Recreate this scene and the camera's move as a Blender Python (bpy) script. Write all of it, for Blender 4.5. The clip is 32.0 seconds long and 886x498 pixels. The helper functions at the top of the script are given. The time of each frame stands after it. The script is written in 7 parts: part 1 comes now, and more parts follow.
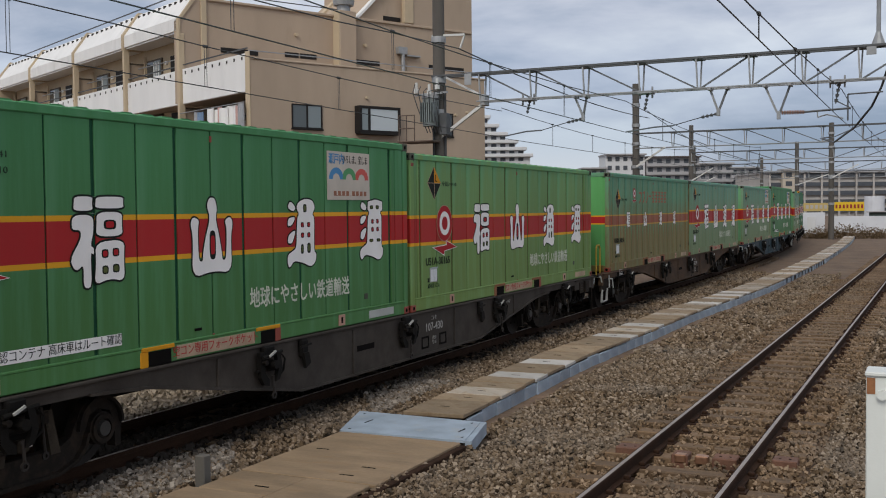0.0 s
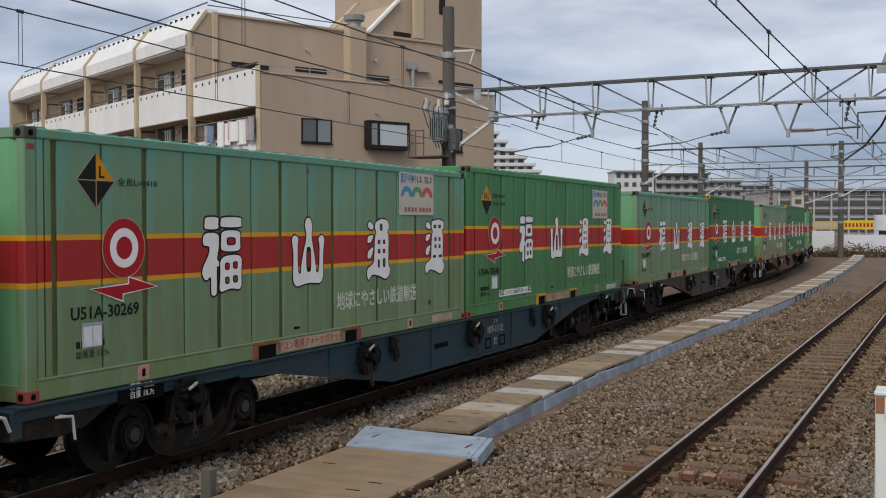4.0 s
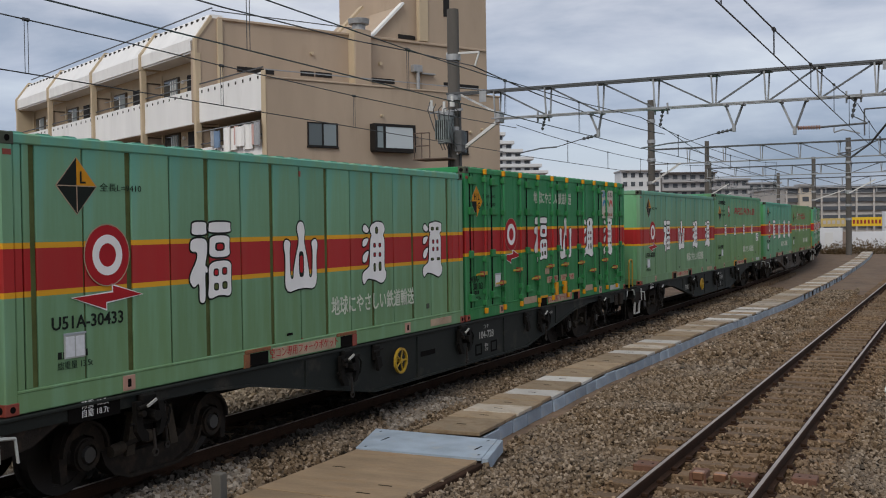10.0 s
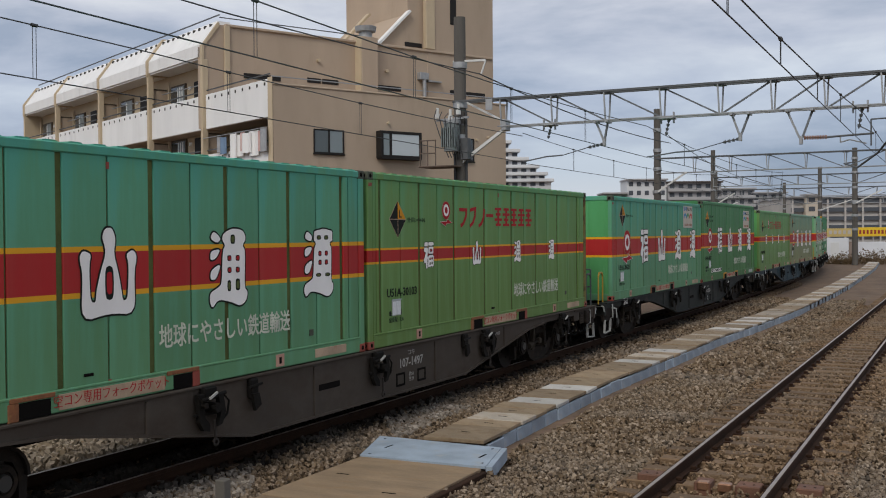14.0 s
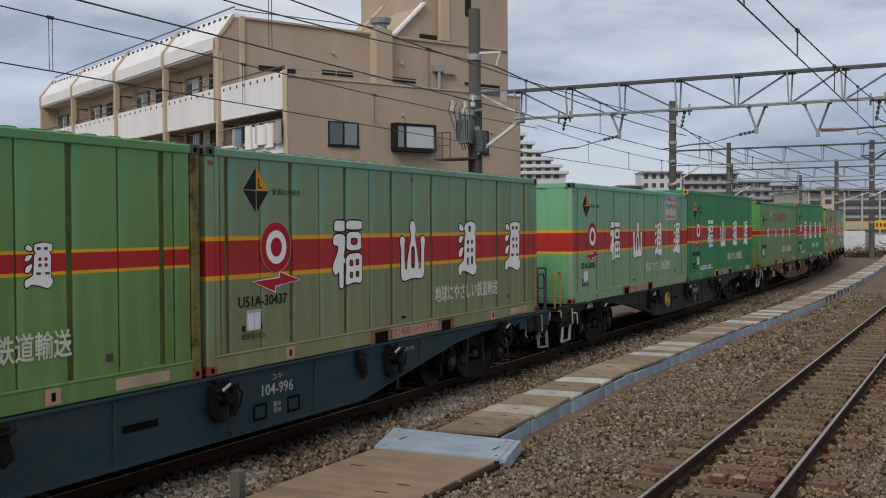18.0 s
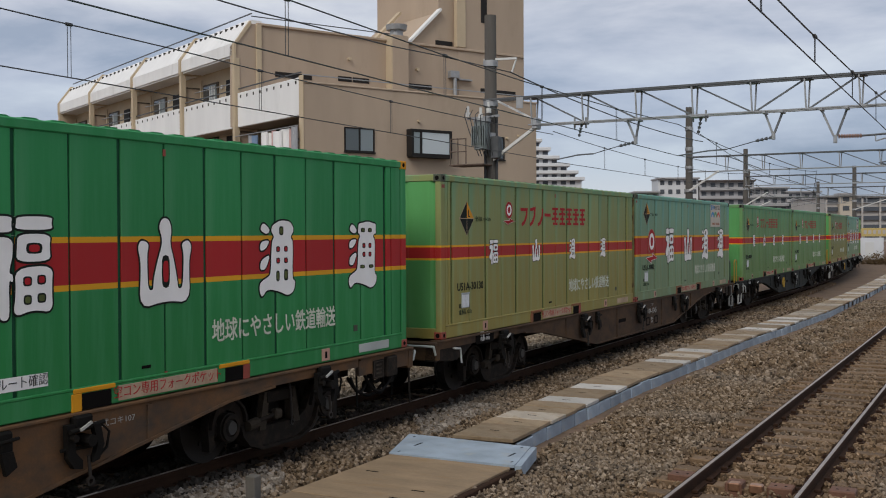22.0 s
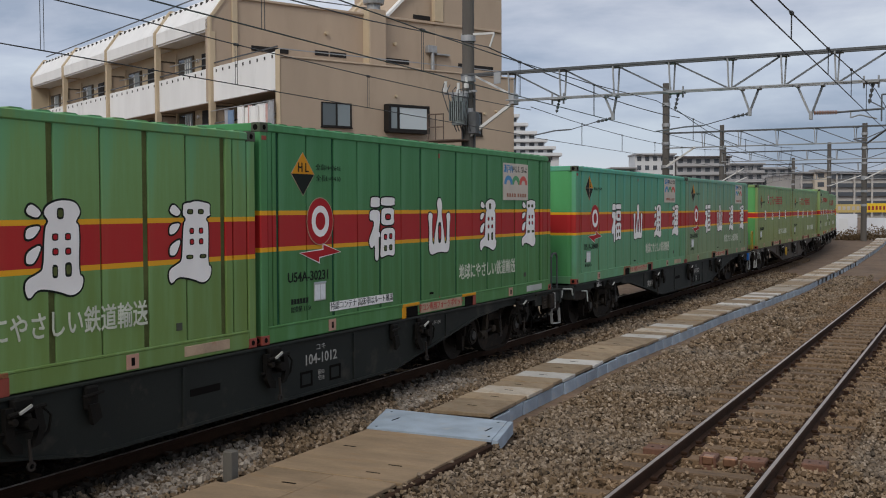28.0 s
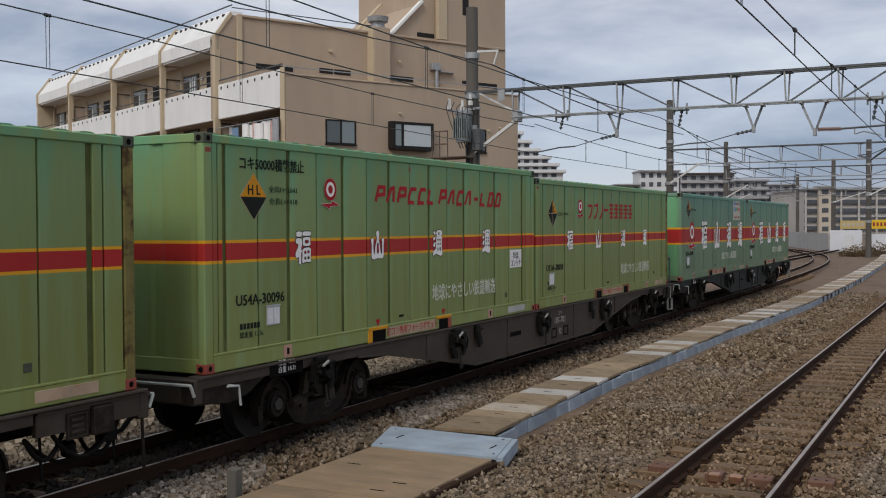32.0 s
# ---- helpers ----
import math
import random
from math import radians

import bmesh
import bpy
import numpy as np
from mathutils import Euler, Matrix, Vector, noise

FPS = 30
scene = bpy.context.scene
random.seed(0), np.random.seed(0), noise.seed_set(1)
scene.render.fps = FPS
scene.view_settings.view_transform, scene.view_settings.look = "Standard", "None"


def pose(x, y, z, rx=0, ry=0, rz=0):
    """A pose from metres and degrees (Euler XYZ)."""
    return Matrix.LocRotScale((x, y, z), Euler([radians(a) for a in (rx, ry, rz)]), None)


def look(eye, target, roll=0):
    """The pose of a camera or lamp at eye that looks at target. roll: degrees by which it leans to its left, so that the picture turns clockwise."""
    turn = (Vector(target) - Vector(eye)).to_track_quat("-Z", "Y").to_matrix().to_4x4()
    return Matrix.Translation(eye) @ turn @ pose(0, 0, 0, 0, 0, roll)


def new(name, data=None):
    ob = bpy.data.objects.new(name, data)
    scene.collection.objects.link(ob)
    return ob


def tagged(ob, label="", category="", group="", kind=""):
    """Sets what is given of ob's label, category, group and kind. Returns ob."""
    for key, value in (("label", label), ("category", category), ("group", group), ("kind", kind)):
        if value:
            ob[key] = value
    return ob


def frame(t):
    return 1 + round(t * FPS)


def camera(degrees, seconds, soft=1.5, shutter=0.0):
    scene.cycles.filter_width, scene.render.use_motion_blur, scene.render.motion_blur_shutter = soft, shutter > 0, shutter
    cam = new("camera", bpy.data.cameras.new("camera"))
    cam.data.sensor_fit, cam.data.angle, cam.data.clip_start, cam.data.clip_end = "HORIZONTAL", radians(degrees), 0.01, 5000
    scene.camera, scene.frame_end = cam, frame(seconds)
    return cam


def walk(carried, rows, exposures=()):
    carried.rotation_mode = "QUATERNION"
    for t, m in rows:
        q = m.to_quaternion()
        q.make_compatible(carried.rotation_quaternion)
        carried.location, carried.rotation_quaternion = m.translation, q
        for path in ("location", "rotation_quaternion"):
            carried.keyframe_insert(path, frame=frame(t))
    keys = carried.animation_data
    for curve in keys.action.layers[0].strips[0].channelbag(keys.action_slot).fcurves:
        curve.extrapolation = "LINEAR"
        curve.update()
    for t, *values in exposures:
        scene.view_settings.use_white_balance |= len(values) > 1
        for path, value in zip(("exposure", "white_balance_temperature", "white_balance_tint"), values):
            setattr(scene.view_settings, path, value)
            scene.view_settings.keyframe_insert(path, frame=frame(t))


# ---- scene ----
# The camera: hand-held at the end of a platform, turning a little, hardly moving.
cam = camera(46.1, 32.0, soft=1.05)
VIEW = [
    (0, 25.29, -2.15, 0.59), (0.5, 25.33, -2.20, 0.56), (1, 25.31, -2.14, 0.39), (1.5, 25.35, -2.07, 0.30), (2, 25.72, -1.73, 0.23),
    (2.5, 25.95, -1.50, 0.18), (3, 25.82, -1.42, 0.13), (3.5, 25.71, -1.33, 0.10), (5.5, 25.99, -1.31, 0.13), (6, 25.84, -1.16, 0.05),
    (6.5, 25.46, -1.05, 0.39), (7, 25.58, -1.09, 0.36), (7.5, 25.81, -1.26, 0.31), (8, 25.82, -1.19, 0.37), (8.5, 25.84, -1.13, 0.53),
    (9, 25.79, -1.28, 0.68), (9.5, 25.92, -1.21, 0.82), (10, 26.14, -1.20, 0.84), (10.5, 26.18, -1.12, 0.91), (11, 26.26, -1.17, 0.98),
    (11.5, 26.61, -1.12, 0.96), (12, 26.54, -1.21, 0.87), (12.5, 26.14, -1.16, 0.83), (13, 26.01, -0.98, 0.64), (13.5, 26.45, -0.88, 0.59),
    (14, 26.44, -0.78, 0.48), (14.5, 26.37, -0.93, 0.44), (16.5, 26.37, -0.64, 0.30), (17, 27.00, -0.45, 0.36), (17.5, 27.23, -0.54, 0.36),
    (18, 27.23, -1.20, 0.38), (18.5, 27.09, -1.54, 0.36), (19, 27.32, -1.49, 0.34), (19.5, 27.65, -1.44, 0.28), (20, 27.54, -1.30, 0.27),
    (20.5, 27.77, -1.15, 0.33), (21, 28.00, -0.98, 0.35), (21.5, 27.96, -0.83, 0.36), (22, 28.09, -0.86, 0.29), (22.5, 27.88, -0.90, 0.15),
    (23, 27.76, -0.95, 0.06), (23.5, 27.62, -0.90, 0.04), (24, 27.77, -0.76, 0.00), (24.5, 27.55, -0.84, 0.04), (25, 27.45, -0.94, 0.07),
    (25.5, 27.41, -1.29, 0.10), (26, 27.40, -1.50, 0.07), (26.5, 27.24, -1.81, 0.13), (28.5, 26.82, -2.22, 0.20), (29, 26.89, -1.99, 0.20),
    (29.5, 26.99, -1.86, 0.25), (30, 26.79, -1.57, 0.20), (30.5, 26.70, -1.39, 0.21), (31, 26.96, -1.34, 0.23), (31.5, 26.92, -1.33, 0.24),
    (32, 27.08, -1.28, 0.28)]
walk(cam, [(t, pose(0, 0, 2.612, 90 + p, r, y)) for t, y, p, r in VIEW], [(0.0, 0.12), (2.0, 0.19), (3.5, 0.22), (6.5, 0.12), (8.0, 0.1), (32.0, 0.1)])

# ---- world and sun: a bright overcast sky ----
world = bpy.data.worlds.new("overcast_sky")
scene.world = world
world.use_nodes = True
wn, wl = world.node_tree.nodes, world.node_tree.links
wn.clear()
w_out = wn.new("ShaderNodeOutputWorld")
w_bg = wn.new("ShaderNodeBackground")
w_sky = wn.new("ShaderNodeTexSky")
w_sky.sky_type, w_sky.sun_disc = "NISHITA", False
w_sky.sun_elevation, w_sky.sun_rotation = radians(43), radians(177.5)
w_co = wn.new("ShaderNodeTexCoord")
w_map = wn.new("ShaderNodeMapping")
w_map.inputs["Scale"].default_value = (1.0, 1.0, 3.6)
w_n = wn.new("ShaderNodeTexNoise")
w_n.inputs["Scale"].default_value, w_n.inputs["Detail"].default_value, w_n.inputs["Roughness"].default_value = 2.9, 8, 0.55
w_n.inputs["Distortion"].default_value = 0.25
w_ramp = wn.new("ShaderNodeValToRGB")
w_ramp.color_ramp.elements[0].position, w_ramp.color_ramp.elements[0].color = 0.40, (3.75, 4.22, 5.12, 1)
w_ramp.color_ramp.elements[1].position, w_ramp.color_ramp.elements[1].color = 0.62, (7.9, 7.95, 8.1, 1)
w_e = w_ramp.color_ramp.elements.new(0.50)
w_e.color = (5.75, 5.95, 6.62, 1)
w_sep = wn.new("ShaderNodeSeparateXYZ")
wl.new(w_co.outputs["Generated"], w_sep.inputs[0])
w_low = wn.new("ShaderNodeValToRGB")
w_low.color_ramp.elements[0].position, w_low.color_ramp.elements[0].color = 0.0, (0.80, 0.82, 0.86, 1)
w_low.color_ramp.elements[1].position, w_low.color_ramp.elements[1].color = 0.26, (1.0, 1.0, 1.0, 1)
for w_p, w_c in ((0.06, (0.62, 0.70, 0.81, 1)), (0.13, (0.74, 0.81, 0.91, 1)), (0.19, (0.88, 0.91, 0.96, 1))):
    w_low.color_ramp.elements.new(w_p).color = w_c
wl.new(w_sep.outputs["Z"], w_low.inputs[0])
w_mul = wn.new("ShaderNodeMix")
w_mul.data_type, w_mul.blend_type = "RGBA", "MULTIPLY"
w_mul.inputs[0].default_value = 1.0
wl.new(w_ramp.outputs[0], w_mul.inputs[6])
wl.new(w_low.outputs[0], w_mul.inputs[7])
w_mix = wn.new("ShaderNodeMix")
w_mix.data_type = "RGBA"
w_mix.inputs[0].default_value = 0.9
wl.new(w_co.outputs["Generated"], w_map.inputs["Vector"])
wl.new(w_map.outputs[0], w_n.inputs["Vector"])
wl.new(w_n.outputs["Fac"], w_ramp.inputs[0])
wl.new(w_sky.outputs[0], w_mix.inputs[6])
wl.new(w_mul.outputs[2], w_mix.inputs[7])
wl.new(w_mix.outputs[2], w_bg.inputs["Color"])
w_bg.inputs["Strength"].default_value = 0.1
wl.new(w_bg.outputs[0], w_out.inputs[0])

sun_data = bpy.data.lights.new("sun", "SUN")
sun_data.energy, sun_data.angle, sun_data.color = 1.5, radians(24), (1.0, 0.94, 0.85)
sun = new("sun", sun_data)
sun.matrix_world = look((4, -92, 84), (0, 0, 0))


# ---- materials ----
def material(name, rough=0.6, metal=0.0):
    m = bpy.data.materials.new(name)
    m.use_nodes = True
    nt = m.node_tree
    b = nt.nodes["Principled BSDF"]
    b.inputs["Roughness"].default_value, b.inputs["Metallic"].default_value = rough, metal
    return m, nt, b


def rgb(c):
    return (*c, 1.0)


def node(nt, kind, **values):
    n = nt.nodes.new(kind)
    for k, v in values.items():
        n.inputs[k].default_value = v
    return n


def blend(nt, fac, a, b, mode="MIX"):
    m = nt.nodes.new("ShaderNodeMix")
    m.data_type, m.blend_type = "RGBA", mode
    for slot, v in ((0, fac), (6, a), (7, b)):
        if isinstance(v, (int, float)):
            m.inputs[slot].default_value = v
        elif isinstance(v, tuple):
            m.inputs[slot].default_value = rgb(v) if len(v) == 3 else v
        else:
            nt.links.new(v, m.inputs[slot])
    return m.outputs[2]


def ramp(nt, source, lo, hi):
    r = nt.nodes.new("ShaderNodeMapRange")
    r.inputs["From Min"].default_value, r.inputs["From Max"].default_value = lo, hi
    nt.links.new(source, r.inputs["Value"])
    return r.outputs[0]


def noise_of(nt, scale, detail=4.0, stretch=(1, 1, 1), coords="Object", rough=0.55):
    co = nt.nodes.new("ShaderNodeTexCoord")
    mp = nt.nodes.new("ShaderNodeMapping")
    mp.inputs["Scale"].default_value = stretch
    n = node(nt, "ShaderNodeTexNoise", Scale=scale, Detail=detail, Roughness=rough)
    nt.links.new(co.outputs[coords], mp.inputs["Vector"])
    nt.links.new(mp.outputs[0], n.inputs["Vector"])
    return n.outputs["Fac"]


def add_bump(nt, b, height, strength, distance):
    bp = node(nt, "ShaderNodeBump", Strength=strength, Distance=distance)
    nt.links.new(height, bp.inputs["Height"])
    nt.links.new(bp.outputs[0], b.inputs["Normal"])


def plain(name, base, rough=0.6, metal=0.0, vary=0.25, scale=3.0, grain=40.0, bump=0.15, stain=None, stain_at=(0.55, 0.75), each=0.0, streak=(1, 1, 1), gloss=0.5):
    """A surface with broad stains, fine grain and relief; each: how far single pieces differ."""
    m, nt, b = material(name, rough, metal)
    b.inputs["Specular IOR Level"].default_value = gloss
    big = noise_of(nt, scale, 5, streak)
    fine = noise_of(nt, grain, 3)
    dark = tuple(c * (1 - vary) for c in base)
    light = tuple(min(1, c * (1 + vary * 0.6)) for c in base)
    col = blend(nt, ramp(nt, big, 0.3, 0.7), dark, light)
    col = blend(nt, 0.35 * vary * 2, col, blend(nt, ramp(nt, fine, 0.3, 0.7), dark, light))
    if stain:
        col = blend(nt, ramp(nt, noise_of(nt, scale * 1.7, 6, streak, rough=0.65), *stain_at), col, stain)
    if each:
        info = nt.nodes.new("ShaderNodeObjectInfo")
        mr = node(nt, "ShaderNodeMapRange")
        mr.inputs["To Min"].default_value, mr.inputs["To Max"].default_value = 1 - each, 1 + each
        nt.links.new(info.outputs["Random"], mr.inputs["Value"])
        mul = nt.nodes.new("ShaderNodeVectorMath")
        mul.operation = "SCALE"
        nt.links.new(col, mul.inputs[0])
        nt.links.new(mr.outputs[0], mul.inputs["Scale"])
        col = mul.outputs[0]
    nt.links.new(col, b.inputs["Base Color"])
    rr = node(nt, "ShaderNodeMapRange")
    rr.inputs["To Min"].default_value, rr.inputs["To Max"].default_value = max(0.03, rough - 0.12), min(1, rough + 0.12)
    nt.links.new(big, rr.inputs["Value"])
    nt.links.new(rr.outputs[0], b.inputs["Roughness"])
    if bump:
        add_bump(nt, b, fine, bump, 0.01)
    return m


def stones(name, cols, rough=0.9):
    """Broken stone: every island of the mesh takes its own tone."""
    m, nt, b = material(name, rough)
    b.inputs["Specular IOR Level"].default_value = 0.2
    geo = nt.nodes.new("ShaderNodeNewGeometry")
    cr = nt.nodes.new("ShaderNodeValToRGB")
    el = cr.color_ramp.elements
    el[0].position, el[0].color = 0.0, rgb(cols[0])
    el[1].position, el[1].color = 1.0, rgb(cols[-1])
    for i, c in enumerate(cols[1:-1]):
        el.new((i + 1) / (len(cols) - 1)).color = rgb(c)
    nt.links.new(geo.outputs["Random Per Island"], cr.inputs[0])
    patch = noise_of(nt, 0.55, 4, coords="Object")
    col = blend(nt, ramp(nt, patch, 0.45, 0.72), cr.outputs[0], blend(nt, 0.40, cr.outputs[0], (0.22, 0.20, 0.175)))
    nt.links.new(col, b.inputs["Base Color"])
    add_bump(nt, b, noise_of(nt, 60, 3), 0.3, 0.01)
    return m


def paint(name, green, lower, stripe, rust=0.15, wear=0.3, reach=(1.9, 4.35), worn_band=0.0):
    """Faded container paint: a red band with yellow edges at a height, streaks running down, rust; sky and ground light
    is painted in from top to bottom.
    """
    m, nt, b = material(name, 0.6)
    b.inputs["Specular IOR Level"].default_value = 0.28
    co = nt.nodes.new("ShaderNodeTexCoord")
    sep = nt.nodes.new("ShaderNodeSeparateXYZ")
    nt.links.new(co.outputs["Object"], sep.inputs[0])
    z = sep.outputs["Z"]
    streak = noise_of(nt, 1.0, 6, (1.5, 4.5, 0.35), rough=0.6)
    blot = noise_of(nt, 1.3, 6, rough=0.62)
    # tone by height: uneven runs of track grime, ground and sky light painted in
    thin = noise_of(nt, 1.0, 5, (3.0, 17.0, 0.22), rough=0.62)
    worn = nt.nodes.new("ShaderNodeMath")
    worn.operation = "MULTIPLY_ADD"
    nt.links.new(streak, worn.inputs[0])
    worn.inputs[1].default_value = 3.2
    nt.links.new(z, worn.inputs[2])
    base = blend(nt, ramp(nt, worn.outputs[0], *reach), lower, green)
    if wear >= 0.2:
        # bluer patches under the roof rail: sky reflection painted into the old coat
        base = blend(nt, ramp(nt, worn.outputs[0], 3.65, 4.40), base, (green[0] * 0.48, green[1] * 0.94, green[2] * 1.2))
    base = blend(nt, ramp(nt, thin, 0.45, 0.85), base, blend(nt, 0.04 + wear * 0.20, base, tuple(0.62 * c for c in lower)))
    pale = tuple(0.85 * c + 0.15 * w for c, w in zip(green, (0.50, 0.58, 0.48)))
    base = blend(nt, ramp(nt, streak, 0.45, 1.05), base, pale)
    base = blend(nt, wear * 0.5, base, blend(nt, ramp(nt, blot, 0.35, 0.65), lower, pale))
    info = nt.nodes.new("ShaderNodeObjectInfo")
    tone = node(nt, "ShaderNodeMapRange")
    tone.inputs["To Min"].default_value, tone.inputs["To Max"].default_value = 0.90, 1.08
    nt.links.new(info.outputs["Random"], tone.inputs["Value"])
    z0, z1, edge = stripe

    def band(a, c):
        up = nt.nodes.new("ShaderNodeMath")
        up.operation = "GREATER_THAN"
        up.inputs[1].default_value = a
        dn = nt.nodes.new("ShaderNodeMath")
        dn.operation = "LESS_THAN"
        dn.inputs[1].default_value = c
        mu = nt.nodes.new("ShaderNodeMath")
        mu.operation = "MULTIPLY"
        nt.links.new(z, up.inputs[0])
        nt.links.new(z, dn.inputs[0])
        nt.links.new(up.outputs[0], mu.inputs[0])
        nt.links.new(dn.outputs[0], mu.inputs[1])
        return mu.outputs[0]

    fade = ramp(nt, streak, 0.35, 0.85)
    f1, f2 = wear * 0.06 + worn_band, wear * 0.20 + worn_band
    yellow = blend(nt, f1, (0.74, 0.36, 0.012), base)
    red = blend(nt, fade, blend(nt, f1, (0.41, 0.012, 0.016), base), blend(nt, f2, (0.40, 0.020, 0.022), base))
    col = blend(nt, band(z0 - edge, z1 + edge), base, yellow)
    col = blend(nt, band(z0, z1), col, red)
    rusty = noise_of(nt, 2.2, 7, (1.2, 2.2, 0.5), rough=0.7)
    drip = noise_of(nt, 1.0, 6, (2.0, 9.0, 0.30), rough=0.68)
    col = blend(nt, ramp(nt, drip, 0.80 - wear * 0.40, 1.02 - wear * 0.30), col, blend(nt, 0.55, col, (0.20, 0.12, 0.04)))
    col = blend(nt, ramp(nt, rusty, 0.78 - rust * 0.55, 0.98 - rust * 0.35), col, (0.17, 0.075, 0.028))
    mul = nt.nodes.new("ShaderNodeVectorMath")
    mul.operation = "SCALE"
    nt.links.new(col, mul.inputs[0])
    nt.links.new(tone.outputs[0], mul.inputs["Scale"])
    nt.links.new(mul.outputs[0], b.inputs["Base Color"])
    rr = node(nt, "ShaderNodeMapRange")
    rr.inputs["To Min"].default_value, rr.inputs["To Max"].default_value = 0.48, 0.70
    nt.links.new(blot, rr.inputs["Value"])
    nt.links.new(rr.outputs[0], b.inputs["Roughness"])
    add_bump(nt, b, noise_of(nt, 2.5, 4), 0.22, 0.03)
    return m


# ---- mesh tools ----
class Shape:
    """Collects solids into one mesh."""

    def __init__(self):
        self.v, self.f = [], []

    def add(self, verts, faces):
        n = len(self.v)
        self.v.extend(verts)
        self.f.extend([tuple(i + n for i in f) for f in faces])
        return self

    def box(self, x0, x1, y0, y1, z0, z1, b=0.0, m=None):
        """A box, its edges chamfered by b."""
        if x1 < x0:
            x0, x1 = x1, x0
        if y1 < y0:
            y0, y1 = y1, y0
        if z1 < z0:
            z0, z1 = z1, z0
        b = min(b, 0.3 * min(x1 - x0, y1 - y0, z1 - z0))
        if b <= 0:
            vs = [(x, y, z) for z in (z0, z1) for x, y in ((x0, y0), (x1, y0), (x1, y1), (x0, y1))]
            fs = [(3, 2, 1, 0), (4, 5, 6, 7), (0, 1, 5, 4), (1, 2, 6, 5), (2, 3, 7, 6), (3, 0, 4, 7)]
        else:
            vs, idx = [], {}
            for sx in (0, 1):
                for sy in (0, 1):
                    for sz in (0, 1):
                        c = ((x0, x1)[sx], (y0, y1)[sy], (z0, z1)[sz])
                        d = (b * (1 - 2 * sx), b * (1 - 2 * sy), b * (1 - 2 * sz))
                        for ax in range(3):
                            p = [c[i] + (0 if i == ax else d[i]) for i in range(3)]
                            idx[(sx, sy, sz, ax)] = len(vs)
                            vs.append(tuple(p))
            fs = []
            ring = ((0, 0), (1, 0), (1, 1), (0, 1))
            for ax in range(3):
                o = [i for i in range(3) if i != ax]
                for s in (0, 1):
                    face = []
                    for p, q in ring:
                        k = [0, 0, 0]
                        k[ax], k[o[0]], k[o[1]] = s, p, q
                        face.append(idx[(*k, ax)])
                    fs.append(tuple(face) if (s == 1) != (ax == 1) else tuple(face[::-1]))
            for ax in range(3):
                o = [i for i in range(3) if i != ax]
                for p in (0, 1):
                    for q in (0, 1):
                        k0, k1 = [0, 0, 0], [0, 0, 0]
                        k0[ax], k1[ax] = 0, 1
                        k0[o[0]] = k1[o[0]] = p
                        k0[o[1]] = k1[o[1]] = q
                        fs.append((idx[(*k0, o[0])], idx[(*k1, o[0])], idx[(*k1, o[1])], idx[(*k0, o[1])]))
            for sx in (0, 1):
                for sy in (0, 1):
                    for sz in (0, 1):
                        fs.append(tuple(idx[(sx, sy, sz, a)] for a in range(3)))
        if m is not None:
            vs = [tuple(m @ Vector(p)) for p in vs]
        return self.add(vs, fs)

    def rod(self, a, c, r, n=8, r2=None):
        """A round bar from a to c."""
        a, c = Vector(a), Vector(c)
        d = (c - a).normalized()
        u = d.orthogonal().normalized()
        w = d.cross(u)
        r2 = r if r2 is None else r2
        vs = []
        for p, q in ((a, r), (c, r2)):
            vs += [tuple(p + (u * math.cos(2 * math.pi * i / n) + w * math.sin(2 * math.pi * i / n)) * q) for i in range(n)]
        fs = [(i, (i + 1) % n, n + (i + 1) % n, n + i) for i in range(n)]
        fs += [tuple(range(n - 1, -1, -1)), tuple(range(n, 2 * n))]
        return self.add(vs, fs)

    def tube(self, points, r, n=6):
        """One round tube through points."""
        ps = [Vector(p) for p in points]
        vs = []
        for i, p in enumerate(ps):
            d = (ps[min(i + 1, len(ps) - 1)] - ps[max(i - 1, 0)]).normalized()
            u = d.cross(Vector((0, 0, 1)) if abs(d.z) < 0.9 else Vector((1, 0, 0))).normalized()
            w = d.cross(u)
            vs += [tuple(p + (u * math.cos(2 * math.pi * k / n) + w * math.sin(2 * math.pi * k / n)) * r) for k in range(n)]
        fs = [(i * n + k, i * n + (k + 1) % n, (i + 1) * n + (k + 1) % n, (i + 1) * n + k) for i in range(len(ps) - 1) for k in range(n)]
        fs += [tuple(range(n - 1, -1, -1)), tuple(range((len(ps) - 1) * n, len(ps) * n))]
        return self.add(vs, fs)

    def bar(self, a, c, w, h):
        """A flat or square bar from a to c, w wide and h high."""
        a, c = Vector(a), Vector(c)
        d = (c - a).normalized()
        up = Vector((0, 0, 1)) if abs(d.z) < 0.95 else Vector((0, 1, 0))
        s = d.cross(up).normalized()
        t = s.cross(d).normalized()
        vs = [tuple(p + s * i * w / 2 + t * j * h / 2) for p in (a, c) for i, j in ((-1, -1), (1, -1), (1, 1), (-1, 1))]
        return self.add(vs, [(0, 1, 2, 3), (7, 6, 5, 4), (0, 4, 5, 1), (1, 5, 6, 2), (2, 6, 7, 3), (3, 7, 4, 0)])

    def prism(self, outline, x0, x1, axis="x"):
        """A flat outline of two coordinates drawn out along an axis."""
        n = len(outline)
        put = {"x": lambda p, q, r: (r, p, q), "y": lambda p, q, r: (p, r, q), "z": lambda p, q, r: (p, q, r)}[axis]
        vs = [put(p, q, r) for r in (x0, x1) for p, q in outline]
        fs = [tuple(range(n - 1, -1, -1)), tuple(range(n, 2 * n))]
        fs += [(i, (i + 1) % n, n + (i + 1) % n, n + i) for i in range(n)]
        return self.add(vs, fs)

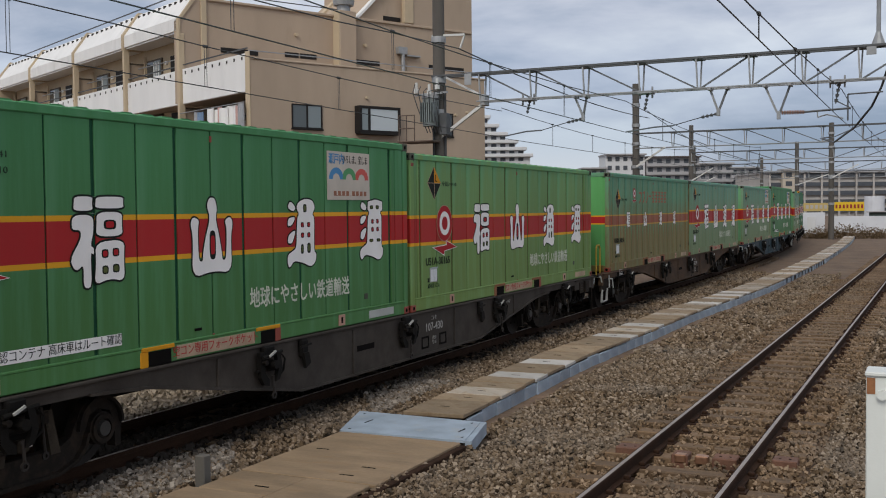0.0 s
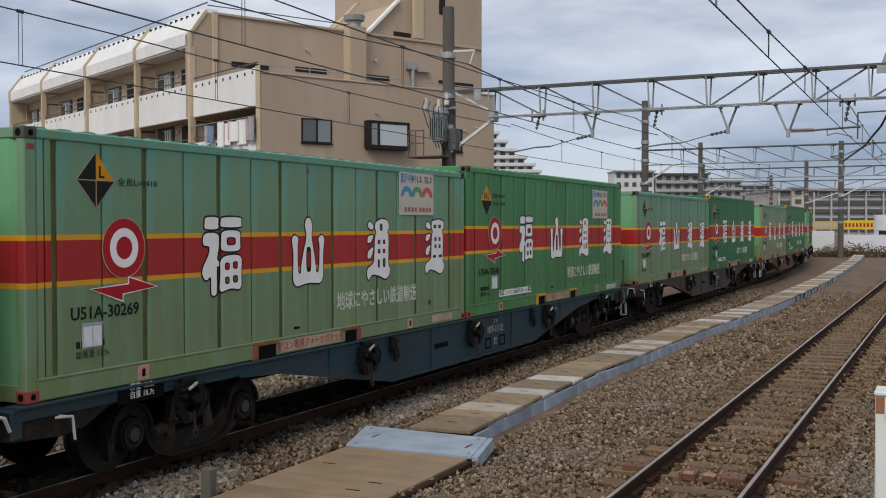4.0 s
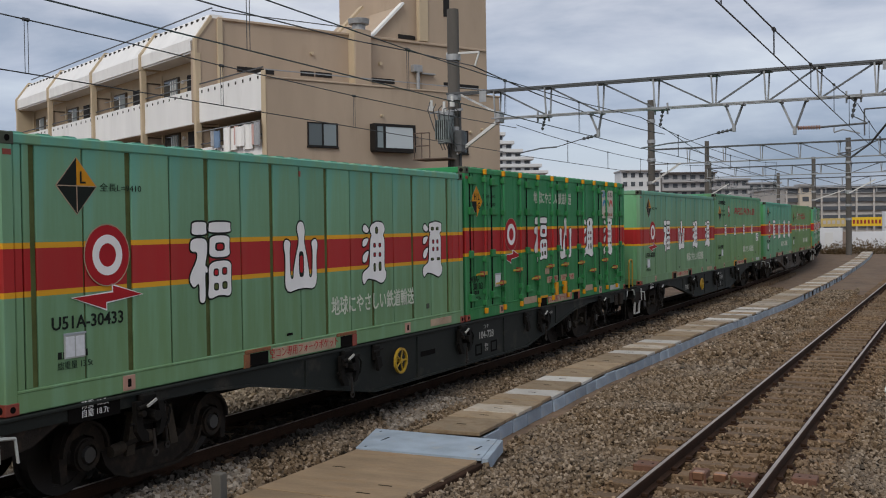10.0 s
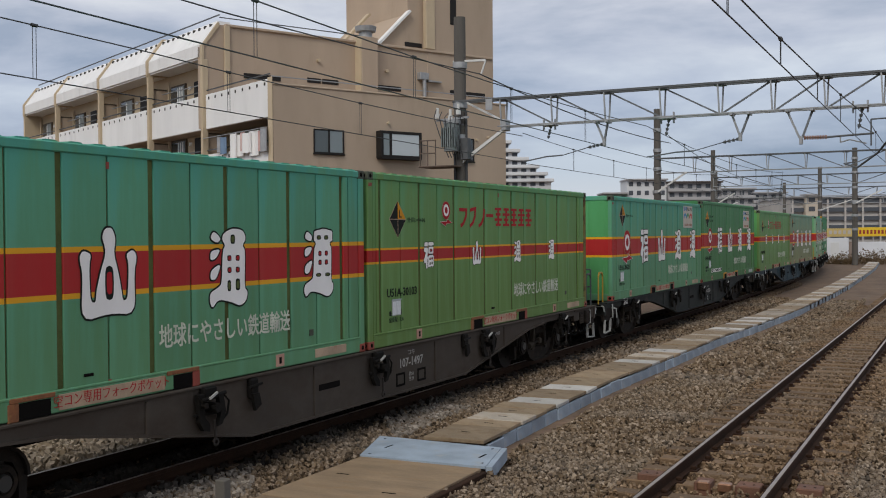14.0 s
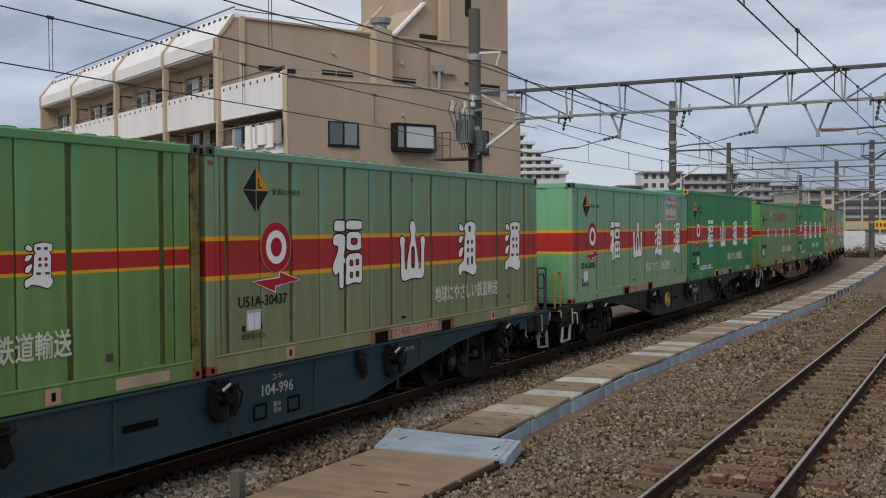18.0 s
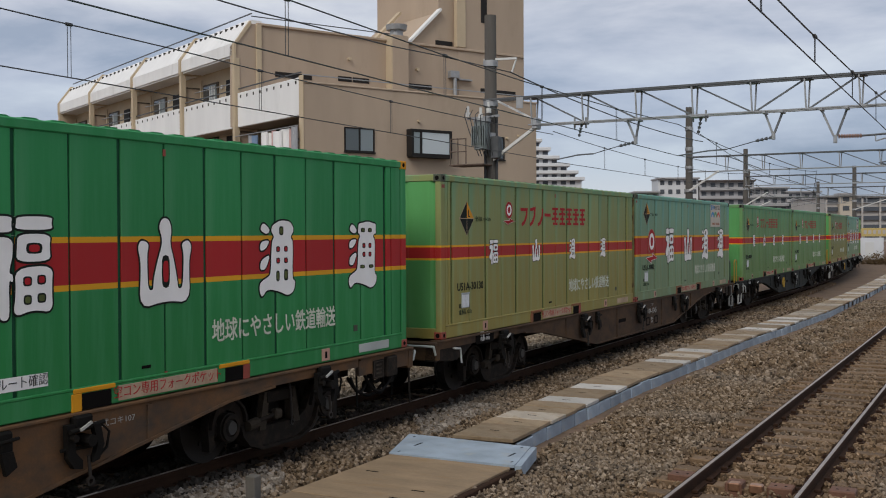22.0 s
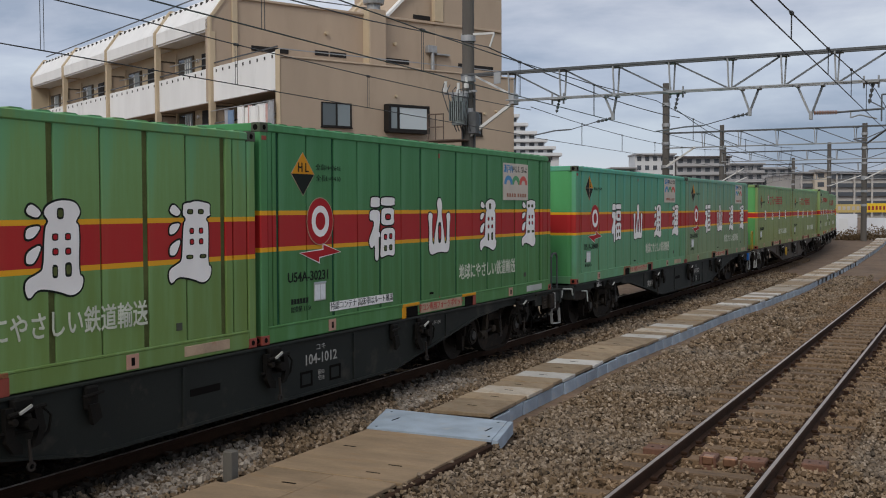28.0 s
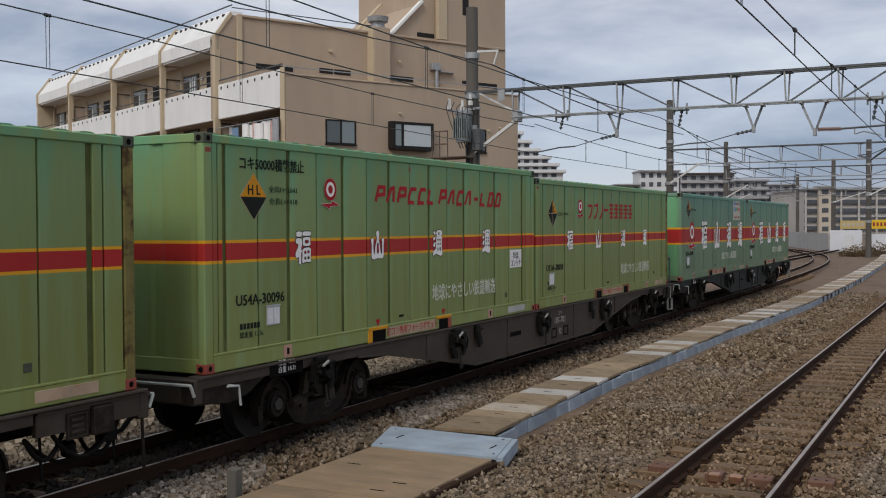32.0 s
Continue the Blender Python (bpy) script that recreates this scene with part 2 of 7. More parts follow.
    def ring(self, x0, x1, y, z, r0, r1, n=28):
        """A flat ring in the plane across x."""
        vs = []
        for x in (x0, x1):
            for r in (r0, r1):
                vs += [(x, y + r * math.cos(2 * math.pi * i / n), z + r * math.sin(2 * math.pi * i / n)) for i in range(n)]
        fs = []
        for i in range(n):
            j = (i + 1) % n
            fs += [(i, j, n + j, n + i), (2 * n + i, 3 * n + i, 3 * n + j, 2 * n + j), (n + i, n + j, 3 * n + j, 3 * n + i), (i, 2 * n + i, 2 * n + j, j)]
        return self.add(vs, fs)

    def mesh(self, name, smooth=False):
        me = bpy.data.meshes.new(name)
        me.from_pydata([tuple(p) for p in self.v], [], self.f)
        bm = bmesh.new()
        bm.from_mesh(me)
        bmesh.ops.recalc_face_normals(bm, faces=bm.faces)
        bm.to_mesh(me)
        bm.free()
        if smooth:
            me.shade_smooth()
        return me


def part(name, shape, mat, parent=None, label="", smooth=False, m=None):
    """Links a shape, or a mesh that is shared, as one mesh object under a thing or a part."""
    me = shape.mesh(name, smooth) if isinstance(shape, Shape) else shape
    if not me.materials:
        me.materials.append(mat)
    ob = new(name, me)
    if parent is not None:
        ob.parent = parent
    if m is not None:
        ob.matrix_basis = m
    return tagged(ob, label)


def thing(name, label, category, group="", m=None, kind=""):
    ob = new(name)
    ob.empty_display_size = 0.2
    if m is not None:
        ob.matrix_basis = m
    return tagged(ob, label, category, group, kind)


TEXTS = {}


def letters(text, height, thick=0.002, squeeze=1.0):
    """A text as a thin mesh in the plane across x, centred, reading along +y."""
    key = (text, height, squeeze)
    if key not in TEXTS:
        cu = bpy.data.curves.new("lettering", "FONT")
        cu.body, cu.size, cu.align_x, cu.align_y = text, height * 1.33, "CENTER", "CENTER"
        cu.resolution_u, cu.extrude, cu.offset = 2, thick, height * (0.018 if height > 0.1 else -0.008)
        ob = bpy.data.objects.new("lettering", cu)
        me = bpy.data.meshes.new_from_object(ob)
        me.transform(Matrix(((0, 0, 1, 0), (squeeze, 0, 0, 0), (0, 1, 0, 0), (0, 0, 0, 1))))
        bpy.data.objects.remove(ob)
        bpy.data.curves.remove(cu)
        TEXTS[key] = me
    return TEXTS[key]


# ---- the plan ----
TRACK_X, SIDING_X, BACK_X = -8.63, -2.28, -12.95   # centre lines of the three tracks
GAUGE = 1.132                                        # between the rail heads' centres
BED = -0.29                                          # ground and ballast against the rail tops

# The line bends away to one side beyond y = 40: an easing curve, then a steady one, then straight.
STEP = 0.5
LINE = [(TRACK_X, 0.0, 0.0)]
for i in range(1, 1001):
    s = (i - 0.5) * STEP
    x, y, a = LINE[-1]
    bend = 0.0 if s < 40 else min((s - 40) / 7600.0, 1 / 110.0)
    a2 = min(a + bend * STEP, radians(78))
    LINE.append((x - math.sin((a + a2) / 2) * STEP, y + math.cos((a + a2) / 2) * STEP, a2))


def on_line(s, side=0.0):
    """Place and bearing on the bending line, s metres along it; side: metres to its camera side."""
    if s <= 0:
        return TRACK_X + side, s, 0.0
    k = min(int(s / STEP), len(LINE) - 2)
    f = s / STEP - k
    (x0, y0, a0), (x1, y1, a1) = LINE[k], LINE[k + 1]
    a = a0 + (a1 - a0) * f
    return x0 + (x1 - x0) * f + math.cos(a) * side, y0 + (y1 - y0) * f + math.sin(a) * side, a


# ---- ground, ballast and tracks ----
M_GROUND = plain("gravel_ground", (0.152, 0.097, 0.060), 0.95, vary=0.6, scale=0.9, grain=9, bump=0.9, stain=(0.175, 0.13, 0.09), stain_at=(0.5, 0.75))
M_STONE = stones("ballast_stone", [(0.028, 0.020, 0.012), (0.155, 0.106, 0.062), (0.243, 0.178, 0.117), (0.082, 0.054, 0.032), (0.365, 0.287, 0.210), (0.122, 0.081, 0.048)])
# near-black for oil and for the shade under the train, painted in
M_STONE_DARK = stones("oily_shaded_ballast_stone", [(0.012, 0.010, 0.008), (0.035, 0.026, 0.02), (0.02, 0.015, 0.012), (0.05, 0.04, 0.032)])
M_STONE_PALE = stones("pale_ballast_stone", [(0.088, 0.070, 0.048), (0.283, 0.230, 0.172), (0.177, 0.139, 0.097), (0.424, 0.353, 0.269), (0.230, 0.173, 0.112)])
M_STONE_GREY = stones("dusty_grey_stone", [(0.104, 0.087, 0.070), (0.281, 0.241, 0.198), (0.187, 0.154, 0.123), (0.395, 0.347, 0.290)])
M_STONE_RUST = stones("rust_stained_stone", [(0.061, 0.041, 0.024), (0.244, 0.165, 0.098), (0.159, 0.104, 0.061), (0.342, 0.244, 0.159)])
M_RUST = plain("rusty_rail", (0.040, 0.021, 0.013), 0.9, 0.0, vary=0.4, scale=4, grain=60, bump=0.3, gloss=0.12)
M_STEEL = plain("running_steel", (0.42, 0.36, 0.32), 0.45, 0.7, vary=0.2, scale=3, bump=0.05)
M_DARK = plain("dark_slot", (0.008, 0.007, 0.0065), 0.9, vary=0.2, gloss=0.05)
M_TIE = plain("weathered_timber", (0.17, 0.108, 0.06), 0.9, vary=0.5, scale=2.0, grain=30, bump=0.5, streak=(1, 8, 8), each=0.25)
M_REDWOOD = plain("red_brown_timber", (0.15, 0.07, 0.042), 0.75, vary=0.35, scale=5, grain=40, bump=0.4)

ground = Shape()
ground.add([(-2500, -600, BED), (2500, -600, BED), (2500, 4000, BED), (-2500, 4000, BED)], [(0, 1, 2, 3)])
tagged(part("ground", ground, M_GROUND), "brown gravel yard ground reaching to the horizon", "ground", kind="structure")


def heap(name, count, area, size, height, seed, keep, label, mat, bank=0.0):
    """Broken stones strewn over an area: one object of loose stuff."""
    rng = np.random.default_rng(seed)
    x = rng.uniform(area[0], area[1], count)
    y = rng.uniform(area[2], area[3], count)
    ok = keep(x, y)
    x, y = x[ok], y[ok]
    n = len(x)
    cube = np.array([(a, b, c) for c in (-1, 1) for a, b in ((-1, -1), (1, -1), (1, 1), (-1, 1))], float)
    p = np.repeat(cube[None], n, 0) * (1 + rng.uniform(-0.45, 0.25, (n, 8, 3)))
    p *= rng.uniform(size[0], size[1], (n, 1, 1)) * 0.5 * rng.uniform(0.6, 1.15, (n, 1, 3))
    q = rng.normal(size=(n, 4))
    q /= np.linalg.norm(q, axis=1)[:, None]
    w, i, j, k = q.T
    rot = np.stack([1 - 2 * (j * j + k * k), 2 * (i * j - k * w), 2 * (i * k + j * w), 2 * (i * j + k * w), 1 - 2 * (i * i + k * k), 2 * (j * k - i * w),
                    2 * (i * k - j * w), 2 * (j * k + i * w), 1 - 2 * (i * i + j * j)], 1).reshape(n, 3, 3)
    p = np.einsum("nij,nvj->nvi", rot, p)
    lift = np.where((np.abs(x - SIDING_X) < 1.3) | (x < -6.5), 0.075, 0.0) + 0.03 * np.sin(x * 2.1 + y * 0.7) * np.sin(y * 0.9)
    p += np.stack([x, y, BED + lift + rng.uniform(0.0, height, n) + bank * rng.uniform(0.0, 1.0, n) * np.clip((area[1] - x) / (area[1] - area[0]), 0.0, 1.0)], 1)[:, None, :]
    quads = np.array([(3, 2, 1, 0), (4, 5, 6, 7), (0, 1, 5, 4), (1, 2, 6, 5), (2, 3, 7, 6), (3, 0, 4, 7)])
    idx = (quads[None] + 8 * np.arange(n)[:, None, None]).reshape(-1)
    me = bpy.data.meshes.new(name)
    me.vertices.add(8 * n)
    me.vertices.foreach_set("co", p.reshape(-1).astype(np.float32))
    me.loops.add(len(idx))
    me.loops.foreach_set("vertex_index", idx.astype(np.int32))
    me.polygons.add(6 * n)
    me.polygons.foreach_set("loop_start", np.arange(0, 24 * n, 4, dtype=np.int32))
    me.polygons.foreach_set("use_smooth", np.zeros(6 * n, dtype=bool))
    me.update(calc_edges=True)
    me.materials.append(mat)
    return tagged(new(name, me), label, "ballast", kind="stuff")


RAIL_PROFILE = [(-0.063, -0.153), (0.063, -0.153), (0.063, -0.14), (0.012, -0.125), (0.010, -0.05), (0.033, -0.04), (0.033, -0.004), (0.028, 0.0), (-0.028, 0.0), (-0.033, -0.004),
                (-0.033, -0.04), (-0.010, -0.05), (-0.012, -0.125), (-0.063, -0.14)]


def sweep(profile, stations):
    """A profile (across, up) drawn along stations of place and bearing."""
    sh, n = Shape(), len(profile)
    vs, fs = [], []
    for x, y, a in stations:
        vs += [(x + math.cos(a) * u, y + math.sin(a) * u, w) for u, w in profile]
    for k in range(len(stations) - 1):
        fs += [(k * n + i, k * n + (i + 1) % n, (k + 1) * n + (i + 1) % n, (k + 1) * n + i) for i in range(n)]
    fs += [tuple(range(n)), tuple(range((len(stations) - 1) * n, len(stations) * n))]
    return sh.add(vs, fs)


def straight(x0, slope=0.0):
    """A straight track; slope: metres sideways for each metre along."""
    return lambda s, side: (x0 + side + slope * (s - 15.0), s, -math.atan(slope))


def track(name, label, along, s0, s1, step, tie_from, tie_to, tie_mat):
    th = thing(name, label, "railway track", kind="structure")
    n = int((s1 - s0) / step)
    for side in (-GAUGE / 2, GAUGE / 2):
        st = [along(s0 + (s1 - s0) * i / n, side) for i in range(n + 1)]
        rail = part("rail", sweep(RAIL_PROFILE, st), M_RUST, th, "rusty steel rail")
        part("running_surface", sweep([(-0.016, -0.003), (0.022, -0.003), (0.022, 0.003), (-0.016, 0.003)], st), M_STEEL, rail, "worn bright rail top")
    tie = Shape().box(-1.05, 1.05, -0.11, 0.11, -0.29, -0.155, 0.012)
    me = tie.mesh("sleeper")
    me.materials.append(tie_mat)
    clip = Shape()
    for side in (-1, 1):
        c = side * GAUGE / 2
        clip.box(c - 0.15, c + 0.15, -0.085, 0.085, -0.157, -0.138, 0.004)
        for e in (-1, 1):
            clip.box(c + e * 0.095 - 0.035, c + e * 0.095 + 0.035, -0.03, 0.03, -0.139, -0.10, 0.008)
    cm = clip.mesh("rail_fastening")
    cm.materials.append(M_RUST)
    s = tie_from
    rnd = random.Random(len(name))
    while s < tie_to:
        x, y, a = along(s, 0.0)
        o = part("sleeper", me, tie_mat, th, m=pose(x + rnd.uniform(-0.03, 0.03), y, 0, 0, 0, math.degrees(a) + rnd.uniform(-0.8, 0.8)))
        part("rail_fastening", cm, M_RUST, o)
        s += 0.61
    return th


track("track_siding", "single track with bright worn rails on weathered timber sleepers", straight(SIDING_X, 0.0085), -30.0, 170.0, 10.0, 6.0, 62.0, M_TIE)
track("track_line", "curving track under the goods train, rusty rails on sleepers", lambda s, side: on_line(s, side), -30.0, 230.0, 2.0, 4.0, 60.0, M_TIE)
track("track_back", "second track behind the goods train", straight(BACK_X), -30.0, 120.0, 10.0, 8.0, 28.0, M_TIE)

# Blocks of red-brown timber round a rail joint.
joint = thing("rail_joint_block", "red-brown timber blocks and metal bonds at a rail joint", "track fitting")
for x0, x1, y in ((-3.26, -2.97, 11.52), (-2.60, -2.42, 11.40), (-2.16, -1.90, 11.40), (-1.56, -1.30, 11.54)):
    blk = part("timber_block", Shape().box(x0, x1, y - 0.12, y + 0.12, BED - 0.05, -0.085, 0.012), M_REDWOOD, joint)
    for dx in (0.3, 0.7):
        part("bolt_hole", Shape().rod((x0 + (x1 - x0) * dx, y - 0.02, -0.09), (x0 + (x1 - x0) * dx, y - 0.02, -0.083), 0.016, 8), M_DARK, blk)
M_COPPER = plain("worn_copper", (0.42, 0.23, 0.14), 0.4, 0.8, vary=0.25, scale=9, bump=0.1)
for x0, x1 in ((-2.56, -2.44), (-2.34, -2.20)):
    part("bond_plate", Shape().box(x0, x1, 11.26, 11.38, -0.17, -0.078, 0.012), M_COPPER, joint, "shiny copper-toned metal plate")

# ---- the cable trough with its lids ----
M_LID = plain("concrete_lid", (0.39, 0.34, 0.28), 0.9, vary=0.3, scale=2.5, grain=50, bump=0.3, stain=(0.27, 0.19, 0.11), stain_at=(0.5, 0.7), each=0.30)
M_LIDTAN = plain("rust_stained_lid", (0.30, 0.225, 0.145), 0.9, vary=0.3, scale=2.5, grain=50, bump=0.3, stain=(0.20, 0.13, 0.07), stain_at=(0.45, 0.7), each=0.2)
M_LIDGREY = plain("pale_grey_lid", (0.52, 0.50, 0.47), 0.9, vary=0.2, scale=2.5, grain=50, bump=0.3, stain=(0.33, 0.27, 0.20), stain_at=(0.5, 0.8), each=0.15)
SLOT = Shape().box(-0.011, 0.011, -0.07, 0.07, -0.048, -0.043).mesh("lifting_slot")
M_BLUE = plain("blue_grey_resin", (0.30, 0.36, 0.43), 0.6, vary=0.25, scale=3, grain=60, bump=0.1, stain=(0.33, 0.34, 0.34), each=0.12)
M_BOARD = plain("tan_board", (0.245, 0.172, 0.104), 0.85, vary=0.30, scale=1.6, grain=25, bump=0.25, stain=(0.24, 0.15, 0.075), streak=(1, 3, 3), each=0.12)


def trough_x(y):
    pts = ((12.0, -5.92), (14.0, -6.02), (16.0, -6.08), (18.3, -6.14), (21.0, -6.05), (24.0, -6.00), (27.5, -5.95), (31.5, -5.68), (38.0, -5.46), (47.0, -5.42), (55.0, -5.45), (70.0, -5.75), (84.0, -6.15), (100.0, -6.9))
    for (a, p), (b, q) in zip(pts, pts[1:]):
        if y <= b:
            return p + (q - p) * (y - a) / (b - a)
    return pts[-1][1]


trough = thing("cable_trough", "low concrete cable trough with worn lids and blue-grey sides", "cable trough", kind="structure")
LIDS = []
for k, (size, mt) in enumerate(((0.60, M_LID), (0.98, M_LIDTAN), (0.49, M_LID), (0.60, M_LIDGREY), (0.49, M_LIDTAN))):
    LIDS.append((size, Shape().box(-0.42, 0.44, 0.006, size - 0.006, -0.098, -0.045, 0.008).mesh("lid"), mt))
    LIDS[-1][1].materials.append(mt)
wall = Shape().box(-0.024, 0.024, 0.012, 0.578, -0.40, -0.100, 0.008).mesh("side_panel")
wall.materials.append(M_BLUE)
rnd = random.Random(4)
y = 12.15
while y < 98:
    size, me, mt = LIDS[rnd.choice((0, 1, 4, 3, 3, 2, 4))]
    a = math.atan2(trough_x(y + 1.0) - trough_x(y), 1.0)
    o = part("lid", me, mt, trough, m=pose(trough_x(y) + rnd.uniform(-0.015, 0.015), y, rnd.uniform(-0.006, 0.010), rnd.uniform(-0.35, 0.35), rnd.uniform(-0.4, 0.4), -math.degrees(a) + rnd.uniform(-0.8, 0.8)))
    if rnd.random() < 0.8:
        part("lifting_slot", SLOT, M_DARK, o, m=pose(rnd.uniform(-0.05, 0.05), size * 0.5, 0, 0, 0, 80))
    y += size
y = 12.3
while y < 98:
    a = math.atan2(trough_x(y + 1.0) - trough_x(y), 1.0)
    part("side_panel", wall, M_BLUE, trough, m=pose(trough_x(y) + 0.41 + rnd.uniform(-0.012, 0.02), y, rnd.uniform(-0.02, 0.0), 0, rnd.uniform(-4, 2), -math.degrees(a) + rnd.uniform(-1.0, 1.0)))
    y += 0.59 if y < 40 else 1.18

cover = thing("crossing_plate", "blue-grey resin plate over the end of the cable trough", "cover plate")
part("plate", Shape().prism([(-6.90, 11.95), (-5.13, 11.90), (-4.88, 10.85), (-6.52, 10.80)], -0.075, -0.045, "z"), M_BLUE, cover)
part("edge_skirt", Shape().prism([(-4.875, 10.85), (-5.125, 11.90), (-5.06, 11.92), (-4.80, 10.86)], -0.20, -0.05, "z"), M_BLUE, cover)
for x, y in ((-6.45, 11.4), (-5.14, 11.35), (-6.74, 11.80), (-5.2, 11.78), (-4.98, 11.0), (-6.45, 10.92)):
    part("slot", Shape().box(x - 0.012, x + 0.012, y - (0.10 if x in (-6.45, -5.14) and y > 11.3 else 0.02), y + (0.10 if x in (-6.45, -5.14) and y > 11.3 else 0.02), -0.047, -0.043), M_DARK, cover)
walkway = thing("board_walkway", "tan weathered boards laid flat on the ballast", "board walkway", kind="structure")
for x0, x1, y0, y1, dz in ((-6.50, -4.90, 8.78, 10.78, 0.0), (-6.48, -5.68, 8.06, 8.75, -0.003), (-5.67, -4.95, 7.4, 8.75, 0.0), (-6.58, -5.68, 6.6, 8.03, 0.002), (-6.60, -4.95, 5.2, 6.57, -0.004), (-5.67, -4.95, 6.6, 7.37, -0.002)):
    part("board", Shape().box(x0, x1, y0, y1, -0.10 + dz, -0.055 + dz, 0.008), M_BOARD, walkway)
part("edge_beam", Shape().box(-4.895, -4.81, 5.2, 10.75, -0.24, -0.075, 0.01), M_RUST, walkway, "dark timber edge beam")
for x, y in ((-5.3, 9.35), (-5.36, 9.0), (-5.9, 8.3), (-6.2, 9.9)):
    part("lifting_slot", Shape().box(x - 0.08, x + 0.08, y - 0.012, y + 0.012, -0.057, -0.053), M_DARK, walkway)
M_CONC = plain("grey_concrete", (0.12, 0.11, 0.095), 0.9, vary=0.25, scale=3, grain=40, bump=0.35)
stake = thing("marker_stake", "short grey concrete marker stake in the ballast", "marker stake")
part("post", Shape().box(-6.78, -6.66, 8.38, 8.50, BED - 0.1, 0.15, 0.012), M_CONC, stake)

# The stones: brown between the tracks, rust-stained round the sleepers, oily with painted-in shade below the train.
bed = lambda x, y: (np.abs(np.abs(x - SIDING_X) - GAUGE / 2) > 0.06) & ~((x > -6.85) & (x < -4.9) & (y < 12)) & ~((y > 12) & (np.abs(x - np.interp(y, [12, 16, 18, 27.5, 32, 38, 60], [-5.80, -5.96, -6.02, -5.83, -5.55, -5.34, -5.38])) < 0.56))
four_foot = lambda x, y: np.abs(x - SIDING_X) < 1.15
on_sleeper = lambda x, y: four_foot(x, y) & (((y - 6.0) % 0.61 < 0.12) | ((y - 6.0) % 0.61 > 0.49))
main = lambda x, y: bed(x, y) & ~four_foot(x, y)
heap("ballast", 92000, (-7.75, 0.8, 5.2, 20.0), (0.022, 0.054), 0.06, 1, main, "brown and grey broken ballast stones between the tracks", M_STONE)
heap("ballast", 42000, (-7.75, 3.5, 20.0, 46.0), (0.036, 0.08), 0.06, 2, main, "brown ballast stones farther along the tracks", M_STONE)
heap("ballast", 5000, (-7.72, -6.95, 6.0, 15.0), (0.03, 0.06), 0.075, 8, lambda x, y: np.sin(x * 3.1 + 1.3 * y) + np.sin(y * 0.8 + 2) > 0.2, "dusty grey ballast stones beside the near rail of the line", M_STONE_GREY)
heap("ballast", 5200, (-4.90, -4.45, 5.2, 10.9), (0.025, 0.056), 0.06, 11, lambda x, y: x < 10, "brown ballast stones banked against the boards", M_STONE, 0.17)
heap("ballast", 30000, (SIDING_X - 1.15, SIDING_X + 1.15, 5.2, 42.0), (0.02, 0.048), 0.072, 5, lambda x, y: bed(x, y) & (~on_sleeper(x, y) | (np.sin(x * 37.0 + y * 91.0) > 0.0)), "rust-stained ballast stones between the sleepers", M_STONE_RUST)
heap("ballast", 16000, (TRACK_X - 0.95, TRACK_X + 1.0, 5.0, 34.0), (0.04, 0.09), 0.07, 6, lambda x, y: np.abs(np.abs(x - TRACK_X) - GAUGE / 2) > 0.08, "oily ballast stones below the train, shade painted in", M_STONE_DARK)
heap("ballast", 26000, (-12.3, TRACK_X - 0.66, 8.0, 32.0), (0.04, 0.085), 0.09, 3, lambda x, y: np.abs(np.abs(x - BACK_X) - GAUGE / 2) > 0.08, "pale ballast stones behind the train", M_STONE_PALE)

# The platform on which the camera stands, and the white post at its end.
M_PLATFORM = plain("platform_concrete", (0.33, 0.32, 0.30), 0.9, vary=0.2, scale=0.8, grain=40, bump=0.2)
M_POSTWHITE = plain("chipped_white_enamel", (0.66, 0.68, 0.64), 0.45, vary=0.08, scale=3, grain=40, bump=0.08, stain=(0.30, 0.17, 0.08), stain_at=(0.70, 0.80))
deck = thing("platform", "plain concrete platform end beside the track", "platform", kind="structure")
part("slab", Shape().box(-0.80, 6.0, -60, 4.25, 0.80, 1.05, 0.02), M_PLATFORM, deck)
part("face_wall", Shape().box(-0.70, 5.9, -60, 4.20, BED - 0.1, 0.81), M_PLATFORM, deck)
post = thing("white_post", "white chipped metal post with rust at its top", "post")
part("plate", Shape().box(-0.205, 0.03, 3.72, 3.75, 1.04, 2.045, 0.004), M_POSTWHITE, post)
part("side_plate", Shape().box(-0.205, -0.185, 3.75, 3.84, 1.04, 2.045, 0.004), M_POSTWHITE, post)
part("cap", Shape().box(-0.208, 0.033, 3.71, 3.85, 2.045, 2.06, 0.004), M_POSTWHITE, post)
part("bolt", Shape().rod((-0.155, 3.722, 1.985), (-0.155, 3.700, 1.985), 0.017, 8), M_POSTWHITE, post)
part("rust_patch", Shape().box(-0.203, -0.176, 3.7185, 3.7205, 1.985, 2.04), plain("flaking_rust", (0.28, 0.12, 0.05), 0.9, vary=0.4, scale=20), post)


# ---- the tan apartment building beyond the tracks ----
M_TAN = plain("tan_render", (0.43, 0.335, 0.25), 0.85, vary=0.10, scale=0.6, grain=30, bump=0.12, stain=(0.36, 0.28, 0.205), stain_at=(0.55, 0.8), streak=(1, 1, 0.3))
M_CREAM = plain("cream_render", (0.52, 0.42, 0.29), 0.85, vary=0.12, scale=0.8, grain=30, bump=0.1)
M_WHITE = plain("white_paint", (0.80, 0.795, 0.78), 0.6, vary=0.08, scale=0.9, grain=30, bump=0.06, stain=(0.55, 0.54, 0.51), stain_at=(0.6, 0.85), streak=(1, 1, 0.2))
M_DIVIDER = plain("brown_edge_trim", (0.10, 0.075, 0.05), 0.7, vary=0.2)
M_FRAME = plain("dark_window_frame", (0.020, 0.018, 0.017), 0.6, vary=0.2, gloss=0.2)
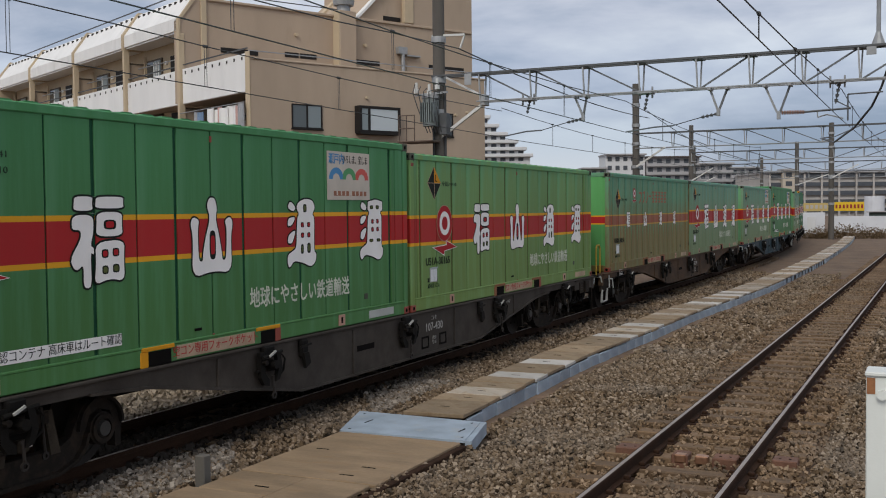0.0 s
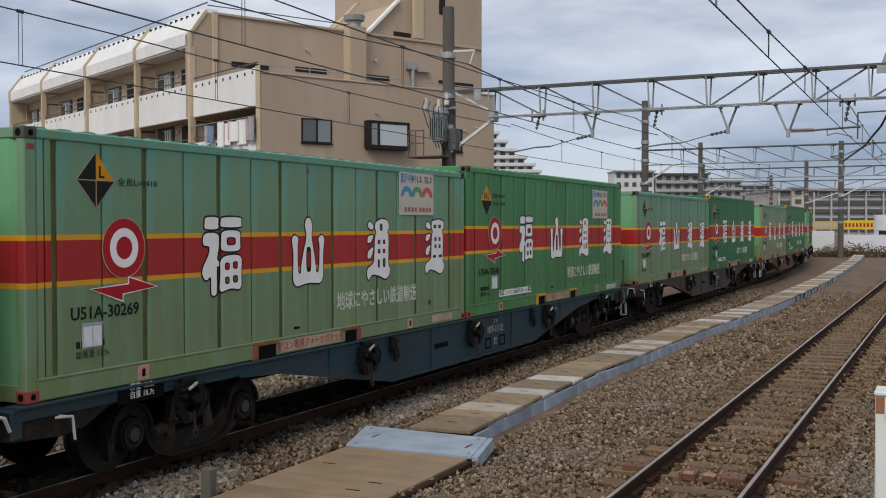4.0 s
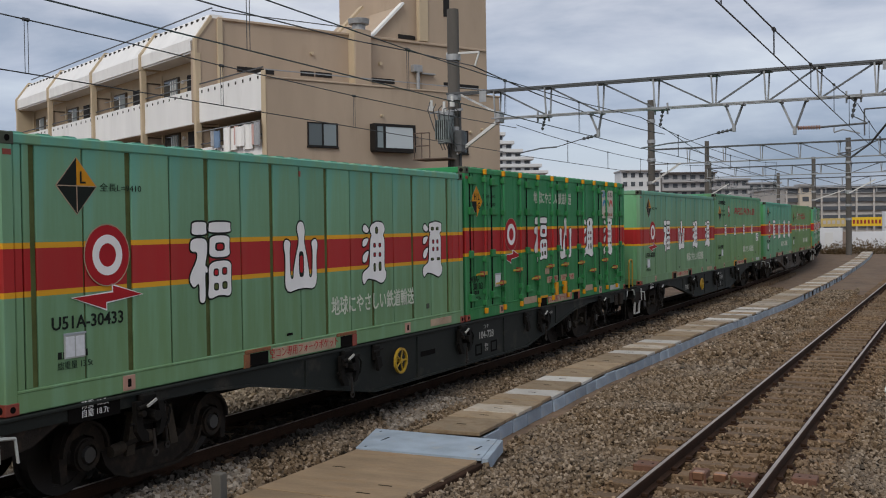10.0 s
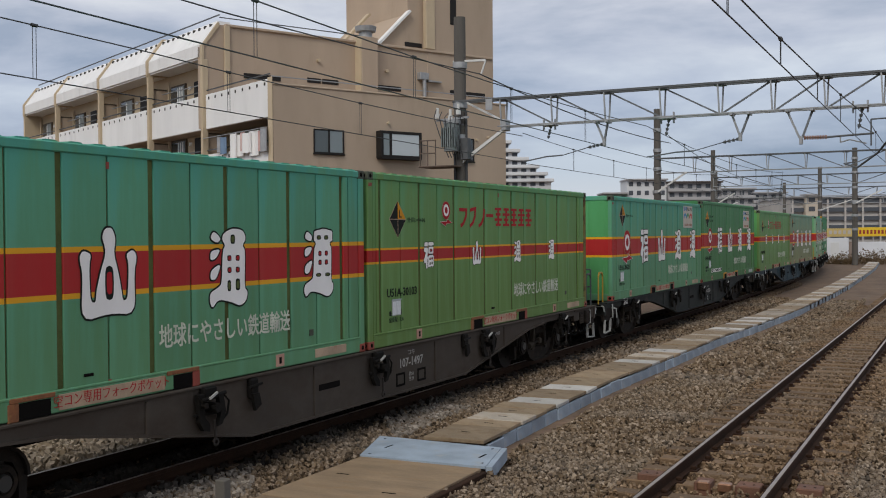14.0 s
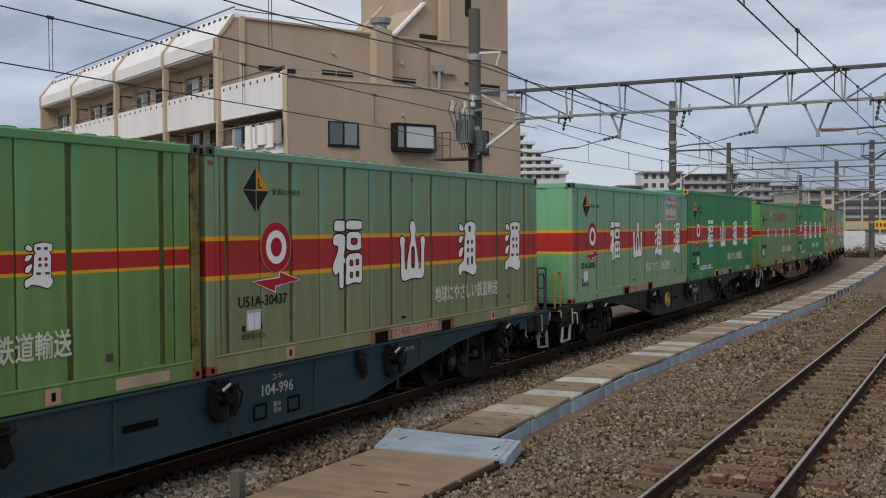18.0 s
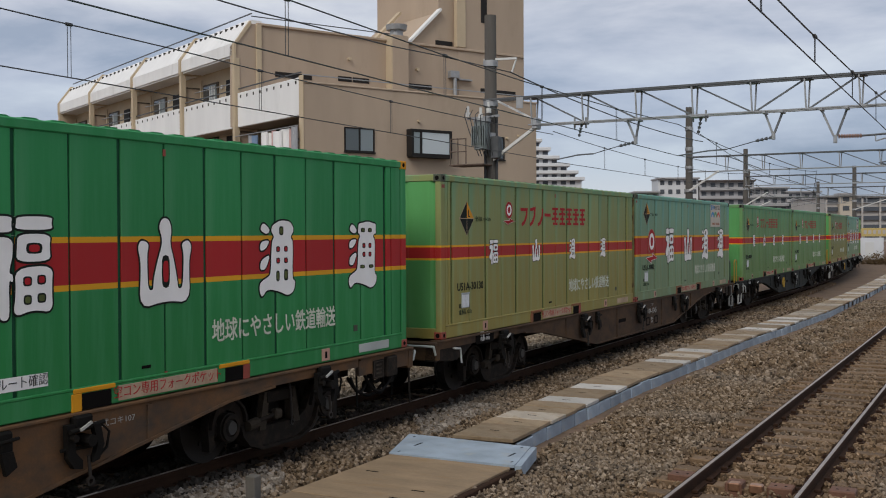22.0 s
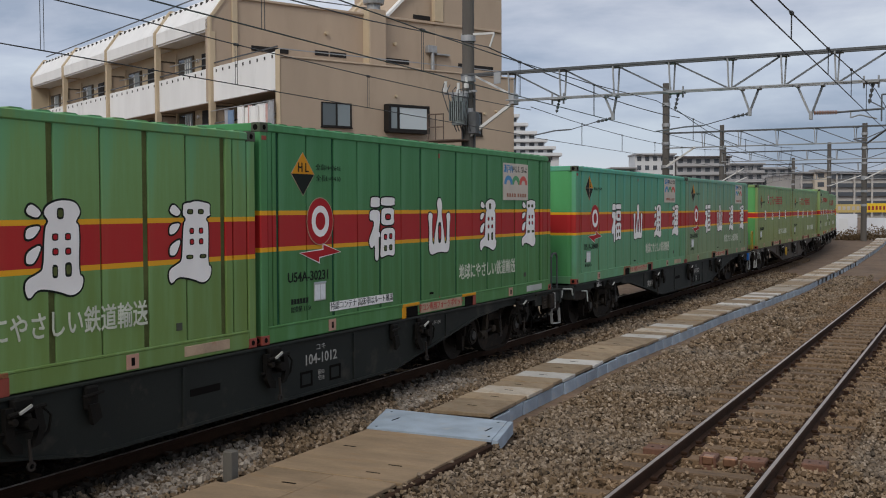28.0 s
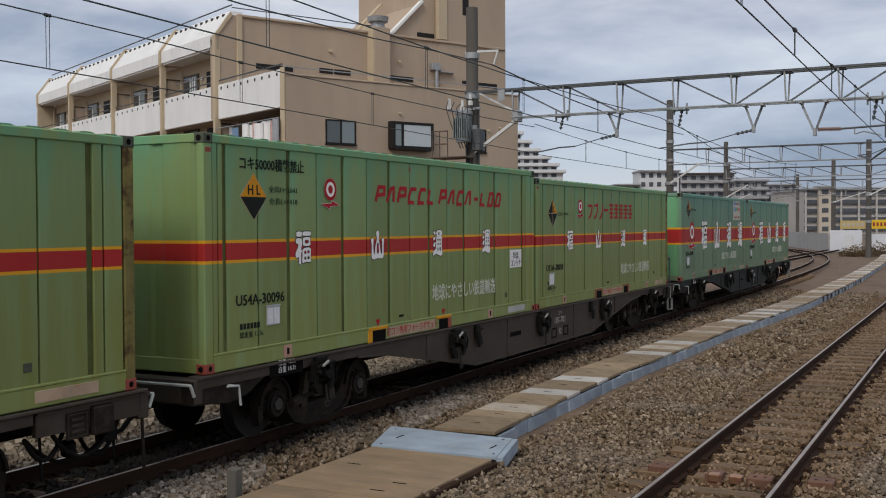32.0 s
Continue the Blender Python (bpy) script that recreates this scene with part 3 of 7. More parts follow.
M_ROOM = plain("dark_room", (0.05, 0.045, 0.04), 0.9, vary=0.2)
M_GALV = plain("galvanised_steel", (0.36, 0.37, 0.38), 0.55, 0.5, vary=0.2, scale=4, bump=0.08)
M_DARKSTEEL = plain("dark_painted_steel", (0.10, 0.105, 0.11), 0.6, 0.3, vary=0.25, scale=4, bump=0.1)


def glass_material(name, tint, rough=0.05):
    m, nt, b = material(name, rough)
    b.inputs["Base Color"].default_value = rgb(tint)
    b.inputs["IOR"].default_value = 1.5
    b.inputs["Specular IOR Level"].default_value = 0.8
    return m


M_GLASS = glass_material("window_glass", (0.05, 0.06, 0.065))
M_PALEGLASS = glass_material("frosted_glass", (0.09, 0.11, 0.115), 0.3)
M_CURTAINGLASS = glass_material("curtained_glass", (0.21, 0.25, 0.26), 0.3)
# sky reflection and a pale curtain are put into this pane's colour
M_SKYGLASS = glass_material("sky_and_curtain_glass", (0.50, 0.55, 0.57), 0.25)

# In the building's space +y runs along the end wall away from the camera, -x along the balcony front.
FLATS = Matrix.LocRotScale((-24.8, 34.56, 0), Euler((0, 0, -math.atan2(0.437, 0.8994))), None)
flats = thing("apartment_building", "tan four-storey apartment building with white balconies and a stair tower", "apartment building", m=FLATS)
part("end_wall", Shape().box(-0.26, 0, 0.0, 12.45, -0.6, 8.74, 0.03), M_TAN, flats)
part("end_block", Shape().box(-6.3, -0.27, 1.5, 12.45, -0.6, 7.6, 0.02), M_TAN, flats)
part("terrace_coping", Shape().box(-0.22, 0.04, -0.03, 12.49, 8.72, 8.80, 0.02), M_TAN, flats)
part("terrace_rail", Shape().bar((-0.1, 0, 9.08), (-0.1, 12.4, 9.05), 0.04, 0.04), M_GALV, flats)
part("corner_strip", Shape().box(-0.35, 0.02, -0.035, -0.002, -0.6, 9.05, 0.01), M_CREAM, flats)
# balcony back wall, made paler in the colour to brighten the recesses
part("main_wall", Shape().box(-34.0, -6.35, 1.0, 12.4, -0.6, 10.7, 0.03), M_CREAM, flats)
# gable of the set-back top floor with its sloped front edge
part("gable", Shape().prism([(-0.12, 7.5), (16.9, 7.5), (16.9, 12.2), (0.66, 12.24), (-0.12, 11.2)], -6.75, -6.3, "x"), M_TAN, flats)
part("gable_edge", Shape().prism([(-0.14, 7.5), (-0.05, 7.5), (-0.05, 11.18), (0.72, 12.20), (0.72, 12.32), (0.64, 12.34), (-0.14, 11.25)], -6.5, -6.24, "x"), M_CREAM, flats, "cream edge strip")
part("gable_strip", Shape().box(-6.31, -6.20, 0.95, 1.22, 7.5, 12.22, 0.02), M_CREAM, flats, "cream upright strip")
part("roof_coping", Shape().box(-6.9, -6.2, 1.0, 16.95, 12.18, 12.3, 0.02), M_TAN, flats)
part("roof_slab", Shape().box(-34.2, -6.9, 1.2, 12.4, 12.0, 12.22, 0.02), M_TAN, flats)
for y0, y1, z0 in ((1.93, 3.85, 9.92), (5.29, 6.05, 10.0), (6.12, 7.05, 10.0), (9.39, 10.82, 9.98), (14.0, 14.6, 10.08), (15.05, 16.43, 10.06)):
    part("slot_window", Shape().box(-6.31, -6.27, y0, y1, z0, z0 + 0.24, 0.01), M_FRAME, flats)
part("cream_pier", Shape().box(-6.5, -5.75, 8.10, 9.05, 8.0, 12.46, 0.02), M_TAN, flats)
# lit side of the pier: its brightness is put into a paler colour
part("pier_side", Shape().box(-6.5, -5.77, 8.04, 8.098, 8.0, 12.44), M_CREAM, flats, "pier side in a lighter sunlit tone")
part("vent_cowl", Shape().rod((-6.1, 8.55, 12.75), (-6.1, 8.55, 13.0), 0.50, 18, 0.55).rod((-6.1, 8.55, 12.44), (-6.1, 8.55, 12.75), 0.34, 14), M_GALV, flats, "round metal roof vent")
tower = part("stair_tower", Shape().box(-12.5, -6.28, 12.5, 17.05, -0.6, 18.0, 0.03), M_TAN, flats)
part("tower_strip", Shape().box(-6.5, -6.22, 12.42, 13.0, 12.35, 18.0, 0.02), M_CREAM, flats, "cream corner strip of the stair tower")
part("tower_side", Shape().prism([(9.45, 12.2), (9.6, 12.25), (11.5, 14.1), (11.5, 18.0), (12.5, 18.0), (12.5, 12.2)], -12.5, -6.6, "x"), M_TAN, flats, "sloped side of the stair tower")
part("slope_coping", Shape().bar((-6.55, 9.45, 12.22), (-6.55, 11.55, 14.24), 0.35, 0.12), M_WHITE, flats)
part("slope_coping", Shape().bar((-9.5, 9.0, 12.5), (-9.5, 11.0, 14.5), 0.35, 0.12), M_CREAM, flats)
part("tower_slot", Shape().box(-6.29, -6.25, 14.05, 14.45, 13.8, 16.5, 0.01), M_FRAME, flats)
part("tower_slot", Shape().box(-6.61, -6.56, 11.3, 12.38, 12.42, 12.64, 0.01), M_FRAME, flats)


def flat_window(y0, y1, z0, z1, panes, proud=0.0, glass=None):
    e = 0.05 if proud == 0 else 0.12
    w = part("window", Shape().box(0.0, 0.05 + proud, y0 - e, y1 + e, z0 - e, z0, 0.006).box(0.0, 0.05 + proud, y0 - e, y1 + e, z1, z1 + e, 0.006)
             .box(0.0, 0.05 + proud, y0 - e, y0, z0, z1, 0.006).box(0.0, 0.05 + proud, y1, y1 + e, z0, z1, 0.006), M_FRAME, flats)
    n = len(panes)
    a = y0
    for i, (share, gm) in enumerate(panes):
        b = a + (y1 - y0) * share
        part("pane", Shape().box(0.004, 0.025 + proud, a + 0.02, b - 0.02, z0, z1, 0.002), gm, w)
        if i:
            part("mullion", Shape().box(0.004, 0.045 + proud, a - 0.025 - e * 0.3, a + 0.025 + e * 0.3, z0, z1, 0.004), M_FRAME, w)
        a = b
    part("sill", Shape().box(0.0, 0.09 + proud, y0 - 0.08, y1 + 0.08, z0 - e - 0.06, z0 - e - 0.004, 0.008), M_FRAME, w)
    return w


flat_window(1.93, 3.30, 6.1, 7.0, ((0.5, M_PALEGLASS), (0.5, M_CURTAINGLASS)))
flat_window(5.12, 7.05, 6.08, 7.0, ((0.20, M_CURTAINGLASS), (0.80, M_SKYGLASS)), 0.35)
flat_window(9.9, 10.4, 6.05, 7.0, ((1.0, M_GLASS),))
for y, z in ((5.62, 7.5), (11.3, 7.15), (10.6, 7.0)):
    part("wall_light", Shape().rod((0, y, z), (0.12, y, z), 0.06, 8), M_CREAM, flats)
for y, z in ((5.9, 11.1), (9.9, 10.95)):
    part("wall_light", Shape().rod((-6.3, y, z), (-6.15, y, z), 0.09, 8), M_CREAM, flats)
part("duct", Shape().box(-6.3, -6.0, 11.85, 12.42, 10.68, 11.05, 0.02).rod((-6.1, 12.18, 9.5), (-6.1, 12.18, 10.7), 0.10, 10).box(-6.3, -6.05, 12.42, 13.3, 10.6, 10.68, 0.01), M_GALV, flats)

# The balcony front: five bays of white parapets, fins between them, a white sloped roof band.
BAYS = (0.2, 6.35, 12.6, 19.6, 27.1, 33.6)
for i in range(5):
    x0, x1 = -BAYS[i + 1] + 0.12, -BAYS[i] - 0.12
    for z in (7.45, 4.75):
        par = part("parapet", Shape().box(x0, x1, 0.0, 0.12, z, z + 1.55, 0.015), M_WHITE, flats, "white balcony parapet")
        if z > 4:
            slot = Shape().box(-0.06, 0.06, -0.012, -0.002, z + 1.30, z + 1.43).mesh("parapet_slot")
            slot.materials.append(M_ROOM)
            for k in range(9):
                part("parapet_slot", slot, M_ROOM, par, m=Matrix.Translation((x0 + (x1 - x0) * (k + 0.5) / 9, 0, 0)))
        part("balcony_rail", Shape().bar((x0, 0.06, z + 1.75), (x1, 0.06, z + 1.75), 0.05, 0.05), M_DARKSTEEL, par)
        part("balcony_floor", Shape().box(x0, x1, 0.1, 1.0 if i else 1.5, z - 0.02, z + 0.12), M_TAN, flats)
        if i > 0 or z < 7:
            back = 1.0 if i > 0 else 1.5
            d0 = x0 + (0.25 if i % 2 else 0.45)
            door = part("balcony_door", Shape().box(d0, d0 + 1.75, back - 0.09, back - 0.004, z + 0.13, z + 2.66, 0.01), M_DIVIDER, flats)
            part("pane", Shape().box(d0 + 0.09, d0 + 0.85, back - 0.12, back - 0.085, z + 0.22, z + 2.56), M_GLASS, door)
            part("pane", Shape().box(d0 + 0.91, d0 + 1.66, back - 0.13, back - 0.095, z + 0.22, z + 2.56), M_CURTAINGLASS, door)
            for q in range(3 if i == 1 else 1):
                part("grille_bar", Shape().box(d0 + 0.93 + q * 0.26, d0 + 1.0 + q * 0.26, back - 0.16, back - 0.132, z + 0.25, z + 2.5), M_WHITE, door)
            part("store_door", Shape().box(d0 + 2.7, d0 + 3.6, back - 0.07, back - 0.004, z + 0.13, z + 2.6, 0.01), M_FRAME, flats)
            part("wall_vent", Shape().rod((d0 + 2.2, back - 0.10, z + 2.35), (d0 + 2.2, back, z + 2.35), 0.09, 10), M_WHITE, flats)
            part("drain_pipe", Shape().rod((x0 + 0.16, back - 0.16, z), (x0 + 0.16, back - 0.16, z + 2.9), 0.055, 8), M_CREAM, flats)
            dv = part("divider", Shape().box(x0 - 0.20, x0 - 0.14, 0.14, back, z + 0.12, z + 2.50, 0.01), M_TAN, flats, "low divider between two balconies")
            part("divider_edge", Shape().box(x0 - 0.22, x0 - 0.12, 0.12, back, z + 2.50, z + 2.57, 0.01), M_DIVIDER, dv)
            if i in (1, 2, 3) and z > 7:
                part("drying_pole", Shape().rod((x0 + 0.3, 0.45, z + 2.25), (x1 - 1.2, 0.45, z + 2.2), 0.025, 6), M_GALV, flats)
    if i > 0:
        # soffits made white to throw more light into the balconies
        part("soffit", Shape().box(x0, x1, -0.05, 1.0, 10.66, 10.74), M_WHITE, flats)
        part("roof_band", Shape().prism([(-0.12, 10.745), (-0.12, 11.30), (0.68, 12.42), (1.3, 12.42), (1.3, 10.745)], x0 - 0.1, x1 + 0.1, "x"), M_WHITE, flats, "white sloped roof band")
        stop = Shape().box(-0.07, 0.07, 0.50, 0.60, 12.20, 12.32).mesh("snow_stop")
        stop.materials.append(M_ROOM)
        for k in range(10):
            part("snow_stop", stop, M_ROOM, flats, m=Matrix.Translation((x0 + (x1 - x0) * (k + 0.5) / 10, 0, 0)))
for i in range(1, 6):
    x = -BAYS[i]
    part("fin", Shape().box(x - 0.10, x + 0.10, -0.16, 0.14 if i < 5 else 1.01, -0.6, 10.6, 0.02), M_CREAM, flats, "cream pier between balconies")
    if i > 1:
        part("fin_top", Shape().prism([(-0.2, 10.6), (-0.2, 11.36), (0.64, 12.52), (0.9, 12.52), (0.9, 10.6)], x - 0.10, x + 0.10, "x"), M_CREAM, flats)
part("roof_rail", Shape().bar((-33.5, 0.8, 12.72), (-6.4, 0.8, 12.72), 0.05, 0.05).bar((-6.4, 0.8, 12.60), (-6.4, 9.0, 12.60), 0.04, 0.04), M_DARKSTEEL, flats)
# laundry on the terrace end
washing = thing("laundry", "white and blue washing hung out on the balcony", "laundry", m=FLATS)
M_CLOTHBLUE = plain("blue_cloth", (0.16, 0.24, 0.36), 0.9, vary=0.2)
M_CLOTHGREY = plain("grey_cloth", (0.33, 0.34, 0.36), 0.9, vary=0.2)
M_CLOTHPINK = plain("faded_pink_cloth", (0.55, 0.36, 0.33), 0.9, vary=0.2)
for k, (x, wd, z0, mt) in enumerate(((-0.45, 0.26, 6.05, M_CLOTHGREY), (-0.80, 0.20, 6.1, M_CLOTHPINK), (-1.45, 0.42, 5.95, M_WHITE), (-1.95, 0.40, 6.1, M_WHITE), (-2.40, 0.18, 6.2, M_CLOTHPINK), (-2.75, 0.34, 6.0, M_WHITE), (-3.15, 0.30, 5.95, M_WHITE), (-4.2, 0.30, 6.2, M_CLOTHBLUE), (-4.7, 0.22, 6.3, M_CLOTHGREY))):
    dy = -0.20 + 0.05 * (k % 3)
    part("cloth", Shape().prism([(x - wd, dy), (x - wd * 0.4, dy - 0.05), (x + wd * 0.2, dy + 0.03), (x + wd, dy - 0.02), (x + wd, dy + 0.02), (x + wd * 0.2, dy + 0.07), (x - wd * 0.4, dy - 0.01), (x - wd, dy + 0.04)], z0, 6.98 - 0.06 * (k % 2), "z"), mt, washing)
part("line", Shape().rod((-0.25, -0.15, 7.02), (-6.2, -0.15, 7.02), 0.02), M_GALV, washing)
dish = thing("satellite_dish", "small pale satellite dish on the balcony corner", "satellite dish", m=FLATS)
part("dish", Shape().rod((-0.75, -0.10, 6.75), (-0.72, -0.04, 6.75), 0.30, 18, 0.22), M_WHITE, dish)
part("arm", Shape().rod((-0.72, -0.04, 6.75), (-0.5, 0.10, 6.35), 0.025, 6), M_GALV, dish)


# ---- overhead line: portals, poles and wires ----
M_POLE = plain("weathered_concrete_pole", (0.105, 0.096, 0.086), 0.9, vary=0.35, scale=1.5, grain=30, bump=0.3, streak=(1, 1, 0.2))
M_TRANSFORMER = plain("grey_green_tank", (0.19, 0.22, 0.22), 0.6, vary=0.25, scale=3, bump=0.1)
M_RUSTYSTEEL = plain("rusty_painted_steel", (0.12, 0.085, 0.065), 0.8, vary=0.4, scale=5, bump=0.2)
M_BEAM = plain("grey_truss_steel", (0.32, 0.33, 0.34), 0.6, 0.4, vary=0.25, scale=3, bump=0.08)
M_BRACE = plain("mid_grey_steel", (0.14, 0.15, 0.16), 0.6, 0.3, vary=0.25, scale=3, bump=0.08)
M_WIRE = plain("copper_wire", (0.06, 0.062, 0.066), 0.6, 0.4, vary=0.1, bump=0)
M_INSUL = plain("brown_insulator", (0.22, 0.11, 0.07), 0.35, vary=0.2, bump=0)
M_PORC = plain("white_insulator", (0.62, 0.62, 0.6), 0.3, vary=0.1, bump=0)


def pole(x, y, top, r=0.19, bands=()):
    p = thing("catenary_pole", "tall weathered concrete pole of the overhead line", "pole", "catenary poles", pose(x, y, BED - 0.2))
    part("shaft", Shape().rod((0, 0, 0), (0, 0, top - BED + 0.2), r, 16, r * 0.86), M_POLE, p, smooth=False)
    for z in bands:
        part("band", Shape().rod((0, 0, z - BED + 0.1), (0, 0, z - BED + 0.3), r * 1.07, 16), M_GALV, p)
    return p


def portal(x0, x1, y, z0, z1, stops, turn_at, heavy=1.0, chord0=None):
    """A lattice beam across the tracks from x0 to x1 at y, between the heights z0 and z1; stops: its uprights;
    turn_at: from there on the braces lean the other way."""
    g = thing("catenary_portal", "grey steel lattice beam carrying the overhead line across the tracks", "overhead portal", "catenary portals", pose(0, y, 0))
    w = 0.07 * heavy
    low = x0 if chord0 is None else chord0
    for dy in (-0.20, 0.20):
        part("top_chord", Shape().box(x0, x1, dy - w / 2, dy + w / 2, z1 - w, z1, 0.006), M_DARKSTEEL, g)
        part("bottom_chord", Shape().box(low, x1, dy - w / 2, dy + w / 2, z0, z0 + 0.045 * heavy, 0.006), M_BEAM, g)
    for k, x in enumerate(stops):
        for dy in (-0.20, 0.20):
            part("strut", Shape().bar((x, dy, z0), (x + dy * 0.25, dy, z1), 0.045 * heavy, 0.045 * heavy), M_BEAM, g)
        part("tie_plate", Shape().box(x - 0.16, x + 0.16, -0.2, 0.2, z1 - 0.10, z1 - 0.075, 0.004), M_DARKSTEEL, g)
        if k + 1 < len(stops):
            a, b = (z1 - 0.06, z0 + 0.04) if x < turn_at else (z0 + 0.04, z1 - 0.06)
            part("brace", Shape().bar((x + 0.05, 0, a), (stops[k + 1] - 0.05, 0, b), 0.05 * heavy, 0.05 * heavy), M_BRACE, g)
    return g


def even(a, b, n):
    return [a + (b - a) * i / n for i in range(n + 1)]


def drop_arm(x, y, z, low, spread=(-0.24, 0.26)):
    d = thing("drop_arm", "V-shaped steel drop arm under the lattice beam", "drop arm", "drop arms", pose(x, y, 0))
    for e in spread:
        part("strut", Shape().bar((e, 0, z - 0.02), (e * 0.12, 0, low + 0.10), 0.06, 0.06), M_BEAM if e < 0 else M_BRACE, d)
        part("clamp", Shape().box(e - 0.05, e + 0.05, -0.24, 0.24, z - 0.05, z + 0.015, 0.006), M_BEAM, d)
    part("foot", Shape().box(-0.05, 0.05, -0.05, 0.05, low - 0.10, low + 0.14, 0.01), M_BEAM, d)
    return d


def insulator(parent, a, b, r, n, mat):
    """A string of discs between two points."""
    a, b = Vector(a), Vector(b)
    for k in range(n):
        p, q = a.lerp(b, (k + 0.15) / n), a.lerp(b, (k + 0.75) / n)
        part("insulator_disc", Shape().rod(p, q, r, 10, r * 0.7), mat, parent)
    part("insulator_rod", Shape().rod(a, b, r * 0.35, 6), M_DARKSTEEL, parent)


P1Y = 32.0
pole(-15.22, P1Y, 9.98, 0.23, (8.35, 7.0, 5.9))
portal(-15.4, 4.4, P1Y, 6.17, 7.15, [-13.62, -11.83, -10.05, -8.27, -6.5, -4.96, -3.48, -1.95, -0.4, 1.2, 2.8, 4.3], -6.6, 1.0, -13.75)
pole(4.5, P1Y, 9.98, 0.23)
pole(-16.1, 61.0, 9.95, 0.23, (8.7, 7.5, 6.4))
portal(-16.1, 9.0, 61.0, 6.12, 7.05, even(-13.9, 8.8, 11), -6.0)
pole(9.1, 61.0, 9.95, 0.23)
pole(-20.2, 96.0, 10.1, 0.23, (8, 6.5))
pole(-8.15, 96.0, 9.8, 0.25, (8.9, 7.7, 6.4, 5.2, 4.0, 2.8))
portal(-20.2, 14.0, 96.0, 6.75, 7.65, even(-20.1, 13.9, 14), -9.0, 1.3)
pole(14.0, 96.0, 9.8, 0.23)
pole(-14.2, 124.0, 9.9, 0.25, (8, 6))
portal(-25.8, 18.0, 124.0, 6.6, 7.6, even(-25.7, 17.9, 15), -14.0, 1.4)
pole(-25.8, 124.0, 9.9, 0.25)
pole(18.0, 124.0, 9.9, 0.25)
pole(-23.0, 158.0, 9.8, 0.26, (8, 6))
portal(-33.4, 14.0, 158.0, 6.6, 7.6, even(-33.3, 13.9, 14), -23.0, 1.6)
pole(-33.4, 158.0, 9.8, 0.26)
pole(14.0, 158.0, 9.8, 0.26)

drop_arm(-10.15, P1Y, 6.17, 5.50, (-0.26, 0.12))
drop_arm(-5.92, P1Y, 6.17, 5.45)
drop_arm(-4.18, P1Y, 6.17, 5.27, (-0.38, 0.32))
for x, z in ((-12.0, 5.72), (-8.12, 5.62), (-2.56, 5.55)):
    hang = thing("wire_hanger", "bracket with a white insulator holding the messenger wire", "wire hanger", "wire hangers", pose(x, P1Y, 0))
    part("bracket", Shape().box(-0.22, 0.22, -0.24, 0.24, 6.13, 6.17, 0.006).box(-0.22, -0.17, -0.03, 0.03, 6.0, 6.35, 0.006).box(0.17, 0.22, -0.03, 0.03, 6.0, 6.35, 0.006), M_BEAM, hang)
    insulator(hang, (0.05, 0, 6.13), (-0.05, 0, z), 0.055, 4, M_DARKSTEEL)
arm1 = thing("pull_off_arm", "brown insulator and steel arm pulling off the contact wire", "pull-off arm", m=pose(0, P1Y, 0))
insulator(arm1, (-4.1, 0, 5.36), (-3.45, 0, 5.35), 0.07, 9, M_INSUL)
part("tube", Shape().rod((-3.45, 0, 5.35), (-2.2, 0, 5.40), 0.03, 8), M_DARKSTEEL, arm1)
part("stay", Shape().bar((-2.2, 0, 5.40), (-2.58, 0, 5.62), 0.03, 0.03), M_DARKSTEEL, arm1)
part("drop_tube", Shape().rod((-2.28, 0, 5.05), (-2.28, 0, 5.80), 0.022, 8).rod((-2.28, 0, 5.80), (-1.35, 0, 5.82), 0.022, 8), M_DARKSTEEL, arm1)
part("steady_arm", Shape().rod((-3.1, 0, 5.18), (-2.85, 0, 5.25), 0.02, 6).rod((-2.85, 0, 5.25), (-2.4, 0, 5.12), 0.02, 6).rod((-3.1, 0, 5.36), (-3.1, 0, 5.18), 0.02, 6), M_GALV, arm1)
for x0, z0, x1, z1 in ((-5.95, 5.42, -8.77, 4.99), (-10.2, 5.46, -12.95, 5.0)):
    arm = thing("pull_off_arm", "dark insulator and steady arm holding the contact wire", "pull-off arm", m=pose(0, P1Y, 0))
    insulator(arm, (x0, 0, z0), (x0 - 0.5, 0, z0 - 0.09), 0.055, 4, M_DARKSTEEL)
    xm, zm = x0 - 1.35, z0 - 0.30
    part("pull_wire", Shape().rod((x0 - 0.5, 0, z0 - 0.09), (xm, 0, zm), 0.013, 6), M_WIRE, arm)
    part("steady_arm", Shape().rod((xm, 0, zm), (xm - 0.55, 0, zm - 0.02), 0.024, 6).rod((xm - 0.55, 0, zm - 0.02), (x1, 0, z1), 0.022, 6), M_BRACE, arm)
# lamp plate and post on the beam, and a thick cable that swings down from it
beam_post = thing("beam_post", "grey upright post with a sign plate on the lattice beam", "beam post", m=pose(0, P1Y, 0))
part("post", Shape().rod((-1.48, 0, 7.1), (-1.47, 0, 9.4), 0.06, 8), M_BEAM, beam_post)
part("foot", Shape().rod((-1.48, 0, 7.12), (-1.48, 0, 7.5), 0.2, 10, 0.07), M_BEAM, beam_post)
part("plate", Shape().box(-1.78, -1.52, -0.23, -0.21, 6.85, 7.12, 0.004), M_BEAM, beam_post)

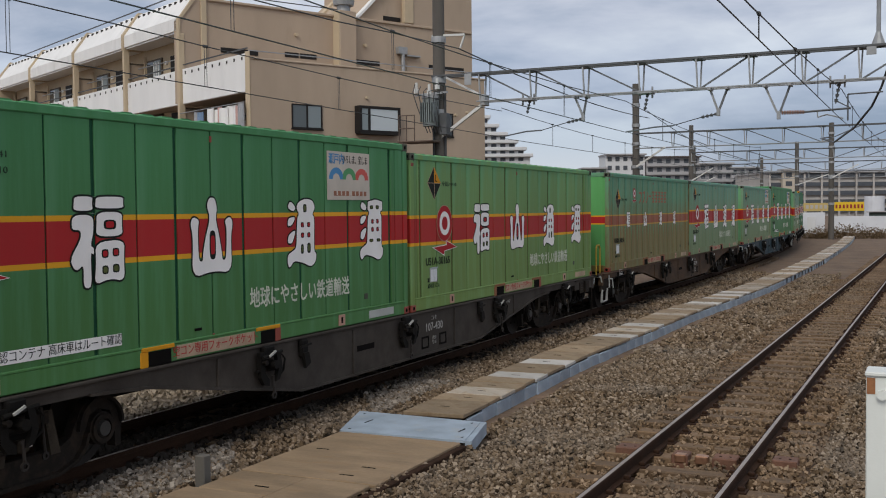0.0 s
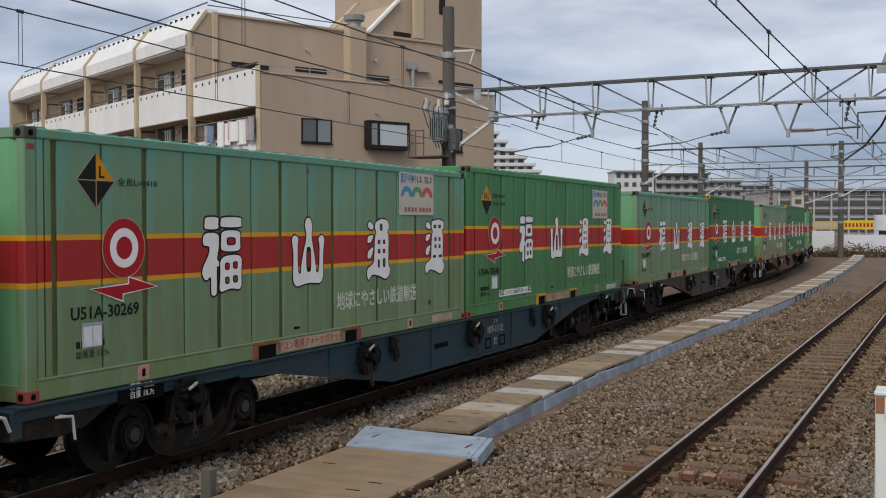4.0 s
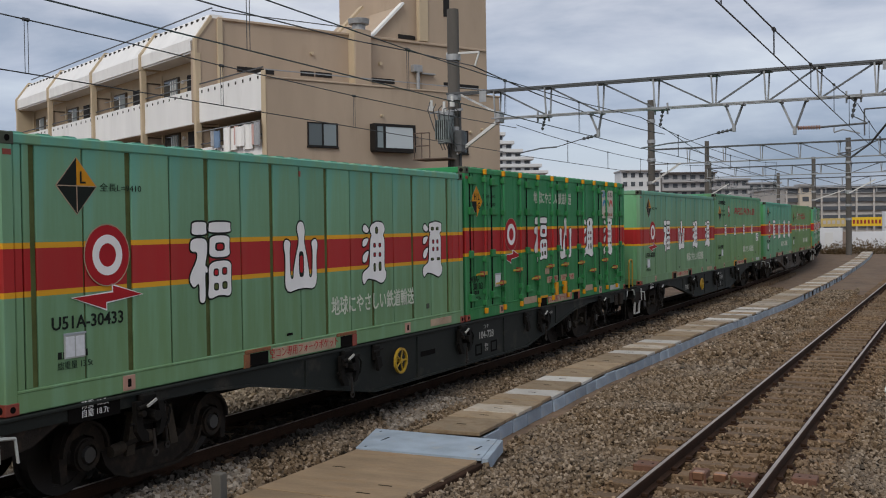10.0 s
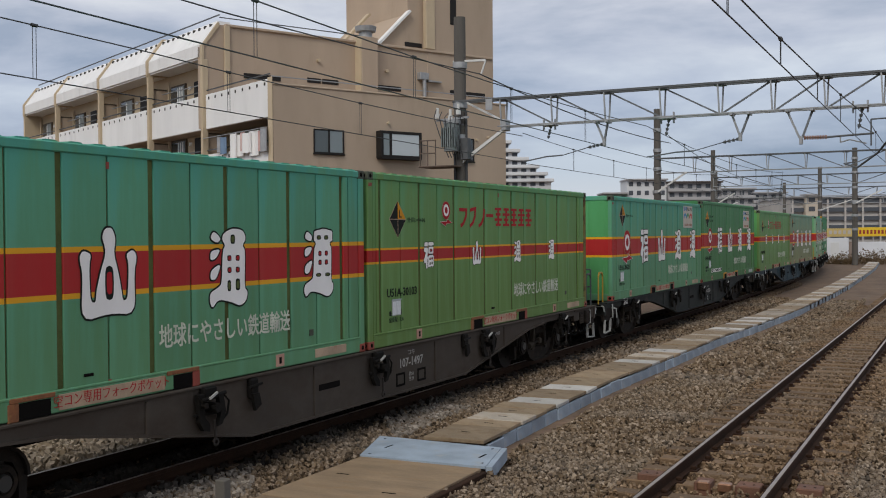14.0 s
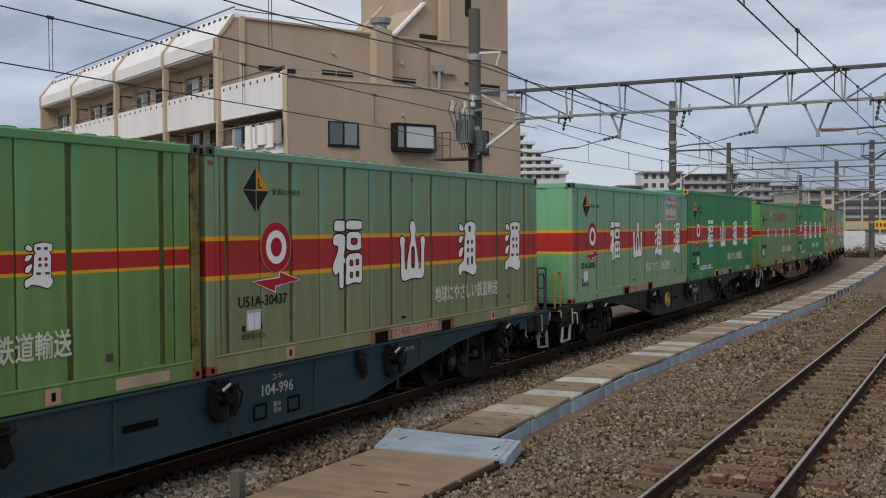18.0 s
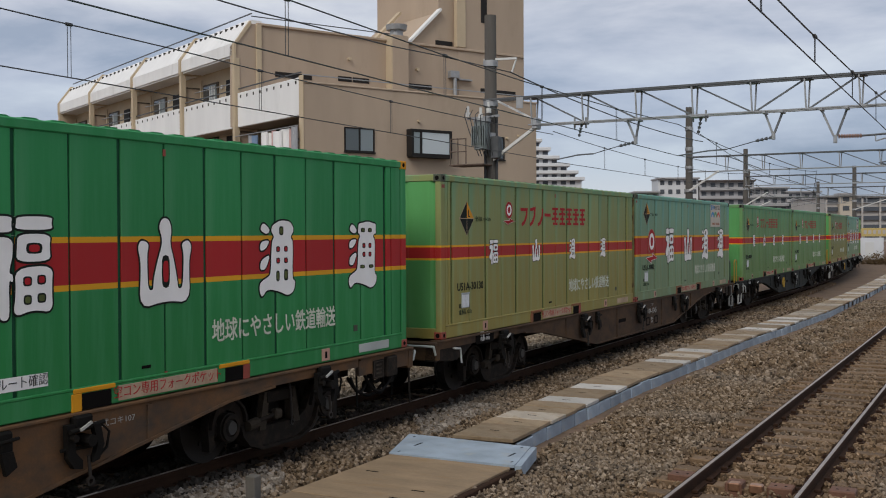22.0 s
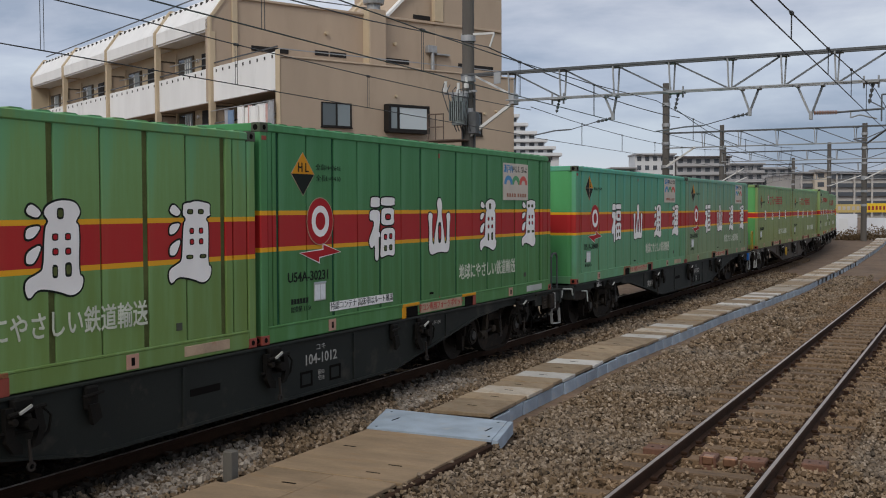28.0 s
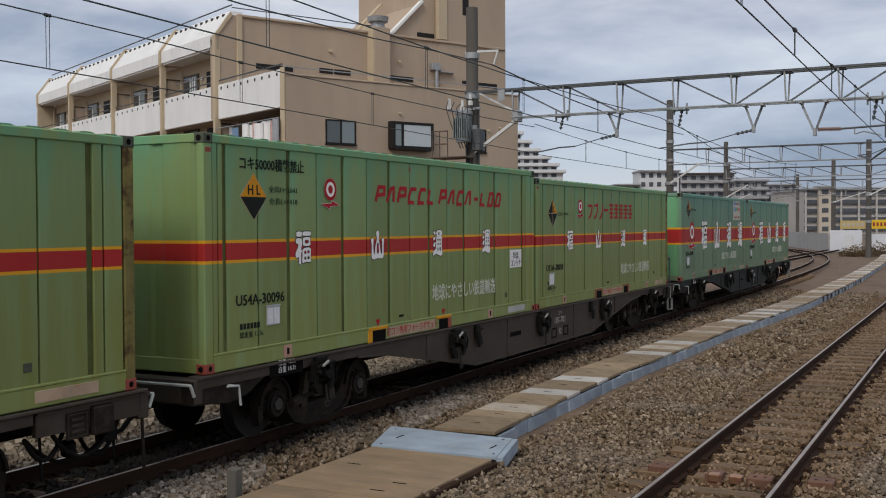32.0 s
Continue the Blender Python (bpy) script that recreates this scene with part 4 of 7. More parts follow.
for x, y, reach in ((-16.1, 61.0, 1.8), (-20.2, 96.0, 2.0), (-8.15, 96.0, 2.2), (-14.2, 124.0, 3.4), (-25.8, 124.0, 2.6)):
    brace = thing("pole_strut", "pale diagonal steel strut between a pole and its lattice beam", "pole strut", "pole struts", pose(x, y, 0))
    part("bar", Shape().bar((0.1, -0.28, 5.05), (reach, -0.28, 6.15), 0.10, 0.10), M_PORC, brace)
    part("collar", Shape().rod((0, 0, 4.96), (0, 0, 5.14), 0.26, 14), M_GALV, brace)

# the strut and the transformer on the first pole
kit = thing("pole_transformer", "grey transformer, platform and white strut fixed to the pole", "pole equipment", m=pose(-15.22, P1Y, 0))
part("tank", Shape().rod((-0.12, -0.42, 5.42), (-0.12, -0.42, 6.35), 0.27, 16), M_TRANSFORMER, kit)
part("tank_lid", Shape().rod((-0.12, -0.42, 6.35), (-0.12, -0.42, 6.46), 0.30, 16), M_GALV, kit)
for k in range(7):
    part("cooling_fin", Shape().box(-0.36 + 0.08 * k, -0.34 + 0.08 * k, -0.76, -0.62, 5.55, 6.2), M_TRANSFORMER, kit)
for x, z in ((-0.66, 6.55), (0.12, 6.65), (-0.18, 6.48)):
    part("insulator", Shape().rod((x, -0.40, z), (x, -0.40, z + 0.15), 0.085, 10).rod((x, -0.40, z + 0.15), (x, -0.40, z + 0.36), 0.05, 8), M_PORC, kit)
part("platform", Shape().box(-1.15, 0.12, -0.9, 0.1, 4.88, 4.93, 0.01), M_RUSTYSTEEL, kit)
for x in (-1.1, -0.82, -0.52):
    part("guard_post", Shape().rod((x, -0.85, 4.93), (x, -0.85, 5.80), 0.02, 6), M_RUSTYSTEEL, kit)
for z in (5.35, 5.78):
    part("guard_rail", Shape().rod((-1.12, -0.85, z), (-0.5, -0.85, z), 0.02, 6), M_RUSTYSTEEL, kit)
part("strut", Shape().bar((0.0, -0.1, 5.0), (1.66, -0.1, 6.10), 0.10, 0.10), M_PORC, kit, "pale diagonal strut")
part("stay", Shape().bar((0.15, 0.1, 7.12), (1.66, -0.1, 6.36), 0.06, 0.06), M_PORC, kit, "pale upper stay")
part("strut_head", Shape().box(1.58, 1.76, -0.2, 0.2, 6.05, 6.42, 0.02), M_GALV, kit)
part("bracket", Shape().bar((-0.24, 0, 8.50), (0.96, 0, 8.46), 0.08, 0.07).bar((0.96, 0, 8.46), (0.80, 0, 8.02), 0.05, 0.05), M_PORC, kit)
for k in range(6):
    part("lead_wire", Shape().tube([(-0.66 + 0.22 * k, -0.5, 6.85 - 0.08 * k), (-0.62 + 0.2 * k, -0.75, 6.55), (-0.45 + 0.14 * k, -0.72, 6.0), (-0.2 + 0.1 * k, -0.5, 5.2)], 0.016, 6), M_WIRE, kit)
part("box", Shape().box(0.20, 0.48, -0.45, -0.15, 5.12, 5.85, 0.02), M_DARKSTEEL, kit)
part("cross_arm", Shape().bar((-0.75, -0.3, 6.50), (0.45, -0.3, 6.55), 0.07, 0.07), M_GALV, kit)
part("sign_plate", Shape().box(1.05, 1.30, -0.25, -0.23, 6.75, 7.12, 0.004), M_GALV, kit)
part("cable", Shape().rod((0.24, -0.05, 2.0), (0.24, -0.05, 6.8), 0.05, 8), M_WIRE, kit)
part("cable", Shape().rod((-0.1, -0.25, 2.0), (-0.1, -0.25, 5.4), 0.04, 8), M_WIRE, kit)


def wire(points, r=0.011, name="overhead_wire", label="dark feeder wire strung high above the tracks", n=5):
    sh = Shape().tube(points, r, n)
    w = thing(name, label, "overhead wire", "overhead wires")
    part("strand", sh, M_WIRE, w)
    return w


def sag(a, b, drop, n=10):
    a, b = Vector(a), Vector(b)
    return [tuple(a.lerp(b, i / n) - Vector((0, 0, drop * 4 * (i / n) * (1 - i / n)))) for i in range(n + 1)]


def catenary(x0, y0, x1, y1, contact, high, drop, droppers, low=None):
    """Contact wire from the height contact to low; high: the messenger's end height, or its (y, z) points."""
    low = contact if low is None else low
    if isinstance(high, tuple):
        pts = [(x0 + (x1 - x0) * (y - y0) / (y1 - y0), y, z) for y, z in high]
    else:
        pts = sag((x0, y0, high), (x1, y1, high), drop)
    w = wire(pts, 0.012, label="dark messenger wire with droppers and contact wire")
    part("contact_wire", Shape().rod((x0, y0, contact), (x1, y1, low), 0.011, 5), M_WIRE, w)
    for k in droppers:
        f = (k - y0) / (y1 - y0)
        top = float(np.interp(k, [p[1] for p in pts], [p[2] for p in pts]))
        x, foot = x0 + (x1 - x0) * f, contact + (low - contact) * f
        d = part("dropper", Shape().rod((x, k, foot), (x, k, top), 0.006, 5).rod((x, k + 0.07, foot), (x, k + 0.07, top), 0.006, 5), M_WIRE, w)
        part("clamp", Shape().rod((x, k - 0.02, top), (x, k + 0.09, top), 0.032, 6), M_WIRE, d)
    return w


catenary(-2.2, -24.0, -2.45, P1Y, 5.08, 5.95, 0.60, (4, 8, 12, 16, 20.6, 25, 29))
catenary(-2.45, P1Y, -2.3, 61, 5.08, 5.95, 0.35, (36, 41, 46, 51, 56))
catenary(-8.77, -24.0, -8.77, P1Y, 5.32, ((-24, 7.2), (-10, 6.45), (5, 6.02), (12.8, 5.87), (16.5, 5.80), (20, 5.78), (26, 5.82), (P1Y, 5.95)), 0, (3, 7.3, 11.8, 16.5, 21, 26), 4.98)
catenary(-8.77, P1Y, -8.95, 61, 5.0, 5.95, 0.35, (37, 42, 47, 52, 57))
catenary(-12.95, -24.0, -12.95, P1Y, 5.30, ((-24, 7.0), (-10, 6.4), (3, 6.06), (11, 5.945), (14.2, 5.91), (16.5, 5.86), (21.6, 5.80), (26.4, 5.79), (P1Y, 5.85)), 0, (6, 11.73, 16.55, 21.6, 27), 4.99)
catenary(-12.95, P1Y, -12.9, 61, 4.96, 5.95, 0.35, (37, 42, 47, 52, 57))
catenary(-8.95, 61, -14.5, 96, 5.11, 6.0, 0.35, (66, 71, 76, 81, 86))
catenary(-2.3, 61, -3.0, 96, 5.1, 6.0, 0.35, (66, 71, 76, 81, 86))
catenary(-12.9, 61, -17.5, 96, 5.1, 6.0, 0.35, (66, 71, 76, 81, 86))
catenary(-14.5, 96, -22.5, 124, 5.11, 6.0, 0.35, (101, 106, 112))
catenary(-3.0, 96, -5.0, 124, 5.11, 6.0, 0.35, (101, 106, 112))
wire([(-14.4, -24, 8.6), (-14.4, -5, 7.75), (-14.4, 8, 7.5), (-14.4, 18.5, 7.51), (-14.4, 24, 7.64), (-14.4, 27, 7.80), (-14.45, P1Y, 8.0)], 0.018)
wire(sag((-14.5, P1Y, 8.02), (-15.3, 61, 7.9), 0.30), 0.024)
wire(sag((-8.1, P1Y, 5.62), (-11.0, 61, 5.7), 0.2), 0.012)
# the thick cable that swings down near the beam's end
wire([(-1.2, P1Y, 6.6), (-1.4, P1Y + 0.3, 6.0), (-1.7, P1Y + 1, 5.5), (-2.3, P1Y + 3, 5.05), (-3.4, P1Y + 9, 4.95), (-4.6, P1Y + 17, 5.6), (-5.2, P1Y + 29, 6.4)], 0.035)


# ---- the far ground: fence, sheds, blocks of flats, car park ----
M_FENCE = plain("grey_sheet_fence", (0.36, 0.36, 0.35), 0.7, vary=0.2, scale=1, streak=(4, 4, 0.3))
M_SHED = plain("white_panel", (0.62, 0.64, 0.68), 0.7, vary=0.1, scale=0.5)
# Far walls and openings: a bluish haze is mixed into these colours.
M_FARWALL = plain("far_concrete", (0.36, 0.355, 0.36), 0.9, vary=0.15, scale=0.1)
M_FARWHITE = plain("far_white_wall", (0.60, 0.61, 0.62), 0.9, vary=0.1, scale=0.1)
M_FARBROWN = plain("far_brown_wall", (0.44, 0.415, 0.39), 0.9, vary=0.15, scale=0.1)
M_FARDARK = plain("far_shaded_opening", (0.07, 0.08, 0.095), 0.8, vary=0.2, scale=0.2)
M_YELLOW = plain("yellow_sign", (0.72, 0.47, 0.02), 0.6, vary=0.05)
M_YELLOWPALE = plain("faded_yellow_sign", (0.50, 0.38, 0.14), 0.7, vary=0.15)
M_CASTREDFAR = plain("dark_red_print", (0.28, 0.03, 0.02), 0.7, vary=0.1, bump=0)
M_FARROOF = plain("far_dark_roof", (0.09, 0.075, 0.07), 0.9, vary=0.15, scale=0.1)
M_FARGREEN = plain("far_green_grey_wall", (0.26, 0.30, 0.25), 0.9, vary=0.15, scale=0.1)
M_FARTAN = plain("far_tan_wall", (0.50, 0.44, 0.36), 0.9, vary=0.1, scale=0.1)
M_BUSH = plain("dry_brown_foliage", (0.13, 0.085, 0.04), 0.9, vary=0.4, scale=6)

fence = thing("sheet_fence", "grey corrugated sheet fence along the yard", "fence", kind="structure")
a, b = Vector((-23.5, 147, 0)), Vector((-13.4, 113, 0))
n = 12
for i in range(n):
    p, q = a.lerp(b, i / n), a.lerp(b, (i + 0.97) / n)
    d = (q - p)
    ang = math.degrees(math.atan2(d.y, d.x))
    part("fence_panel", Shape().box(0, d.length, -0.03, 0.03, BED, 1.65, 0.01), M_FENCE, fence, m=pose(p.x, p.y, 0, 0, 0, ang))
shed = thing("white_hoarding", "plain white hoarding beside the fence", "hoarding", kind="structure")
part("panel", Shape().box(-13.3, -10.2, 113.0, 113.2, BED, 1.95, 0.02), M_SHED, shed)
part("door", Shape().box(-11.9, -11.1, 112.93, 112.99, BED, 1.5, 0.01), M_FARWHITE, shed)
part("panel", Shape().box(-10.19, -2.0, 119.0, 119.2, BED, 1.5, 0.02), M_SHED, shed)
tank = thing("water_tank", "white round water tank behind the hoarding", "water tank")
part("drum", Shape().rod((-9.3, 190, BED), (-9.3, 190, 4.2), 1.6, 20), M_SHED, tank)
shelter = thing("site_hut", "low dark green hut behind the hoarding", "hut")
part("wall", Shape().box(-8.0, 6.0, 150, 155, BED, 1.7, 0.05), plain("dark_green_sheet", (0.04, 0.06, 0.055), 0.7, vary=0.2), shelter)
part("roof", Shape().box(-8.3, 6.3, 149.6, 155.3, 1.7, 1.85, 0.05), M_FARWALL, shelter)


def shrub(x, y, size, height, seed, name_label):
    """A dry shrub: bare stems and a crown of many small leaves."""
    rr = np.random.default_rng(seed)
    t = thing("dry_shrub", name_label, "shrub", "dry shrubs", pose(x, y, BED))
    stems = Shape()
    for k in range(14):
        a, r = rr.uniform(0, 6.28), rr.uniform(0.2, 0.8) * size
        stems.rod((0.1 * math.cos(a) * size, 0.1 * math.sin(a), 0), (r * math.cos(a), r * math.sin(a) * 0.6, height * rr.uniform(0.5, 0.95)), 0.02, 4, 0.006)
    part("stems", stems, M_BUSH, t)
    leaves = Shape()
    for k in range(420):
        a, r, h = rr.uniform(0, 6.28), math.sqrt(rr.uniform()) * size, rr.uniform(0.05, 1.0)
        h *= height * (1 - 0.55 * (r / size) ** 2) * rr.uniform(0.75, 1.1)
        c = Vector((r * math.cos(a), r * math.sin(a) * 0.6, h))
        u = Vector(rr.normal(size=3)).normalized() * 0.09
        v = Vector(rr.normal(size=3)).normalized() * 0.06
        leaves.add([tuple(c - u), tuple(c + v), tuple(c + u), tuple(c - v)], [(0, 1, 2, 3)])
    part("foliage", leaves, M_BUSH, t)


for k, (x, y, sz, hh) in enumerate(((-10.0, 98.5, 0.9, 0.9), (-9.1, 97.5, 0.9, 1.2), (-7.4, 97.8, 1.1, 1.5), (-6.2, 98.2, 1.2, 1.4), (-5.0, 98.5, 1.1, 1.2), (-3.9, 99.2, 1.2, 1.0), (-8.3, 99.5, 1.2, 0.9))):
    shrub(x, y, sz, hh, 30 + k, "dry brown shrub growing beside the pole")


def block(name, label, x, y, turn, width, depth, height, floors, bays, wall, style="flats", roof=None):
    """A far building with its storeys, openings and roofline."""
    b = thing(name, label, "building", m=pose(x, y, BED, 0, 0, turn))
    part("wall", Shape().box(0, width, 0.4, depth, 0, height, 0.05), wall, b)
    part("roof", Shape().box(-0.3, width + 0.3, -0.9, depth + 0.3, height, height + 0.5, 0.05), roof or M_FARWALL, b)
    fh = height / floors
    bw = width / bays
    win = Shape().box(bw * 0.24, bw * 0.76, 0.30, 0.42, fh * 0.34, fh * 0.84)
    wm = win.mesh("window")
    wm.materials.append(M_FARDARK)
    slab = Shape().box(0, width, -0.9, 0.42, -0.08, 0.9, 0.03).mesh("balcony")
    slab.materials.append(wall)
    deck = Shape().box(0, width, -0.3, 0.5, fh * 0.46, fh * 0.94).mesh("opening")
    deck.materials.append(M_FARDARK)
    for f in range(floors):
        if style == "flats":
            if f:
                part("balcony", slab, wall, b, m=pose(0, 0, f * fh))
            for k in range(bays):
                part("window", wm, M_FARDARK, b, m=pose(k * bw, 0, f * fh))
        elif style == "plain":
            for k in range(bays):
                part("window", wm, M_FARDARK, b, m=pose(k * bw, 0, f * fh))
        else:
            part("opening", deck, M_FARDARK, b, m=pose(0, 0.0, f * fh))
            for k in range(bays):
                part("column", Shape().box(k * bw, k * bw + 0.5, -0.45, 0.5, f * fh, (f + 1) * fh), wall, b)
    return b


block("apartment_block", "low green-grey far block with terraces", -101.5, 319.0, 27, 7.6, 12, 15.4, 5, 3, M_FARGREEN)
block("apartment_block", "cream far block of flats with plain windows", -95.0, 323.0, 27, 12.6, 12, 19.7, 7, 5, M_FARWHITE, "plain")
block("apartment_block", "wide far block of flats with a dark flat roof", -83.5, 329.0, 27, 17.2, 12, 18.8, 7, 6, M_FARWALL, roof=M_FARROOF)
block("apartment_block", "grey far block of flats with long balconies", -68.3, 336.5, 27, 10.8, 12, 16.6, 6, 4, M_FARWALL)
block("apartment_block", "grey far block of flats beyond the line", -59.3, 341.0, 27, 10.8, 12, 15.2, 5, 4, M_FARWALL)
block("apartment_block", "tan far block with a plain end wall", -46.8, 346.6, 27, 7, 12, 13.6, 5, 3, M_FARTAN, "plain")
block("car_park", "multi-storey car park with open decks", -42.4, 304.0, 27, 64, 30, 12.2, 5, 13, M_FARBROWN, "deck")
block("stair_tower", "pale stair tower on the car park front", -38.4, 303.8, 27, 3.4, 4, 12.9, 5, 1, M_FARTAN, "plain")
block("depot_shed", "low pale depot building", -60, 232, 25, 24, 10, 7.2, 3, 7, M_FARWHITE, "plain")
step_block = thing("stepped_apartment_block", "white far block of flats with stepped terraces", "building", m=pose(-121, 276, BED, 0, 0, 27))
for k, (wdt, z1) in enumerate(((17.6, 18.9), (15.8, 20.8), (13.4, 22.9), (10.4, 25.1), (7.9, 27.5), (5.4, 30.0))):
    z0 = 0.0 if k == 0 else (18.9, 20.8, 22.9, 25.1, 27.5)[k - 1]
    part("storey", Shape().box(0, wdt - 0.8, 0, 12, z0, z1 - 0.9, 0.1), M_FARWHITE, step_block)
    part("parapet", Shape().box(-0.1, wdt, -1.2, 12, z1 - 0.95, z1, 0.1), M_FARWHITE, step_block)
    for j in range(max(1, int(wdt / 2.6))):
        part("window", Shape().box(j * 2.6 + 0.4, j * 2.6 + 1.9, -0.1, 0.05, max(z0, z1 - 2.2) + 0.1, z1 - 1.1), M_FARDARK, step_block)
for j in range(6):
    for k in range(4):
        part("window", Shape().box(j * 2.8 + 0.4, j * 2.8 + 2.0, -0.1, 0.05, 5 + k * 2.8, 6.6 + k * 2.8), M_FARDARK, step_block)

sign = thing("yellow_sign", "long yellow sign board with dark red bars of lettering", "sign", m=pose(-23.1, 212.9, BED, 0, 0, 27))
part("board", Shape().box(5.1, 13.4, 0, 0.2, 1.9, 3.65, 0.03), M_YELLOW, sign)
part("faded_board", Shape().box(0.0, 5.09, 0, 0.2, 1.9, 3.5, 0.03), M_YELLOWPALE, sign, "weathered pale yellow board")
for k in range(9):
    part("lettering_bar", Shape().box(5.5 + k * 0.72, 5.9 + k * 0.72, -0.03, -0.005, 2.4, 3.15), M_CASTREDFAR, sign)
for k in range(5):
    part("lettering_bar", Shape().box(0.4 + k * 0.9, 0.95 + k * 0.9, -0.03, -0.005, 2.4, 3.1), M_FARBROWN, sign)
for x in (0.5, 5.0, 9.0, 13.0):
    part("leg", Shape().box(x, x + 0.2, 0.2, 0.4, -0.1, 3.4), M_FARWALL, sign)


# ---- the goods train ----
M_TEXTWHITE = plain("white_lettering", (0.87, 0.85, 0.83), 0.6, vary=0.06, bump=0)
M_TEXTDARK = plain("dark_lettering", (0.012, 0.016, 0.013), 0.7, vary=0.1, bump=0, gloss=0.15)
M_TEXTRED = plain("red_lettering", (0.40, 0.018, 0.024), 0.6, vary=0.15, bump=0, gloss=0.14)
M_TEXTMARK = plain("dull_dark_lettering", (0.025, 0.045, 0.030), 0.7, vary=0.2, bump=0, gloss=0.1)
M_ORANGE = plain("orange_paint", (0.66, 0.29, 0.015), 0.6, vary=0.15, bump=0, gloss=0.15)
M_CASTRED = plain("red_casting", (0.28, 0.05, 0.03), 0.6, vary=0.3, bump=0.1)
M_CASTDARK = plain("dark_casting", (0.06, 0.07, 0.045), 0.7, vary=0.4, bump=0.2)
M_LABEL = plain("cream_label_plate", (0.44, 0.32, 0.22), 0.8, vary=0.3, bump=0, stain=(0.35, 0.18, 0.10))
M_GREY = plain("silver_plate", (0.42, 0.44, 0.42), 0.5, vary=0.15, bump=0.05)
M_STEP = plain("worn_step_paint", (0.40, 0.40, 0.38), 0.6, vary=0.3, scale=9, bump=0.1)
M_POSTER = plain("pale_poster", (0.58, 0.52, 0.44), 0.6, vary=0.12, bump=0)
M_SKY = plain("poster_blue", (0.06, 0.25, 0.5), 0.6, vary=0.1, bump=0)
M_PINK = plain("poster_red", (0.6, 0.09, 0.07), 0.6, vary=0.1, bump=0)
M_LEAF = plain("poster_green", (0.08, 0.32, 0.12), 0.6, vary=0.1, bump=0)
M_IRON = plain("black_running_gear", (0.010, 0.009, 0.008), 0.75, 0.2, vary=0.4, scale=5, grain=50, bump=0.3, stain=(0.024, 0.017, 0.012), stain_at=(0.55, 0.8), gloss=0.15)
M_TYRE = plain("worn_wheel_steel", (0.03, 0.025, 0.022), 0.55, 0.4, vary=0.3, bump=0.1)
M_TEXTWORN = plain("worn_white_lettering", (0.60, 0.63, 0.52), 0.6, vary=0.25, scale=6, bump=0)
M_TEXTDIM = plain("dull_white_lettering", (0.36, 0.355, 0.33), 0.7, vary=0.25, scale=8, bump=0)
M_JOINT = plain("olive_panel_joint", (0.110, 0.128, 0.046), 0.85, vary=0.4, scale=3, bump=0.1, gloss=0.1)
M_JOINTGREEN = plain("dark_green_panel_joint", (0.020, 0.085, 0.045), 0.85, vary=0.3, scale=3, bump=0.1, gloss=0.1)
M_JOINTDARK = plain("rust_brown_panel_joint", (0.060, 0.045, 0.022), 0.85, vary=0.4, scale=3, bump=0.1, gloss=0.1)
M_POSTRUST = plain("rust_stained_olive_post", (0.20, 0.17, 0.060), 0.8, vary=0.35, scale=2.5, bump=0.15, stain=(0.075, 0.045, 0.022), stain_at=(0.52, 0.66), gloss=0.15)
M_RUSTEDGE = plain("rusty_edge", (0.24, 0.09, 0.035), 0.8, vary=0.4, scale=12, bump=0.2, stain=(0.30, 0.17, 0.05))
M_PINKPLATE = plain("pink_plate", (0.50, 0.28, 0.21), 0.6, vary=0.15, bump=0)
M_CARD = plain("paper_card", (0.70, 0.72, 0.74), 0.7, vary=0.15, scale=14, bump=0)
M_CARDBLUE = plain("card_print", (0.36, 0.40, 0.43), 0.6, vary=0.1, bump=0)
M_TEXTFADED = plain("faded_red_shapes", (0.33, 0.13, 0.07), 0.7, vary=0.3, scale=5, bump=0)
M_GEAR = plain("dusty_bogie_iron", (0.021, 0.017, 0.014), 0.85, 0.0, vary=0.45, scale=4, grain=50, bump=0.3, stain=(0.046, 0.032, 0.022), stain_at=(0.5, 0.75), gloss=0.15)
M_GEARPALE = plain("pale_iron", (0.055, 0.044, 0.033), 0.9, 0.0, vary=0.4, scale=6, grain=50, bump=0.3, stain=(0.10, 0.08, 0.055), stain_at=(0.55, 0.8), gloss=0.15)
M_CAP = plain("dark_axle_cap", (0.052, 0.049, 0.045), 0.6, 0.2, vary=0.2, bump=0.05)
M_BLUEBOX = plain("blue_box_paint", (0.015, 0.12, 0.42), 0.6, vary=0.2, scale=5, bump=0.05, gloss=0.15)
M_YELLOWPAINT = plain("yellow_paint", (0.45, 0.28, 0.02), 0.5, vary=0.2, bump=0)

CL, CW = 9.41, 2.49
SX = CW / 2
BIG, BIGTALL, SMALL, SMALLWIDE, PARCEL = (1.08, 1.462, 0.052), (1.147, 1.528, 0.054), (1.22, 1.385, 0.03), (1.17, 1.395, 0.035), (1.225, 1.415, 0.035)
PITCH, PANELS = 0.606, 14


def rounded(points, rounds=2):
    """Cuts the corners of a closed outline again and again."""
    for _ in range(rounds):
        out = []
        for (x0, z0), (x1, z1) in zip(points, points[1:] + points[:1]):
            out += [(0.78 * x0 + 0.22 * x1, 0.78 * z0 + 0.22 * z1), (0.22 * x0 + 0.78 * x1, 0.22 * z0 + 0.78 * z1)]
        points = out
    return points


